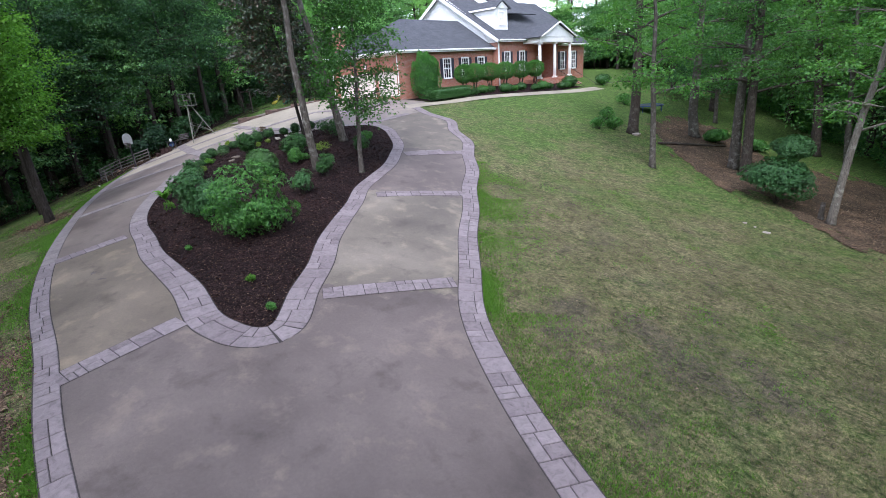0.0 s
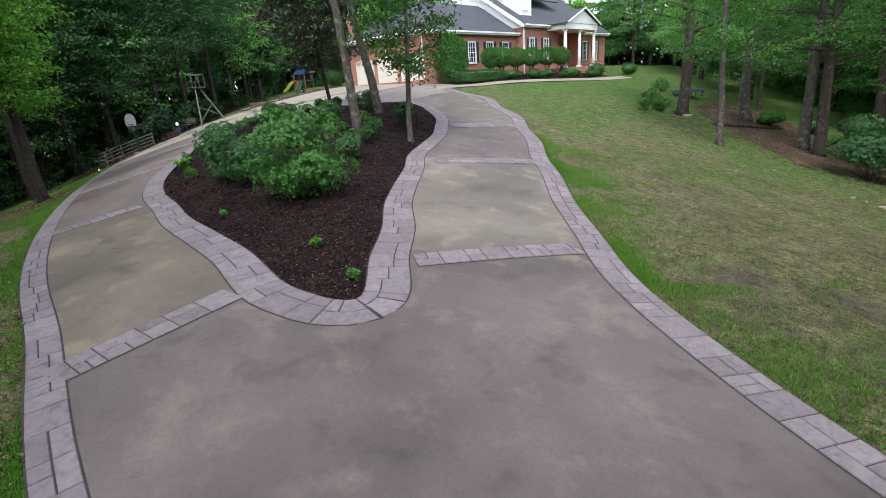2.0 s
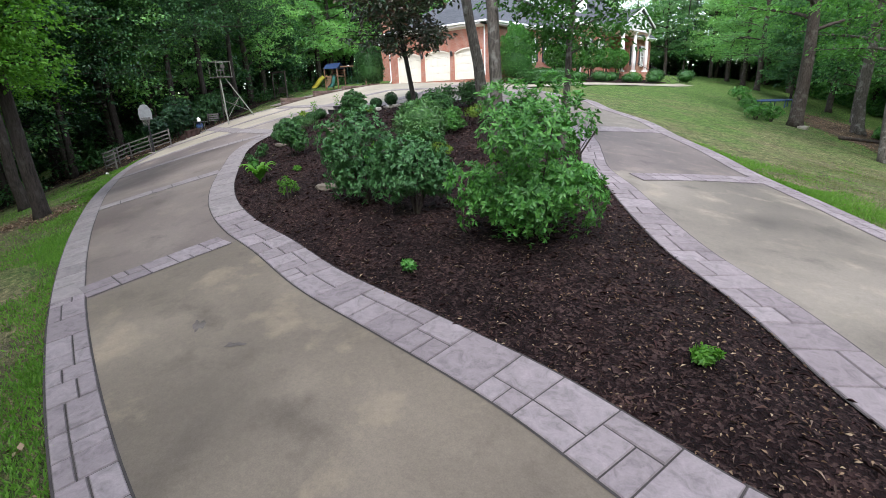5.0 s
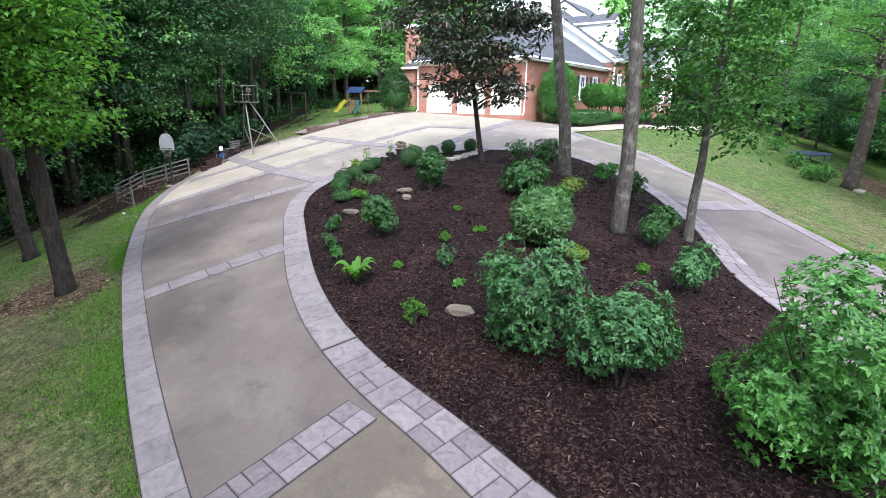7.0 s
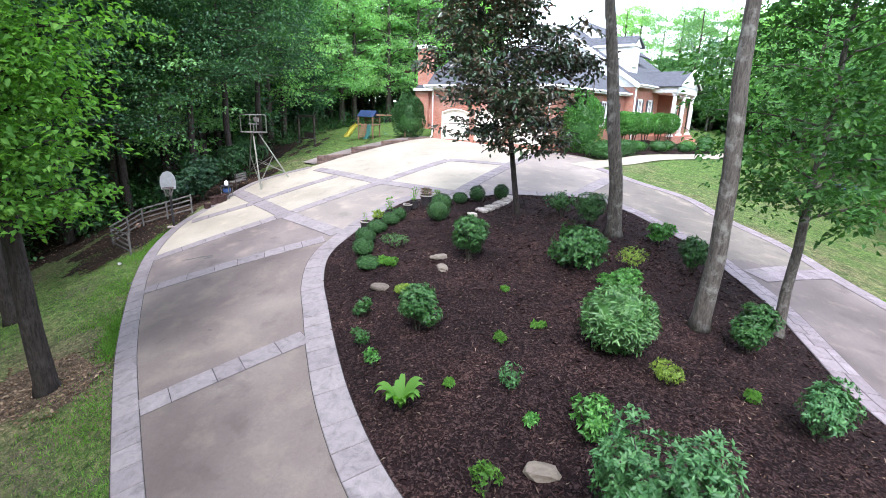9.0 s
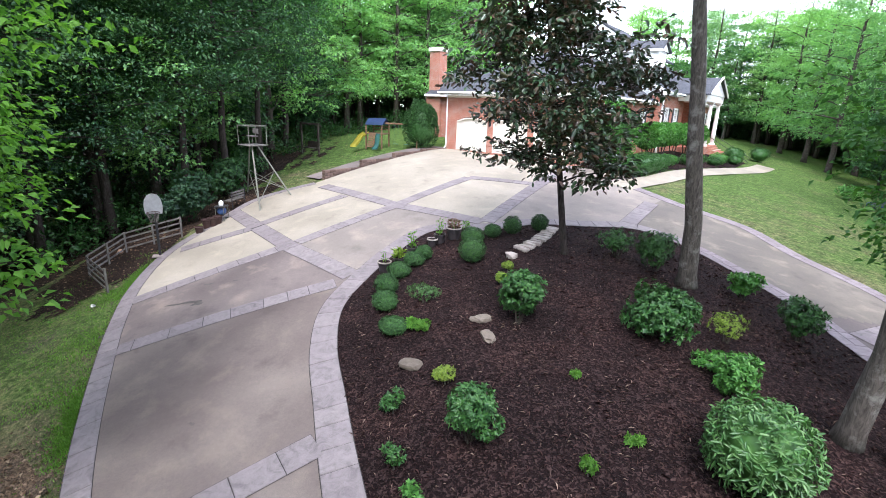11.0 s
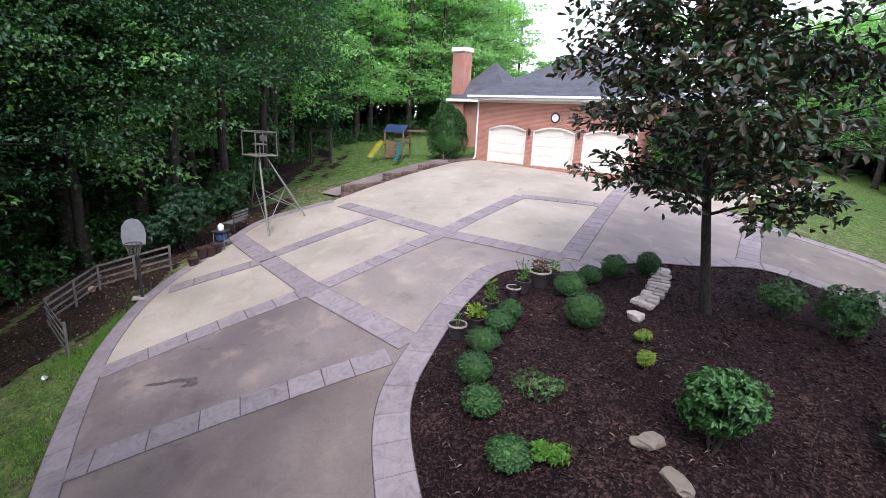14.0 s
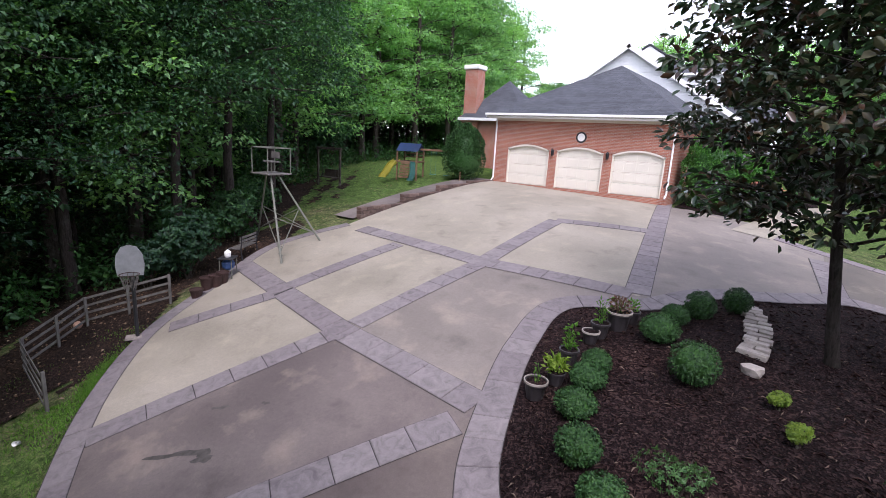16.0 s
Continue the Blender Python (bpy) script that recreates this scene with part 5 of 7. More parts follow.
SMALL = [((-23.94, 21.35), 0.22, 0.36, LEAF_YEL), ((-23.68, 20.5), 0.24, 0.42, LEAF_YEL), ((-22.37, 16.31), 0.34, 0.45, LEAF_YEL), ((-18.15, 21.45), 0.56, 0.90, LEAF_YEL), ((-15.82, 16.61), 0.43, 0.44, LEAF_YEL),
         ((-24.94, 18.60), 0.62, 0.55, LEAF_VAR), ((-24.04, 17.58), 0.24, 0.29, LEAF_LIME), ((-24.14, 17.48), 0.22, 0.33, LEAF_LIME), ((-22.79, 15.21), 0.27, 0.53, LEAF_DARK),
         ((-21.85, 14.28), 0.29, 0.50, LEAF_DARK), ((-22.89, 15.16), 0.23, 0.34, LEAF_DARK), ((-21.08, 13.86), 0.25, 0.41, LEAF_AZALEA), ((-18.16, 14.61), 0.35, 0.68, LEAF_BLUE), ((-17.31, 12.49), 0.35, 0.60, LEAF_LIME),
         ((-19.11, 15.80), 0.17, 0.26, LEAF_LIME), ((-14.47, 17.14), 0.16, 0.25, LEAF_LIME), ((-24.29, 17.48), 0.22, 0.34, LEAF_LIME), ((-20.28, 17.89), 0.12, 0.13, LEAF_LIME), ((-17.41, 14.12), 0.16, 0.09, LEAF_AZALEA),
         ((-12.06, 11.13), 0.13, 0.18, LEAF_AZALEA), ((-6.06, 10.88), 0.17, 0.25, LEAF_AZALEA), ((-7.86, 11.26), 0.18, 0.21, LEAF_LIME), ((-18.75, 16.83), 0.19, 0.14, LEAF_LIME), ((-19.20, 14.12), 0.13, 0.13, LEAF_LIME)]
for i, (at, r, h, mat) in enumerate(SMALL):
    shrub(at, 170 + i, r, h, mat, 1500 if mat is LEAF_YEL or r > 0.5 else 420, 0.05 if mat is LEAF_YEL or r > 0.5 else 0.075, "small yellow-green leafy plant in mulch" if mat is LEAF_YEL else "small low leafy plant in mulch", "plant", stems=4, lumps=5 if r > 0.5 else 3)

# a clump of broad arching leaves
hosta = thing("broad_leaf_plant", (-19.59, 13.14, mzf(-19.59, 13.14)), "clump of broad yellow-green arching leaves", "plant")
rh = np.random.default_rng(9)
for i in range(22):
    a, ln, w = i * 2.4, rh.uniform(0.3, 0.62), rh.uniform(0.06, 0.11)
    v, f = [], []
    for k in range(8):
        t = k / 7
        x, z = ln * 0.8 * t, 0.85 * ln * math.sin(t * 2.1) + 0.06
        ww = w * math.sin(math.pi * min(1, 0.15 + t * 0.85)) if t > 0.25 else 0.012
        for sgn in (-1, 0, 1):
            v.append((math.cos(a) * x - math.sin(a) * ww * sgn, math.sin(a) * x + math.cos(a) * ww * sgn, z - (0.02 if sgn == 0 else 0)))
    for k in range(7):
        f += [(3 * k, 3 * k + 1, 3 * k + 4, 3 * k + 3), (3 * k + 1, 3 * k + 2, 3 * k + 5, 3 * k + 4)]
    mesh_ob("leaf", v, f, LEAF_LIME, hosta, smooth=True)


def stone(name, at, size, seed, mat, label, cat, turn=0.0, base=None, group=""):
    rng = np.random.default_rng(seed)
    bm = bmesh.new()
    bmesh.ops.create_icosphere(bm, subdivisions=2, radius=0.5)
    for v in bm.verts:
        n = Vector((noise.noise(v.co * 2 + Vector((seed, 0, 0))), noise.noise(v.co * 2 + Vector((0, seed, 3))), 0))
        v.co = Vector((max(-0.4, min(0.4, v.co.x)), max(-0.4, min(0.4, v.co.y)), max(-0.3, min(0.3, v.co.z)))) + n * 0.14
        v.co = Vector((v.co.x * size[0] * 1.25, v.co.y * size[1] * 1.25, v.co.z * size[2] * 1.6))
    z = (mzf(*at) if base is None else base) + size[2] * 0.28
    ob = part(name, bm, mat)
    ob.matrix_basis = pose(*at, z, 0, 0, turn)
    return tagged(ob, label, cat, group)


ROCKS = [((-16.76, 13.24), (0.55, 0.32, 0.14), 30), ((-23.02, 18.63), (0.42, 0.3, 0.14), 70), ((-22.50, 18.07), (0.5, 0.28, 0.12), -40), ((-23.41, 16.39), (0.5, 0.36, 0.14), 20), ((-23.14, 18.53), (0.3, 0.22, 0.1), 10)]
for i, (at, sz, tn) in enumerate(ROCKS):
    stone("rock", at, sz, i + 3, ROCK, "flat weathered grey-brown rock lying in mulch", "rock", tn, group="island rocks")


def paver(at, size, seed, turn):
    """A pale sawn block, chipped at its corners and set a little askew."""
    rng = np.random.default_rng(seed)
    bm = box((-size[0] / 2, -size[1] / 2, -0.05), (size[0] / 2, size[1] / 2, size[2]), 0.014)
    for v in bm.verts:
        v.co += Vector(rng.normal(0, 0.006, 3))
    ob = part("stepping_stone", bm, STEPSTONE)
    ob.matrix_basis = pose(*at, mzf(*at) + 0.01, rng.uniform(-3, 3), rng.uniform(-3, 3), turn)
    return tagged(ob, "pale rectangular stepping block in the mulch", "stepping stone", "stepping stones")


for i in range(13):
    t = i / 12
    at = (-24.87 + 0.38 * t + 0.17 * 4 * t * (1 - t), 26.02 - 2.95 * t)
    turn = rw.uniform(-9, 9) + 10 * (0.5 - t)
    if i % 4 in (1, 3):
        paver((at[0] - 0.14, at[1] + rw.uniform(-0.03, 0.03)), (0.25, 0.2, 0.05), 40 + 2 * i, turn)
        paver((at[0] + 0.14, at[1] + rw.uniform(-0.03, 0.03)), (0.26, 0.19, 0.06), 41 + 2 * i, turn + 4)
    else:
        paver(at, (0.44 + 0.1 * (i % 3 == 0), 0.2, 0.05 + 0.03 * (i > 8)), 40 + 2 * i, turn)
stone("pale_stone", (-24.42, 22.28), (0.34, 0.28, 0.2), 60, STEPSTONE, "rough whitish stone at the path's end", "rock")


def pot(at, r, h, mat, plant, seed, label, rim=None):
    z = mzf(*at) if inside(island_outline, np.array([at[0]]), np.array([at[1]]))[0] else gzf(*at) + 0.042
    root = thing("plant_pot", (*at, z), label, "plant pot", "pots along the kerb")
    part("pot", add_lathe(bmesh.new(), [(r * 0.72, 0), (r * 0.95, h * 0.85), (r * 1.06, h * 0.86), (r * 1.06, h), (r * 0.92, h), (r * 0.66, 0.02)], 20, cap=False), mat, root, smooth=False)
    if rim:
        part("rim", add_lathe(bmesh.new(), [(r * 0.98, h - 0.02), (r * 1.07, h - 0.02), (r * 1.07, h + 0.02), (r * 0.98, h + 0.02)], 20, cap=False), rim, root, "pale pot rim")
    bm = bmesh.new()
    bmesh.ops.create_circle(bm, cap_ends=True, segments=16, radius=r * 0.9, matrix=Matrix.Translation((0, 0, h * 0.93)))
    part("soil", bm, MULCH, root)
    if plant:
        mat_l, n, pr, ph, lf = plant
        rng = np.random.default_rng(seed)
        d = unit(rng, n)
        p = np.stack([d[:, 0] * pr * rng.uniform(0.1, 1, n), d[:, 1] * pr * rng.uniform(0.1, 1, n), h + ph * rng.uniform(0.02, 1, n)], 1)
        leaves_mesh("foliage", p, d + np.array([0, 0, 0.5]), unit(rng, n) + np.array([0, 0, 0.8]), lf * rng.uniform(0.6, 1.2, n), mat_l, root, "", 0.4)
        for k in range(4):
            bm = add_tube(bmesh.new(), [(0.03 * math.cos(k * 1.6), 0.03 * math.sin(k * 1.6), h * 0.9), (pr * 0.4 * math.cos(k * 1.6), pr * 0.4 * math.sin(k * 1.6), h + ph * 0.8)], 0.006, 4)
            part("stem", bm, LEAF_LIME, root)


POTS = [((-27.55, 19.79), 0.21, 0.34, POT_DARK, (LEAF_LIME, 16, 0.12, 0.35, 0.08), STEPSTONE, "dark pot with a pale rim and bare soil"),
        ((-27.38, 20.29), 0.18, 0.26, POT_DARK, (LEAF_YEL, 130, 0.22, 0.25, 0.14), None, "low dark pot of bright green shoots"),
        ((-27.42, 20.96), 0.19, 0.34, POT_DARK, (LEAF_LIME, 90, 0.16, 0.5, 0.1), None, "dark pot with a tall thin plant"),
        ((-27.34, 21.92), 0.18, 0.26, POT_DARK, None, STEPSTONE, "low bowl with a white rim"),
        ((-27.25, 22.22), 0.2, 0.34, POT_DARK, (LEAF_LIME, 70, 0.16, 0.55, 0.09), None, "black pot with spindly green stems"),
        ((-27.03, 22.73), 0.27, 0.42, POT_DARK, (LEAF_RUST, 170, 0.27, 0.28, 0.1), STEPSTONE, "large dark pot with a pale rim and reddish foliage"),
        ((-26.89, 23.27), 0.18, 0.30, POT_DARK, (LEAF_LIME, 60, 0.16, 0.25, 0.1), None, "dark pot with a leafy plant")]
for i, (at, r, h, mat, plant, rim, label) in enumerate(POTS):
    pot(at, r, h, mat, plant, 300 + i, label, rim)

# loose bark and fallen leaves over the bed
rb = np.random.default_rng(31)
n = 36000
cx, cy = rb.uniform(-29, -4.5, n), rb.uniform(9.5, 28.6, n)
ok = inside(island_outline, cx, cy)
cx, cy = cx[ok], cy[ok]
n = len(cx)
c = np.stack([cx, cy, mound(cx, cy) + rb.uniform(-0.005, 0.035, n)], 1)
a = rb.uniform(0, 6.28, n)
BARKCHIP = mat_leaf("bark_chips", [(0.0148, 0.0074, 0.0074), (0.0279, 0.0139, 0.0139), (0.0492, 0.0262, 0.0238), (0.0148, 0.0074, 0.0074), (0.0779, 0.0451, 0.0377), (0.0279, 0.0148, 0.0139), (0.2132, 0.1558, 0.1230)], 0.9, 0.0, 0.1)
chips = leaves_mesh("bark_chips", c, np.stack([np.cos(a), np.sin(a), rb.normal(0, 0.25, n)], 1), np.array([0, 0, 1.0]) + rb.normal(0, 0.3, (n, 3)), rb.uniform(0.04, 0.15, n), BARKCHIP, None, "", 0.2)
tagged(chips, "loose shreds of bark over the mulch", "mulch", kind="stuff")

# ---- grass that stands up from the lawn ----
def grass(name, label, spots_xy, height, mat, seed):
    rng = np.random.default_rng(seed)
    x, y = spots_xy
    n = len(x)
    p = np.stack([x, y, swell(x, y) - 0.004], 1)
    ax = np.stack([rng.normal(0, 0.55, n), rng.normal(0, 0.55, n), np.ones(n)], 1)
    ob = leaves_mesh(name, p, ax, unit(rng, n) * np.array([1, 1, 0.2]), height * rng.uniform(0.5, 1.3, n), mat, None, "", 0.22, 0.05)
    return tagged(ob, label, "grass", kind="stuff")


BLADE = mat_leaf("grass_blade", [(0.05, 0.09, 0.02), (0.085, 0.13, 0.035), (0.13, 0.15, 0.055), (0.17, 0.15, 0.08)], 0.6, 0.35, 0.2)
BLADE_LUSH = mat_leaf("lush_grass", [(0.075, 0.17, 0.026), (0.11, 0.23, 0.036), (0.155, 0.29, 0.05)], 0.5, 0.4, 0.2)
rg = np.random.default_rng(21)
n = 260000
gx_, gy_ = rg.uniform(-9, 14, n), rg.uniform(8, 34, n)
clump = np.sin(gx_ * 0.9 + np.sin(gy_ * 0.7) * 2) * np.sin(gy_ * 0.8 + np.sin(gx_ * 0.6) * 2) + rg.normal(0, 0.4, n)
ok = ~inside(drive_outline, gx_, gy_) & (clump > -0.15) & (gx_ > -9 + 0) & (rg.uniform(0, 1, n) < np.clip(1.5 - np.hypot(gx_ - 2, gy_ - 12) / 22, 0.15, 1))
gx_, gy_ = gx_[ok], gy_[ok]
ok = gx_ > np.interp(gy_, RIGHT_EDGE.p[:, 1], RIGHT_EDGE.p[:, 0])
grass("lawn_grass", "short patchy lawn grass", (gx_[ok], gy_[ok]), 0.055, BLADE, 3)
for curve, sgn, lo, hi, seed in ((RIGHT_EDGE, 1, 8, 34, 4), (LEFT_EDGE, -1, 14, 56, 5)):
    m = 52000
    s = rg.uniform(lo, hi, m)
    w = 0.02 + np.abs(rg.normal(0, 0.62 if sgn > 0 else 0.42, m)) * (0.5 + 1.3 * (np.sin(s * 0.9) * np.sin(s * 0.37 + 1) > -0.2))
    keep = np.sin(s * 1.1) * np.sin(s * 0.37 + 1) + rg.normal(0, 0.35, m) > -0.12
    s, w = s[keep], w[keep]
    pts = np.array([curve.place(a, sgn * b) for a, b in zip(s, w)])
    grass("edge_grass", "lush green grass along the drive's edge", (pts[:, 0], pts[:, 1]), 0.085, BLADE_LUSH, seed)
# bright clumps of weeds in the lawn
rc = np.random.default_rng(88)
cl = [(0.80, 14.47), (0.01, 14.31), (2.02, 14.98), (0.58, 15.76), (-3.35, 18.09), (2.31, 16.19), (1.63, 12.44), (-4.99, 20.03), (2.94, 12.05), (2.47, 20.40), (1.49, 13.91)]
wx = np.concatenate([rc.normal(c[0], 0.25 + 0.3 * rc.uniform(), 260) for c in cl])
wy = np.concatenate([rc.normal(c[1], 0.25 + 0.3 * rc.uniform(), 260) for c in cl])
for k in range(70):
    q = RIGHT_EDGE.place(rc.uniform(8, 34), 0.4 + 9 * rc.uniform() ** 1.6)
    n = int(rc.integers(40, 170))
    wx, wy = np.r_[wx, rc.normal(q[0], 0.12 + 0.2 * rc.uniform(), n)], np.r_[wy, rc.normal(q[1], 0.12 + 0.2 * rc.uniform(), n)]
ok = ~inside(drive_outline, wx, wy)
grass("lawn_weeds", "bright green clumps of weeds in the lawn", (wx[ok], wy[ok]), 0.075, BLADE_LUSH, 9)
m = 60000
lx, ly = rg.uniform(-40, -14, m), rg.uniform(3, 16, m)
edge_y = np.interp(-lx, -LEFT_EDGE.p[:, 0], LEFT_EDGE.p[:, 1])
ok = (ly < edge_y) & (ly > edge_y - 6) & (np.sin(lx * 0.8 + ly) + rg.normal(0, 0.5, m) > -0.1)
for west, mat in ((True, BLADE_LUSH), (False, BLADE)):
    pick = ok & ((lx + rg.normal(0, 1.5, m) < -29.5) == west)
    grass("lawn_grass", "lush grass beside the fence" if west else "short lawn grass on the verge of the drive", (lx[pick], ly[pick]), 0.06, mat, 6 + west)

# ---- hedges and evergreens at the house ----
def clipped(name, at, rx, ry, h, mat, count, leaf, label, cat, seed, power=2.0, cone=0.0):
    """A clipped evergreen: leaves packed on a rounded or boxy body."""
    rng = np.random.default_rng(seed)
    root = thing(name, (*at, gzf(*at)), label, cat, "house shrubs")
    d = unit(rng, count)
    d[:, 2] = np.abs(d[:, 2]) * np.where(rng.uniform(0, 1, count) < 0.75, 1, -0.9)
    k = (np.abs(d) ** power).sum(1) ** (-1 / power)
    p = d * (k * (1 - 0.16 * rng.uniform(0, 1, count) ** 2))[:, None]
    zz = (p[:, 2] + 1) / 2
    taper = 1 - cone * zz
    lump = 1 + 0.05 * np.sin(p[:, 0] * 7 + seed) * np.sin(p[:, 1] * 8) + 0.04 * np.sin(p[:, 2] * 11 + p[:, 0] * 5)
    q = np.stack([p[:, 0] * rx * taper * lump, p[:, 1] * ry * taper * lump, zz * h * lump], 1)
    leaves_mesh("foliage", q, d + np.array([0, 0, 0.3]) + rng.normal(0, 0.45, (count, 3)), d + rng.normal(0, 0.4, (count, 3)), leaf * rng.uniform(0.6, 1.2, count), mat, root, "", 0.5)
    # added dark core that keeps light from passing through the foliage
    bm = bmesh.new()
    bmesh.ops.create_icosphere(bm, subdivisions=3, radius=1)
    for v in bm.verts:
        kk = (abs(v.co.x) ** power + abs(v.co.y) ** power + abs(v.co.z) ** power) ** (-1 / power)
        v.co *= kk * 0.84
        z = (v.co.z + 1) / 2
        v.co = Vector((v.co.x * rx * (1 - cone * z), v.co.y * ry * (1 - cone * z), z * h))
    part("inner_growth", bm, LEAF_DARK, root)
    return root


clipped("evergreen", (-28.2, 40.9), 1.6, 1.6, 4.2, LEAF_AZALEA, 8000, 0.14, "tall broad clipped evergreen at the garage corner", "evergreen", 1, 2.2, 0.35)
clipped("evergreen", (-41.3, 37.5), 1.45, 1.45, 3.35, LEAF_BOX, 7000, 0.14, "big rounded evergreen beside the garage", "evergreen", 2, 2.3, 0.35)
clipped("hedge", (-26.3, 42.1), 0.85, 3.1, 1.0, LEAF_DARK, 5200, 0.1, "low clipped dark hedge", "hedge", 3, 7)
for i, (y, x, r, h) in enumerate([(45.6, -27.4, 0.9, 2.2), (47.6, -27.6, 0.95, 2.3), (50.0, -27.5, 1.3, 2.5), (52.6, -27.3, 1.3, 2.5), (55.2, -26.9, 1.3, 2.5), (57.8, -26.7, 1.2, 2.4)]):
    at = (x, y)
    root = thing("standard_shrub", (*at, gzf(*at)), "tall leafy shrub with bare lower stems before the brick wall", "shrub", "house shrubs")
    top = 1.9 + 0.28 - gzf(*at) - 0.0
    rng = np.random.default_rng(60 + i)
    bm = bmesh.new()
    for k in range(4):
        a = k * 1.7
        add_tube(bm, [(0.08 * math.cos(a), 0.08 * math.sin(a), -0.05), (0.3 * math.cos(a), 0.35 * math.sin(a), top * 0.5), (0.5 * math.cos(a), 0.7 * math.sin(a), top * 0.75)], [0.05, 0.035, 0.02], 5, False)
    part("stem", bm, BARK_DARK, root)
    n = 3000
    d = unit(rng, n)
    rr = 1 - 0.35 * rng.uniform(0, 1, n) ** 2
    p = np.stack([d[:, 0] * rr * 0.85, d[:, 1] * rr * (r + 0.15), top * 0.76 + d[:, 2] * rr * 0.85], 1)
    leaves_mesh("foliage", p, d + rng.normal(0, 0.5, (n, 3)), np.array([0, 0, 1.0]) + rng.normal(0, 0.5, (n, 3)), 0.17 * rng.uniform(0.6, 1.2, n), LEAF_AZALEA, root, "", 0.5)
for i in range(12):
    y = 45.5 + i * 1.45
    x = float(np.interp(y, wk[:, 1], wk[:, 0])) - 0.75 - 0.3 * (i % 3)
    r = (0.45, 0.6, 0.5, 0.7)[i % 4]
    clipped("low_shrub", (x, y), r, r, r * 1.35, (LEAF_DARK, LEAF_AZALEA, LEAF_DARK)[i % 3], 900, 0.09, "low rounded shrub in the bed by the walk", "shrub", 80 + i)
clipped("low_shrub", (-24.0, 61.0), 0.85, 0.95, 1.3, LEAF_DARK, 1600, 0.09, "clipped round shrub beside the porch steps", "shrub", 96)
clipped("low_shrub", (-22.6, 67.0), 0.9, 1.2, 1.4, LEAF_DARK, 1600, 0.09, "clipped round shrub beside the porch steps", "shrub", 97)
for at, rx, h, sd in (((1.4, 39.2), 2.43, 3.75, 201), ((0.6, 50.8), 1.91, 2.93, 202), ((-11.6, 45.7), 0.98, 1.42, 203), ((-5.1, 51.5), 1.18, 1.61, 204), ((-2.5, 52.8), 1.16, 1.24, 205), ((-15.4, 56.8), 1.00, 1.53, 206), ((-13.4, 48.2), 0.77, 1.41, 207), ((-12.3, 44.4), 0.68, 1.30, 208)):
    shrub(at, sd, rx * 1.05, h * 0.85, LEAF_BLUE if rx > 1.5 else LEAF_AZALEA, 15000 if rx > 1.5 else 6500 if rx > 1 else 1500, 0.14, "rounded green shrub at the wood's edge", base=gzf(*at))

# leaf litter under the trees on the lawn
def litter(name, cx0, cy0, rx, ry, seed, label, count, rot=0.0, soil=None):
    xs, ys = np.arange(cx0 - rx * 1.6, cx0 + rx * 1.6, 0.2), np.arange(cy0 - ry * 1.6, cy0 + ry * 1.6, 0.2)

    def dist(x, y):
        u, v = x - cx0, y - cy0
        a, b = (u * math.cos(rot) + v * math.sin(rot)) / rx, (-u * math.sin(rot) + v * math.cos(rot)) / ry
        return np.hypot(a, b) + 0.13 * np.sin(x * 1.7 + seed) * np.sin(y * 1.3) + 0.08 * np.sin(x * 4.1 + y * 3.3) + 0.06 * np.sin(x * 9.7 - y * 5.1) * np.sin(y * 11.3 + x * 3.7)

    ob = sheet(name, xs, ys, lambda x, y: (dist(x, y) < 1.0) & ~inside(drive_outline, x, y), lambda x, y: np.maximum(gz(x, y), swell(x, y)) + 0.012, soil or LITTER)
    tagged(ob, label, "leaf litter", kind="stuff")
    rng = np.random.default_rng(seed)
    px, py = rng.uniform(xs[0], xs[-1], count * 3), rng.uniform(ys[0], ys[-1], count * 3)
    dd = dist(px, py)
    ok = (rng.uniform(0, 1, count * 3) < np.clip(1.7 - dd * 1.1, 0, 1)) & ~inside(drive_outline, px, py)
    px, py = px[ok], py[ok]
    m = len(px)
    a = rng.uniform(0, 6.28, m)
    p = np.stack([px, py, np.maximum(gz(px, py), swell(px, py)) + rng.uniform(0.015, 0.05, m)], 1)
    ob = leaves_mesh("fallen_leaves", p, np.stack([np.cos(a), np.sin(a), rng.normal(0, 0.3, m)], 1), np.array([0, 0, 1.0]) + rng.normal(0, 0.3, (m, 3)), rng.uniform(0.05, 0.13, m), FALLEN, None, "", 0.55)
    tagged(ob, "dry fallen leaves on the ground", "leaf litter", kind="stuff")


FALLEN = mat_leaf("fallen_leaf", [(0.06, 0.036, 0.022), (0.12, 0.074, 0.046), (0.20, 0.135, 0.088), (0.30, 0.23, 0.155)], 0.85, 0.05, 0.1)
litter("leaf_litter", -4.4, 48.7, 4.2, 10.5, 1, "brown leaf litter under the trees beside the lawn", 4200, 0.55)
litter("leaf_litter", 6.0, 42.5, 5.0, 8.5, 2, "brown leaf litter at the wood's edge", 3600, 0.35)
# these sheets also darken the ground in place of the wood's shade
litter("leaf_litter", -40.5, 16.6, 2.3, 3.9, 3, "soil and leaf litter behind the fence, deep shade painted in", 500, 0.7, SOIL_SHADED)
litter("woodland_floor", -49.0, 17.5, 6.5, 17.0, 12, "leaf mould behind the fence, tree shade painted in", 2400, 0.15, SOIL_SHADED)
litter("leaf_litter", -42.3, 21.9, 1.7, 4.2, 7, "dark ground under the bushes beside the court", 300, 0.1, SOIL_SHADED)
litter("leaf_litter", -49.0, 12.3, 5.0, 10.0, 4, "leaf litter on the woodland floor, tree shade painted in", 900, 0.3, SOIL_SHADED)

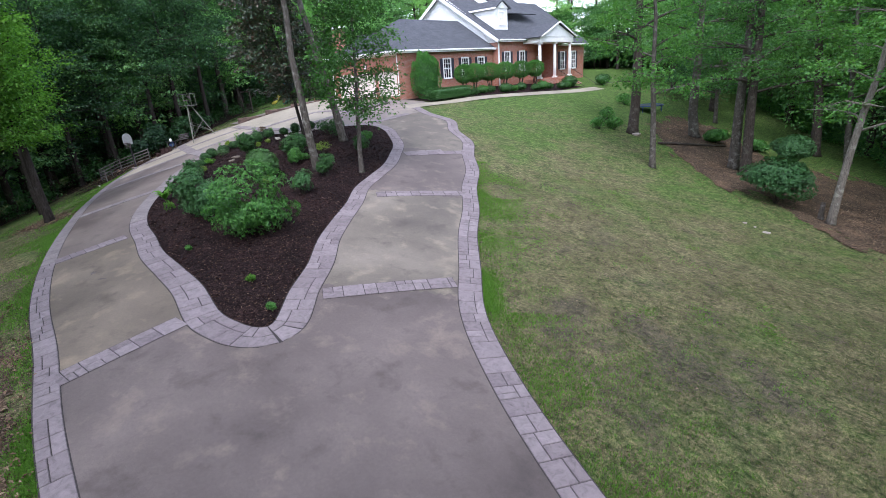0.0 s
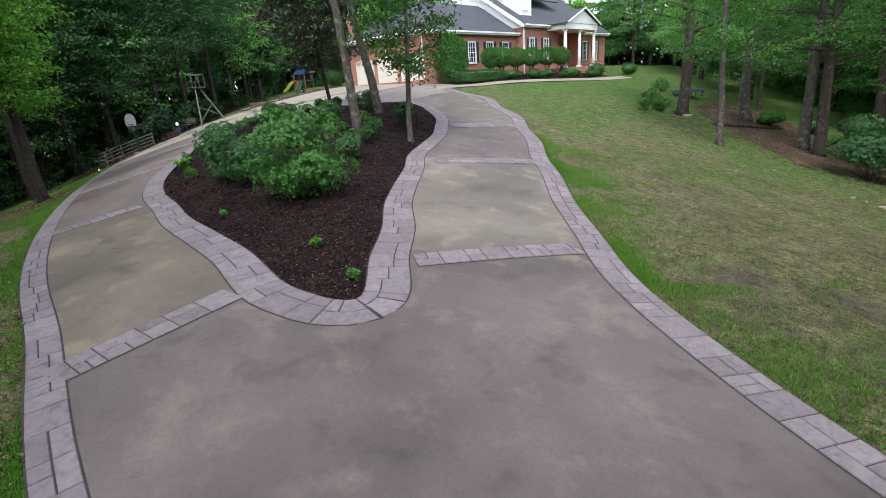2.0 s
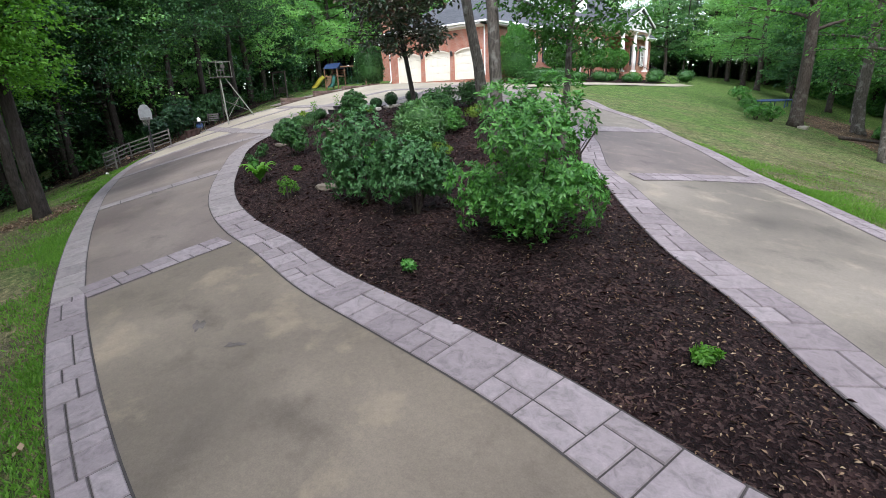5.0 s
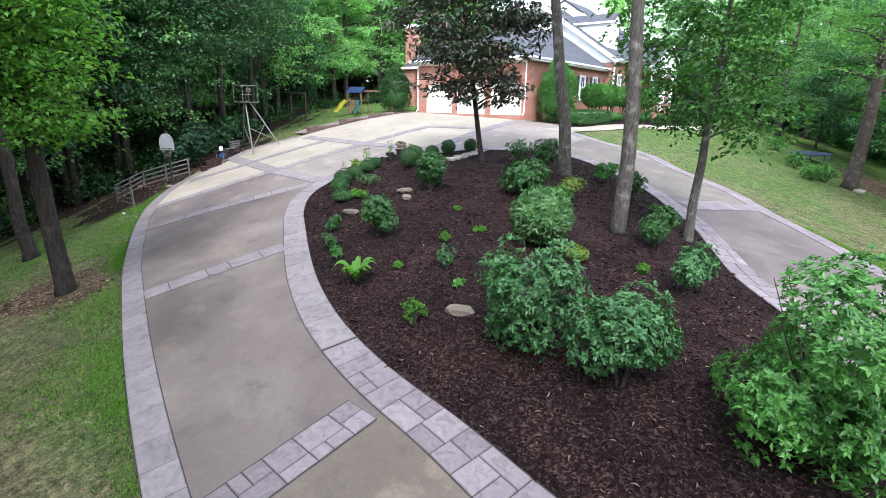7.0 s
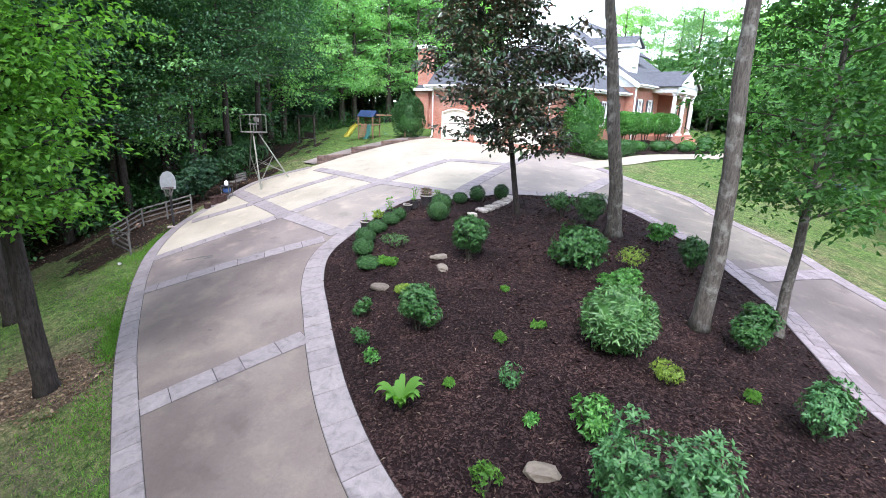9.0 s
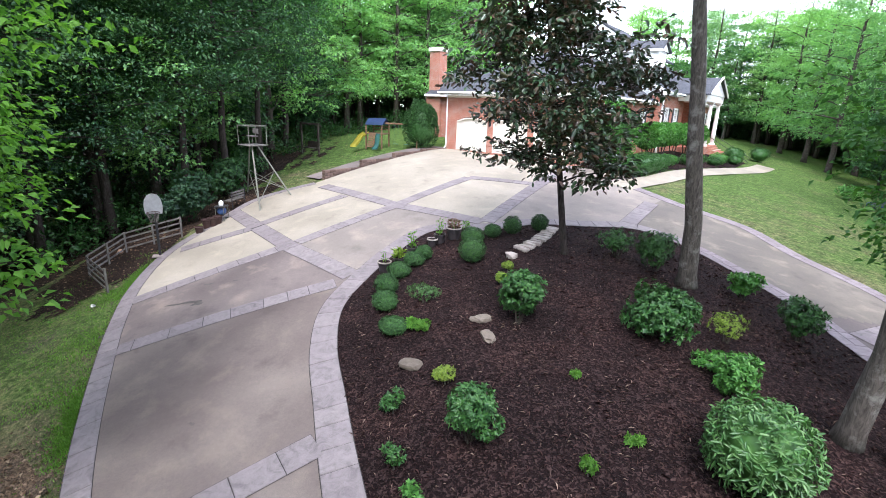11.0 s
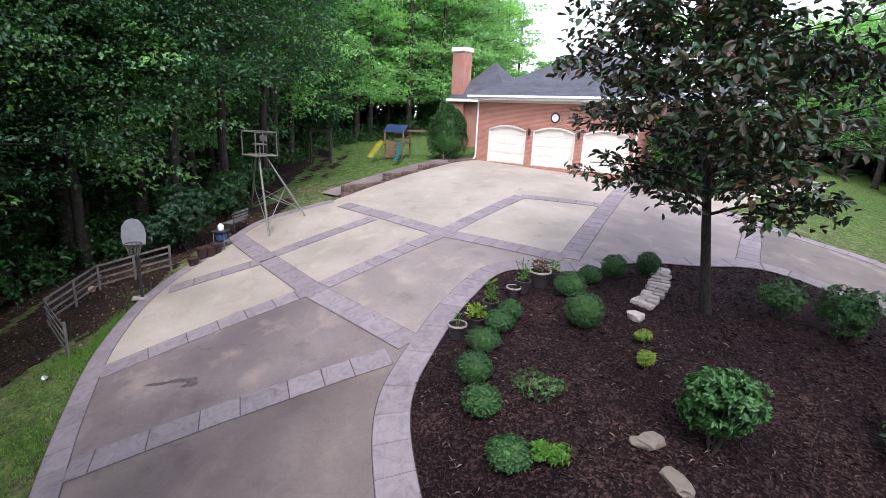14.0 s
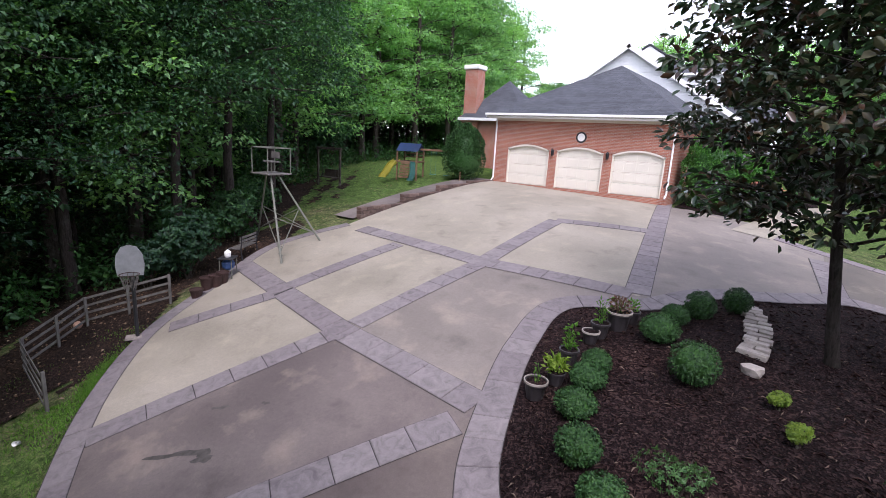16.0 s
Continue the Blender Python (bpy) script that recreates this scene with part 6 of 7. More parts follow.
litter("leaf_litter", 1.0, 1.2, 10.0, 2.6, 5, "brown leaf litter under the shade trees by the lane", 5200, -0.08)
litter("leaf_litter", -7.5, 3.4, 7.5, 1.9, 8, "brown leaf litter along the lane's verge", 2600, -0.16)
litter("leaf_litter", -28.3, 9.6, 1.6, 1.2, 6, "brown leaf litter round the trunks on the verge", 700, 0.0)

rl = np.random.default_rng(55)
m = 5200
lx, ly = rl.uniform(-8, 14, m), rl.uniform(8, 46, m)
ok = ~inside(drive_outline, lx, ly) & (lx > np.interp(ly, RIGHT_EDGE.p[:, 1], RIGHT_EDGE.p[:, 0]) + 0.3)
lx, ly = lx[ok], ly[ok]
lx, ly = np.r_[lx, rl.uniform(-33, -20, 900), rl.normal(1.8, 1.3, 900), rl.normal(4.9, 1.8, 400)], np.r_[ly, rl.uniform(5, 10, 900), rl.normal(16.8, 1.5, 900), rl.normal(29.3, 2.5, 400)]
m = len(lx)
a = rl.uniform(0, 6.28, m)
p = np.stack([lx, ly, swell(lx, ly) + rl.uniform(0.01, 0.04, m)], 1)
lawn_leaves = leaves_mesh("lawn_leaves", p, np.stack([np.cos(a), np.sin(a), rl.normal(0, 0.3, m)], 1), np.array([0, 0, 1.0]) + rl.normal(0, 0.3, (m, 3)), 0.022 + 0.045 * rl.uniform(0, 1, m) ** 2, FALLEN, None, "", 0.55)
tagged(lawn_leaves, "scattered dry leaves on the lawn", "fallen leaves", kind="stuff")

# leaves blown onto the tip of the island
rt = np.random.default_rng(66)
m = 11000
ix, iy = rt.uniform(-15, -4.8, m), rt.uniform(9.8, 18, m)
ok = inside(island_outline, ix, iy) & (rt.uniform(0, 1, m) < np.clip((ix + 14) / 9, 0.08, 1))
ix, iy = ix[ok], iy[ok]
m = len(ix)
a = rt.uniform(0, 6.28, m)
p = np.stack([ix, iy, mound(ix, iy) + rt.uniform(0.02, 0.05, m)], 1)
tip_leaves = leaves_mesh("island_leaves", p, np.stack([np.cos(a), np.sin(a), rt.normal(0, 0.3, m)], 1), np.array([0, 0, 1.0]) + rt.normal(0, 0.35, (m, 3)), 0.02 + 0.05 * rt.uniform(0, 1, m) ** 2, FALLEN, None, "", 0.45)
tagged(tip_leaves, "dry leaves and twigs blown over the mulch", "fallen leaves", kind="stuff")

# ---- left bank: fence, hoop, lookout stand, bench, pots ----
def fence_panel(p, q, last=False):
    a, b = Vector((*p, gzf(*p))), Vector((*q, gzf(*q)))
    root = thing("fence", tuple(a), "weathered grey wooden rail fence panel", "fence", "rail fence")
    d = b - a
    for t in (0.0, 1.0) if last else (0.0,):
        c = d * t
        part("post", box((c.x - 0.035, c.y - 0.035, c.z - 0.2), (c.x + 0.035, c.y + 0.035, c.z + 0.96), 0.008), WOOD_GREY, root)
    n = Vector((-d.y, d.x, 0)).normalized() * 0.06
    for k in range(4):
        z = 0.16 + k * 0.235
        bm = bmesh.new()
        vs = [bm.verts.new(Vector((0, 0, z)) + e + n * w + Vector((0, 0, h))) for e in (Vector(), d) for w, h in ((0.7, 0), (1.0, 0), (1.0, 0.072), (0.7, 0.072))]
        for f in ((3, 2, 1, 0), (4, 5, 6, 7), (0, 1, 5, 4), (1, 2, 6, 5), (2, 3, 7, 6), (3, 0, 4, 7)):
            bm.faces.new([vs[i] for i in f])
        part("rail", bm, WOOD_GREY, root)


fence_panel((-36.97, 14.99), (-40.17, 15.39))
fence_panel((-40.17, 15.39), (-40.82, 16.34))
fence_panel((-40.82, 16.34), (-41.47, 17.28))
fence_panel((-41.47, 17.28), (-40.73, 18.20))
fence_panel((-40.73, 18.20), (-39.98, 19.13), True)

hx, hy = -38.50, 17.52
hoop = thing("basketball_hoop", (hx, hy, gzf(hx, hy)), "portable basketball hoop with a grey fan backboard", "basketball hoop", turn=62)
part("base", box((-0.3, -0.18, 0), (0.3, 0.18, 0.07), 0.03), STEPSTONE, hoop, "pale base slab")
part("pole", tube([(0, 0, 0.05), (0, 0, 1.9), (0, -0.25, 2.3)], 0.05, 10), BLACK, hoop)
bm = bmesh.new()
fan = [(-0.5, 0.0), (0.5, 0.0), (0.56, 0.3), (0.5, 0.58), (0.3, 0.78), (0, 0.84), (-0.3, 0.78), (-0.5, 0.58), (-0.56, 0.3)]
lo, hi = [bm.verts.new((x * 0.6, -0.30, 1.9 + z)) for x, z in fan], [bm.verts.new((x * 0.6, -0.26, 1.9 + z)) for x, z in fan]
bm.faces.new(lo)
bm.faces.new(hi[::-1])
for k in range(len(fan)):
    bm.faces.new((lo[k], hi[k], hi[(k + 1) % len(fan)], lo[(k + 1) % len(fan)]))
part("backboard", bm, mat_plain("grey_backboard", (0.22, 0.225, 0.23), 0.4, 0.15), hoop, "grey fan-shaped backboard")
ring = [(0.23 * math.cos(k * 0.3142), -0.55 + 0.23 * math.sin(k * 0.3142), 2.0) for k in range(21)]
part("rim", tube(ring, 0.012, 6), TERRA, hoop)
bm = bmesh.new()
for k in range(10):
    a, b = k * 0.628, k * 0.628 + 0.35
    add_tube(bm, [(0.22 * math.cos(a), -0.55 + 0.22 * math.sin(a), 1.99), (0.13 * math.cos(b), -0.55 + 0.13 * math.sin(b), 1.6)], 0.006, 4)
    add_tube(bm, [(0.22 * math.cos(a), -0.55 + 0.22 * math.sin(a), 1.99), (0.13 * math.cos(a - 0.35), -0.55 + 0.13 * math.sin(a - 0.35), 1.6)], 0.006, 4)
part("net", bm, WOOD_GREY, hoop)
ball_at = (-41.64, 17.08)
bm = bmesh.new()
bmesh.ops.create_icosphere(bm, subdivisions=3, radius=0.12, matrix=Matrix.Translation((0, 0, 0.11)))
ball = part("ball", bm, mat_plain("faded_rubber", (0.45, 0.28, 0.2), 0.7, 0.15), smooth=True)
ball.matrix_basis = pose(*ball_at, gzf(*ball_at) + 0.02)
tagged(ball, "faded orange ball lying behind the fence", "ball")

# three-legged lookout stand of metal tube
sx, sy = -40.43, 23.85
sz = gzf(sx, sy)
stand = thing("lookout_stand", (sx, sy, sz), "tall metal tripod lookout stand with a railed seat", "hunting stand")
legs = [(-38.76, 22.45), (-39.29, 24.64), (-43.24, 24.47)]
H = 2.8
tops = []
for lx, ly in legs:
    z0 = gzf(lx, ly) - sz
    tp = ((lx - sx) * 0.17 - 0.4, (ly - sy) * 0.17 - 0.3, H)
    tops.append(tp)
    part("leg", tube([(lx - sx, ly - sy, z0), tp], 0.04, 8), STEEL, stand)
for i in range(3):
    a, b = legs[i], legs[(i + 1) % 3]
    pa = [Vector((a[0] - sx, a[1] - sy, gzf(*a) - sz)).lerp(Vector(tops[i]), t) for t in (0.12, 0.5)]
    pb = [Vector((b[0] - sx, b[1] - sy, gzf(*b) - sz)).lerp(Vector(tops[(i + 1) % 3]), t) for t in (0.12, 0.5)]
    part("brace", tube([pa[0], pb[1]], 0.018, 6), STEEL, stand)
    part("brace", tube([pb[0], pa[1]], 0.018, 6), STEEL, stand)
for i in range(9):
    t = 0.1 + i * 0.1
    p = Vector((legs[0][0] - sx, legs[0][1] - sy, gzf(*legs[0]) - sz)).lerp(Vector(tops[0]), t)
    q = Vector((legs[2][0] - sx, legs[2][1] - sy, gzf(*legs[2]) - sz)).lerp(Vector(tops[2]), t)
    part("rung", tube([p + Vector((-0.2, 0.05, 0)), p + Vector((0.2, -0.05, 0))], 0.015, 6), STEEL, stand)
OX, OY = -0.4, -0.3
part("platform", box((OX - 0.55, OY - 0.55, H), (OX + 0.55, OY + 0.55, H + 0.05), 0.01), WOOD_GREY, stand, "grey timber platform")
for x in (OX - 0.5, OX + 0.5):
    for y in (OY - 0.5, OY + 0.5):
        part("rail_post", tube([(x, y, H + 0.05), (x, y, H + 1.0)], 0.022, 6), STEEL, stand)
ring4 = [(OX - 0.5, OY - 0.5), (OX + 0.5, OY - 0.5), (OX + 0.5, OY + 0.5), (OX - 0.5, OY + 0.5)]
for a, b in zip(ring4, ring4[1:] + ring4[:1]):
    part("rail", tube([(*a, H + 1.0), (*b, H + 1.0)], 0.022, 6), STEEL, stand)
part("seat", box((OX - 0.25, OY - 0.2, H + 0.45), (OX + 0.25, OY + 0.2, H + 0.5), 0.01), WOOD_GREY, stand)
part("seat_post", tube([(OX, OY, H + 0.05), (OX, OY, H + 0.45)], 0.03, 6), STEEL, stand)
part("backrest", box((OX - 0.25, OY + 0.18, H + 0.6), (OX + 0.25, OY + 0.22, H + 0.85), 0.01), WOOD_GREY, stand)

# bench, pots and a small grill by the bushes
bench = thing("bench", (-41.26, 22.50, gzf(-41.26, 22.50)), "slatted garden bench with dark iron ends", "bench", turn=-60)
for k in range(4):
    part("seat_slat", box((-0.65, -0.22 + k * 0.11, 0.42), (0.65, -0.13 + k * 0.11, 0.45), 0.006), WOOD_GREY, bench)
for k in range(3):
    part("back_slat", box((-0.65, 0.24, 0.55 + k * 0.13), (0.65, 0.27, 0.64 + k * 0.13), 0.006), WOOD_GREY, bench)
for x in (-0.6, 0.6):
    part("end_frame", add_tube(add_tube(bmesh.new(), [(x, -0.25, 0), (x, -0.22, 0.45), (x, 0.25, 0.42), (x, 0.3, 0)], 0.025, 6), [(x, 0.25, 0.42), (x, 0.3, 0.95)], 0.025, 6), BLACK, bench)
for i, (x, y, r, h) in enumerate([(-39.49, 20.41, 0.22, 0.42), (-39.58, 20.14, 0.22, 0.45), (-39.34, 19.65, 0.2, 0.3), (-39.51, 20.66, 0.2, 0.4)]):
    root = thing("clay_pot", (x, y, gzf(x, y)), "dark red clay pot beside the bushes", "plant pot", "clay pots")
    part("pot", add_lathe(bmesh.new(), [(r * 0.7, 0), (r, h), (r * 1.08, h), (r * 1.08, h * 0.9)], 18), TERRA, root)
grill = thing("cart", (-39.78, 21.02, gzf(-39.78, 21.02)), "small metal cart with a blue bundle and white jug", "cart", turn=-50)
for x in (-0.25, 0.25):
    for y in (-0.2, 0.2):
        part("leg", tube([(x, y, 0), (x, y, 0.75)], 0.015, 6), STEEL, grill)
part("tray", box((-0.3, -0.25, 0.7), (0.3, 0.25, 0.74), 0.008), BLACK, grill)
part("bundle", add_lathe(bmesh.new(), [(0.1, 0.3), (0.2, 0.38), (0.22, 0.55), (0.1, 0.69)], 10), BLUE, grill, "blue cloth bundle")
part("jug", add_lathe(bmesh.new(), [(0.09, 0.74), (0.11, 0.8), (0.11, 0.92), (0.03, 1.0)], 12), WHITE, grill, "white jug")
can = thing("trash_can", (-47.24, 15.74, gzf(-47.24, 15.74)), "dark plastic bin standing under the trees", "bin")
part("bin", add_lathe(bmesh.new(), [(0.24, 0), (0.3, 0.85), (0.32, 0.87)], 16), POT_DARK, can)
part("lid", add_lathe(bmesh.new(), [(0.33, 0.87), (0.33, 0.92), (0.1, 1.0)], 16), POT_DARK, can)
for i, (at, r, h) in enumerate([((-41.5, 20.5), 1.35, 2.7), ((-42.2, 19.4), 1.3, 2.3), ((-43.7, 23.6), 1.4, 2.6), ((-46.9, 26.8), 1.3, 2.2)]):
    shrub(at, 240 + i, r, h, LEAF_SHADED, 3600, 0.17, "big dark green bush at the drive's edge", base=gzf(*at))

# stepped low wall along the drive, with back fill
WALL_X = -40.0
root = thing("retaining_wall", (WALL_X, 27.4, 0), "low stepped retaining wall of brown blocks", "retaining wall")
rr = np.random.default_rng(3)
for seg in range(4):
    y0, y1 = seg * 2.9, (seg + 1) * 2.9 + 0.15
    top = gzf(WALL_X, 27.4 + y1 - 0.4) + 0.07
    zlow = gzf(WALL_X, 27.4 + y0) - 0.1
    course = 0
    z = top
    while z > zlow:
        y = y0 + (course % 2) * -0.0
        while y < y1 - 0.05:
            L = min(0.4 if (course % 2 == 0 or y > y0) else 0.2, y1 - y)
            part("block", box((-0.14 + rr.uniform(-0.008, 0.008), y + 0.006, z - 0.155), (0.14 + rr.uniform(-0.012, 0.012), y + L - 0.006, z - 0.005), 0.012), BLOCK, root)
            y += L
        z -= 0.16
        course += 1
side_bed = sheet("side_bed", np.arange(-43.4, -39.9, 0.25), np.arange(27.2, 39.4, 0.25), lambda x, y: (x < -40.05) & (x > -41.3 - (y - 27.4) * 0.0), lambda x, y: gz(-40.0, y) + 0.06, CONC_LANE)
tagged(side_bed, "tan concrete path behind the low wall", "path", kind="structure")

# climbing frame on the back lawn
px_, py_ = -44.4, 36.1
play = thing("playset", (px_, py_, gzf(px_, py_)), "timber climbing frame with slides, swings and a blue roof", "playset", turn=20)
play.matrix_basis = play.matrix_basis @ Matrix.Scale(0.8, 4)
for x in (-0.8, 0.8):
    for y in (-0.8, 0.8):
        part("post", box((x - 0.06, y - 0.06, -0.1), (x + 0.06, y + 0.06, 2.2), 0.01), CEDAR, play)
part("deck", box((-0.9, -0.9, 1.3), (0.9, 0.9, 1.4), 0.01), CEDAR, play)
for z in (1.65, 1.9):
    part("guard_rail", box((-0.9, 0.82, z), (0.9, 0.88, z + 0.1), 0.006), CEDAR, play)
bm = bmesh.new()
for sgn in (-1, 1):
    vs = [bm.verts.new(p) for p in ((-0.9, sgn * 0.9, 2.15), (0.9, sgn * 0.9, 2.15), (0.9, 0, 2.75), (-0.9, 0, 2.75))]
    bm.faces.new(vs if sgn < 0 else vs[::-1])
bmesh.ops.solidify(bm, geom=bm.faces[:], thickness=0.03)
part("canopy", bm, BLUE, play, "blue fabric roof")


def slide(name, pts, width, mat):
    bm = bmesh.new()
    rows = []
    for p in pts:
        p = Vector(p)
        rows.append([bm.verts.new(p + Vector((w, 0, h))) for w, h in ((-width, 0.16), (-width, 0), (width, 0), (width, 0.16))])
    for a, b in zip(rows, rows[1:]):
        for k in range(3):
            bm.faces.new((a[k], a[k + 1], b[k + 1], b[k]))
    bmesh.ops.solidify(bm, geom=bm.faces[:], thickness=0.02)
    part(name, bm, mat, play)


slide("slide", [(0.5, -0.9, 1.4), (0.7, -1.5, 1.05), (1.0, -2.2, 0.5), (1.1, -2.8, 0.15), (1.1, -3.1, 0.12)], 0.22, TEAL)
slide("slide", [(-0.9, -0.6, 1.4), (-1.2, -1.2, 1.0), (-1.35, -1.8, 0.4), (-1.4, -2.3, 0.15)], 0.28, YELLOW)
for k in range(6):
    part("climbing_board", box((-0.45, -0.95 - (5 - k) * 0.09, 0.15 + k * 0.2), (0.35, -0.9 - (5 - k) * 0.09, 0.31 + k * 0.2), 0.006), CEDAR, play)
part("swing_beam", box((0.8, -0.06, 2.25), (4.2, 0.06, 2.4), 0.01), CEDAR, play)
for y in (-0.9, 0.9):
    part("swing_leg", tube([(4.1, 0, 2.3), (4.3, y, 0)], 0.06, 6), CEDAR, play)
for x in (1.9, 3.0):
    part("swing", add_box(add_tube(add_tube(bmesh.new(), [(x - 0.2, 0, 2.25), (x - 0.2, 0, 0.5)], 0.01, 4), [(x + 0.2, 0, 2.25), (x + 0.2, 0, 0.5)], 0.01, 4), (x - 0.24, -0.09, 0.46), (x + 0.24, 0.09, 0.5)), TEAL, play)
# dark bark colour on this timber stands in for deep tree shade
swing_seat = thing("swing_bench", (-48.0, 32.6, gzf(-48.0, 32.6)), "wooden swing seat hung between two posts", "swing")
for x in (-1.0, 1.0):
    part("post", box((x - 0.06, -0.06, -0.1), (x + 0.06, 0.06, 2.2), 0.01), BARK_DARK, swing_seat)
part("beam", box((-1.1, -0.06, 2.2), (1.1, 0.06, 2.34), 0.01), BARK_DARK, swing_seat)
part("seat", add_box(box((-0.6, -0.25, 0.5), (0.6, 0.25, 0.56), 0.01), (-0.6, 0.22, 0.56), (0.6, 0.27, 1.0)), BARK_DARK, swing_seat)
for x in (-0.58, 0.58):
    part("chain", tube([(x, 0, 0.56), (x, 0, 2.2)], 0.012, 4), BLACK, swing_seat)

# ---- stains, stump, log and other small things ----
def stain(at, length, width, turn, seed, label, mat):
    """A thin dried spill on the concrete, ragged at its edge."""
    rng = np.random.default_rng(seed)
    n = 28
    ca, sa = math.cos(turn), math.sin(turn)
    ph = rng.uniform(0, 6.28, 4)
    v = [(*at, gzf(*at) + 0.0255)]
    for k in range(n):
        a = k * 2 * math.pi / n
        r = 1 + 0.3 * math.sin(2 * a + ph[0]) + 0.22 * math.sin(3 * a + ph[1]) + 0.16 * math.sin(5 * a + ph[2]) + 0.1 * math.sin(9 * a + ph[3])
        u, w = math.cos(a) * length * 0.5 * r, math.sin(a) * width * 0.5 * r
        x, y = at[0] + ca * u - sa * w, at[1] + sa * u + ca * w
        v.append((x, y, gzf(x, y) + 0.0255))
    ob = mesh_ob("oil_stain", v, [(0, 1 + k, 1 + (k + 1) % n) for k in range(n)], mat)
    return tagged(ob, label, "stain", kind="stuff")


OIL = mat_plain("oil_stain", (0.075, 0.066, 0.058), 0.6, 0.5, 5.0)
DAMP = mat_plain("old_stain", (0.088, 0.074, 0.066), 0.75, 0.4, 4.0)
for i, (at, ln, w, tn) in enumerate([((-32.35, 15.66), 0.95, 0.16, 0.6), ((-31.85, 15.83), 0.4, 0.25, 0.5), ((-32.89, 16.76), 0.3, 0.12, 0.6), ((-32.11, 17.26), 0.16, 0.1, 0.2), ((-32.88, 13.56), 0.5, 0.16, 0.3)]):
    stain(at, ln, w, tn, 400 + i, "dark oil stain on the concrete court", OIL)
for i, (at, ln, w, tn) in enumerate([((-13.51, 8.44), 0.34, 0.13, 2.6), ((-12.60, 8.46), 0.2, 0.12, 0.6), ((-26.25, 12.93), 0.18, 0.06, 0.3)]):
    stain(at, ln, w, tn, 420 + i, "small brown stain on the concrete lane", DAMP)

cup = thing("paper_cup", (-36.1, 14.25, gzf(-36.1, 14.25)), "crumpled white paper cup lying in the grass", "cup", turn=40)
bm = bmesh.new()
add_lathe(bm, [(0.036, 0.0), (0.052, 0.13), (0.055, 0.135), (0.047, 0.125), (0.034, 0.01)], 14, cap=False)
bmesh.ops.rotate(bm, verts=bm.verts, cent=(0, 0, 0), matrix=Matrix.Rotation(1.2, 3, "X"))
bmesh.ops.translate(bm, verts=bm.verts, vec=(0, 0.05, 0.05))
part("cup_wall", bm, WHITE, cup, smooth=True)

stump = thing("tree_stump", (3.70, 38.44, gzf(3.70, 38.44)), "pale weathered cut stump beside a leaning tree", "stump", turn=20)
part("stump_wood", add_lathe(bmesh.new(), [(0.2, -0.1), (0.15, 0.1), (0.125, 0.5), (0.12, 0.88), (0.1, 0.93)], 14), BARK_GREY, stump, smooth=True)
for i, (at, sz) in enumerate([((2.1, 32.8), (0.34, 0.2, 0.09)), ((1.0, 33.4), (0.2, 0.16, 0.08)), ((1.5, 33.2), (0.14, 0.1, 0.07))]):
    stone("pale_stone", at, sz, 80 + i, STEPSTONE, "pale flat stone at the lawn's edge", "rock", 40 * i, base=gzf(*at) - 0.02)
lp = [(-7.8 + 3.5 * t, 45.5 + 5.7 * t + 0.12 * math.sin(t * 5)) for t in (0, 0.25, 0.5, 0.75, 1.0)]
log = thing("fallen_log", (*lp[0], gzf(*lp[0])), "thin fallen log edging the leaf litter", "log")
part("log_wood", tube([(x - lp[0][0], y - lp[0][1], gzf(x, y) - gzf(*lp[0]) + 0.1) for x, y in lp], [0.11, 0.1, 0.1, 0.085, 0.06], 10), BARK_DARK, log, smooth=True)

# round trampoline in the trees beyond the lawn
tx, ty = -12.9, 56.6
tramp = thing("trampoline", (tx, ty, gzf(tx, ty)), "round trampoline with a blue steel frame", "trampoline")
tramp.matrix_basis = tramp.matrix_basis @ Matrix.Scale(0.8, 4)
circle = [(1.7 * math.cos(k * 0.2618), 1.7 * math.sin(k * 0.2618), 0.75) for k in range(25)]
part("frame_ring", tube(circle, 0.07, 6), BLUE, tramp)
bm = bmesh.new()
bmesh.ops.create_circle(bm, cap_ends=True, segments=24, radius=1.5, matrix=Matrix.Translation((0, 0, 0.76)))
part("jumping_mat", bm, BLACK, tramp, "black woven jumping mat")
for k in range(8):
    a = k * math.pi / 4
    part("leg", tube([(1.65 * math.cos(a), 1.65 * math.sin(a), 0.0), (1.7 * math.cos(a), 1.7 * math.sin(a), 0.75)], 0.05, 6), BLUE, tramp)
stone("pale_stone", (-9.8, 46.0), (0.6, 0.4, 0.3), 90, STEPSTONE, "rounded whitish stone at a trunk's foot", "rock", 10, base=gzf(-9.8, 46.0) - 0.02)

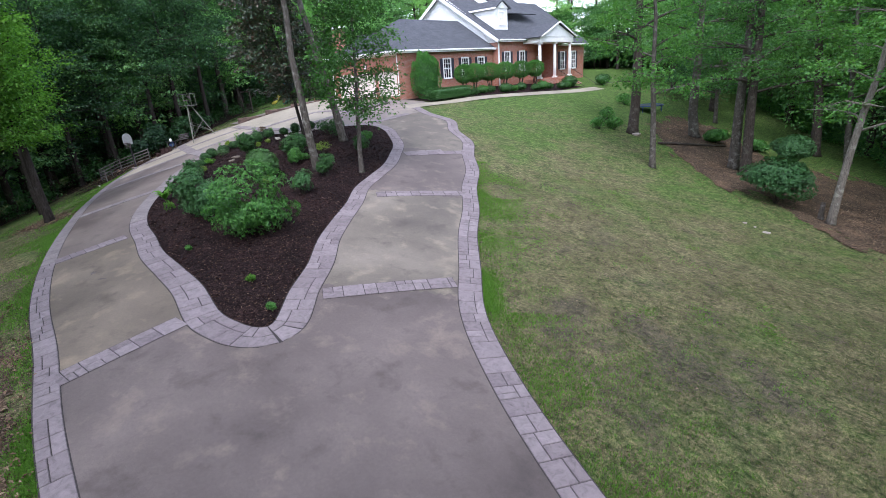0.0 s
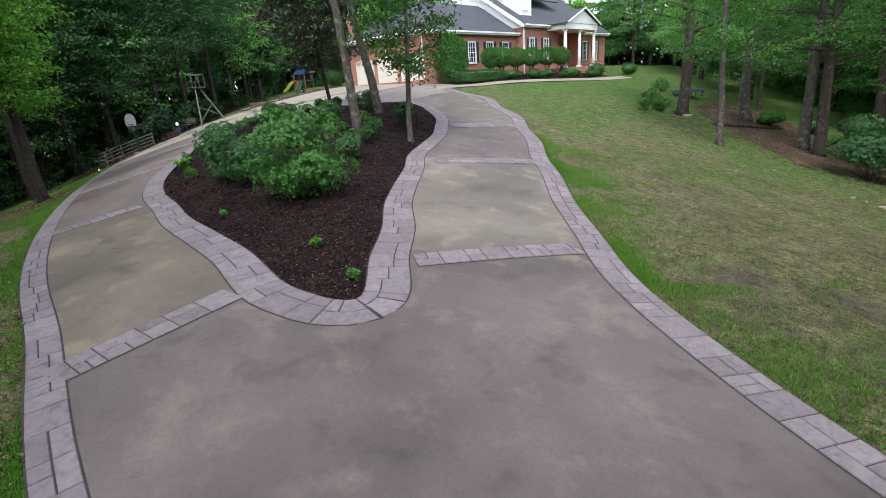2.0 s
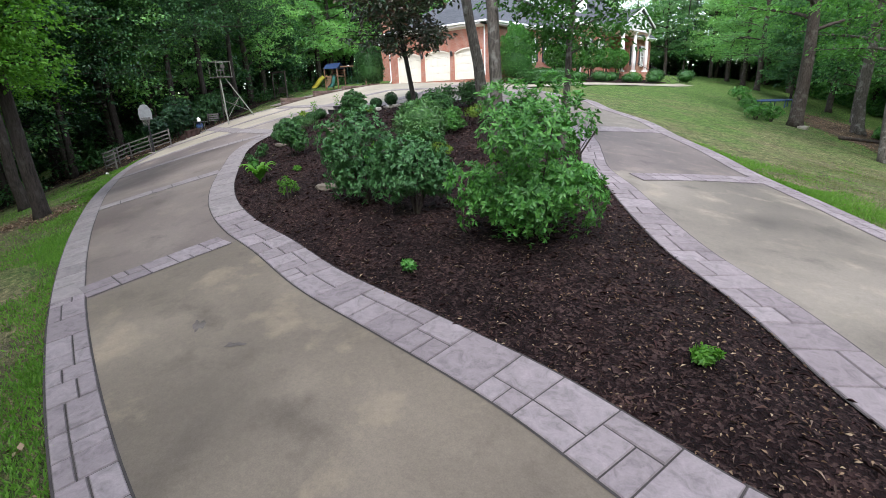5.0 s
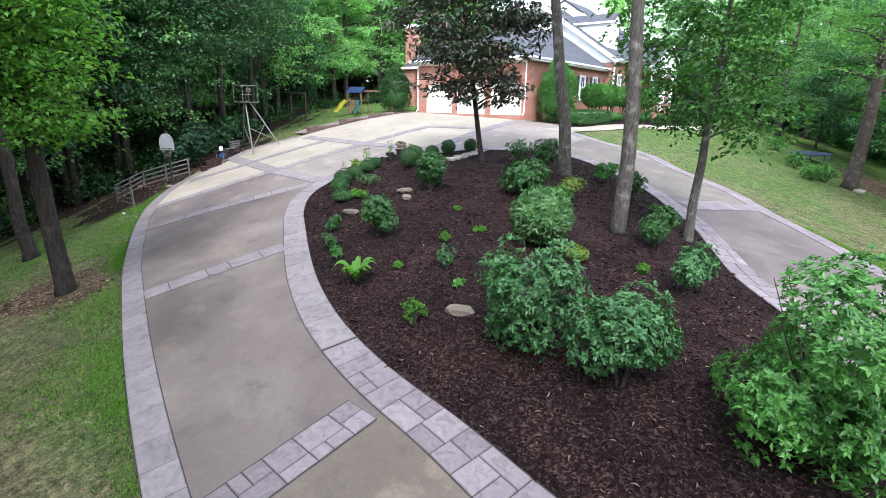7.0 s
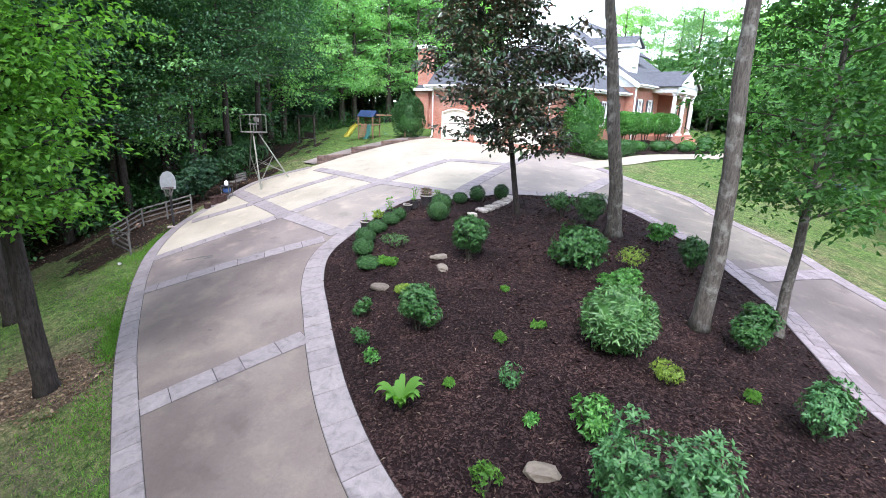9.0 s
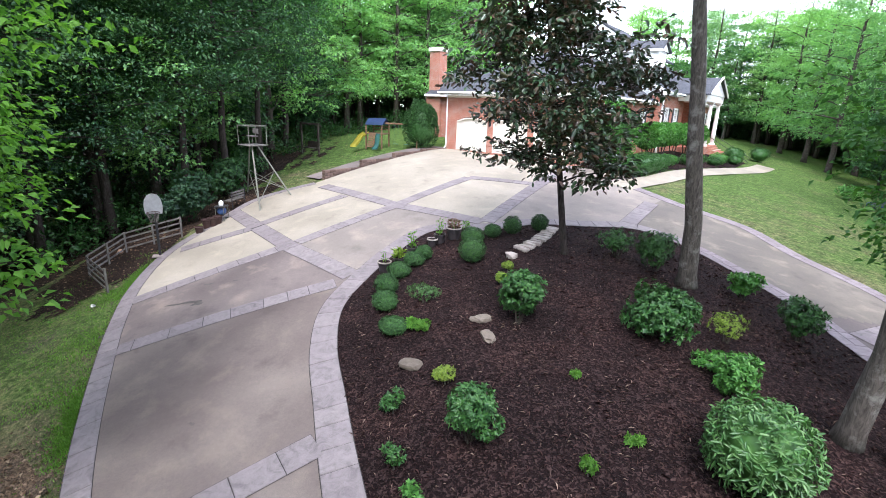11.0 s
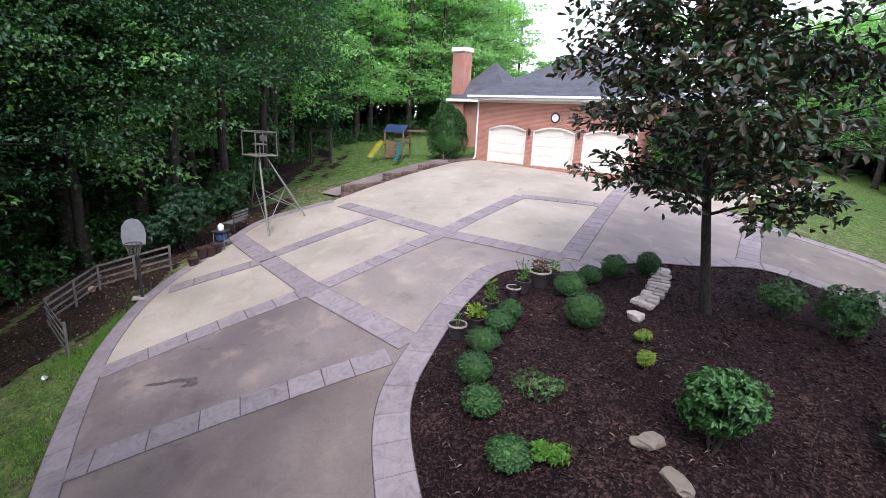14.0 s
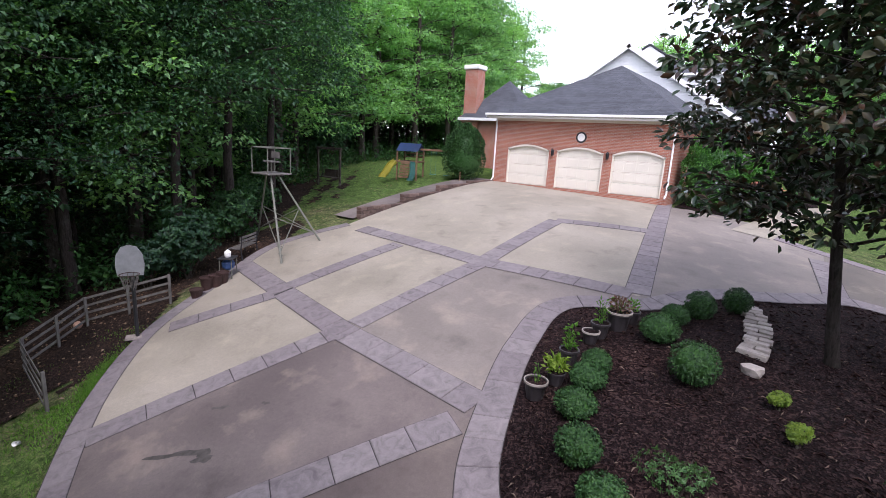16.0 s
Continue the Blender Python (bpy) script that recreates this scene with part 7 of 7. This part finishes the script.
# ---- stamped stones of the drive, last ----
def stamped_strip(name, label, place, s0, s1, width, rng, lift=0.0, calm=False):
    """An ashlar course of stamped stones along a strip; place(s, w) gives the plan."""
    root = tagged(new(name), label, "paving border", kind="structure")
    n = max(2, int((s1 - s0) / 0.12))
    v, f = [], []
    for i in range(n + 1):
        s = s0 + (s1 - s0) * i / n
        for w in ((-0.009, width + 0.009) if calm else (-0.016, width + 0.016)):
            p = place(s, w)
            v.append((*p, gzf(*p) + 0.026 + lift))
    for i in range(n):
        f.append((2 * i, 2 * i + 1, 2 * i + 3, 2 * i + 2))
    mesh_ob("groove_bed", v, f, GROUT, root)
    rects = []
    s = s0
    while s < s1 - 0.12:
        L = min(rng.uniform(0.5, 1.05) if calm else rng.uniform(0.38, 0.75), s1 - s)
        kind = 0 if calm else rng.integers(5)
        cut = width * rng.choice([0.35, 0.5, 0.62])
        if kind == 0:
            rects.append((s, s + L, 0, width))
        elif kind in (1, 2):
            rects += [(s, s + L, 0, cut), (s, s + L, cut, width)]
        elif kind == 3:
            h = L * rng.uniform(0.4, 0.6)
            rects += [(s, s + h, 0, cut), (s + h, s + L, 0, cut), (s, s + L, cut, width)]
        else:
            h = L * rng.uniform(0.4, 0.6)
            rects += [(s, s + L, 0, cut), (s, s + h, cut, width), (s + h, s + L, cut, width)]
        s += L
    J = 0.003 if calm else 0.005
    for a, b, w0, w1 in rects:
        a, b, w0, w1 = a + J, b - J, w0 + J, w1 - J
        bow = np.hypot(*(place(a, w1) - place(b, w1))) + np.hypot(*(place(a, w1) - place((a + b) / 2, w1)))
        k = min(10, max(1, math.ceil(bow / 0.45)))
        ss = [a + (b - a) * i / k for i in range(k + 1)]
        vs, rise = [], rng.uniform(-0.002, 0.003)
        for inset, z in ((0.0, 0.02), (0.012, 0.04 + rise)):
            for i, q in enumerate(ss):
                q2 = q + (inset if i == 0 else -inset if i == k else 0)
                for w in (w0 + inset, w1 - inset):
                    p = place(q2, w)
                    vs.append((*p, gzf(*p) + z + lift))
        m = 2 * (k + 1)
        fs = [(m + 2 * i, m + 2 * i + 1, m + 2 * i + 3, m + 2 * i + 2) for i in range(k)]
        for i in range(k):
            fs += [(2 * i, m + 2 * i, m + 2 * i + 2, 2 * i + 2), (2 * i + 1, 2 * i + 3, m + 2 * i + 3, m + 2 * i + 1)]
        fs += [(0, 1, m + 1, m), (2 * k, m + 2 * k, m + 2 * k + 1, 2 * k + 1)]
        mesh_ob("stamped_stone", vs, fs, BAND if calm else STAMP, root)
    return root


def straight(p, q):
    p, q = np.array(p, float), np.array(q, float)
    d = (q - p) / np.hypot(*(q - p))
    n = np.array([d[1], -d[0]])
    return (lambda s, w: p + d * s + n * (w - BAND_W / 2)), np.hypot(*(q - p))


rs = np.random.default_rng(11)
half = ISLAND.length / 2
for lo, hi, plain in ((0.0, 13.0, False), (13.0, half, True), (half, ISLAND.length - 24.0, True), (ISLAND.length - 24.0, ISLAND.length, False)):
    stamped_strip("island_border", "purplish grey stamped stone kerb band round the planting island", lambda s, w: ISLAND.place(s, OUT * w * (0.9 + 0.32 * math.exp(-(min(s, ISLAND.length - s) / 9.0) ** 2))), lo, hi, BORDER_W, rs, 0.0, plain)
stamped_strip("drive_border", "purplish grey stamped stone band along the lawn edge", lambda s, w: LEFT_EDGE.place(s, w), 8.0, 31.0, EDGE_W, rs)
stamped_strip("drive_border", "smooth greyish stamped band along the lawn edge", lambda s, w: LEFT_EDGE.place(s, w), 31.0, LEFT_EDGE.length, EDGE_W, rs, 0.0, True)
stamped_strip("drive_border", "purplish grey stamped stone band along the lawn edge", lambda s, w: RIGHT_EDGE.place(s, -w), 6.0, RIGHT_EDGE.length, BORDER_W, rs)
BANDS = [((-7.45, 8.99), (-7.15, 5.89)), ((-5.78, 12.36), (-3.55, 15.78)), ((-11.44, 19.47), (-9.03, 22.84)), ((-15.30, 25.17), (-13.27, 29.00)),
         ((-16.46, 10.39), (-16.64, 7.91)), ((-23.45, 13.91), (-24.54, 10.43)), ((-28.42, 18.52), (-31.51, 13.37)), ((-28.35, 19.12), (-32.73, 19.88)),
         ((-32.73, 19.88), (-36.54, 20.88)), ((-36.54, 20.88), (-40.35, 21.93)), ((-34.73, 15.00), (-32.91, 19.75)), ((-32.74, 20.26), (-32.02, 24.95)),
         ((-32.02, 24.95), (-32.08, 30.78)), ((-38.05, 18.18), (-36.64, 20.65)), ((-36.68, 21.23), (-35.78, 25.32)), ((-38.69, 26.31), (-32.10, 25.08)),
         ((-32.10, 25.08), (-27.40, 25.12)), ((-27.29, 25.20), (-30.01, 40.33)), ((-32.08, 30.78), (-28.58, 31.78)), ((-22.95, 28.61), (-23.33, 33.40)),
         ((-15.47, 25.23), (-14.44, 27.49))]
for number, (p, q) in enumerate(BANDS):
    fn, length = straight(p, q)
    stamped_strip("cross_band", "stamped stone band across the concrete drive", fn, 0.0, length, BAND_W, rs, 0.003, number > 4)
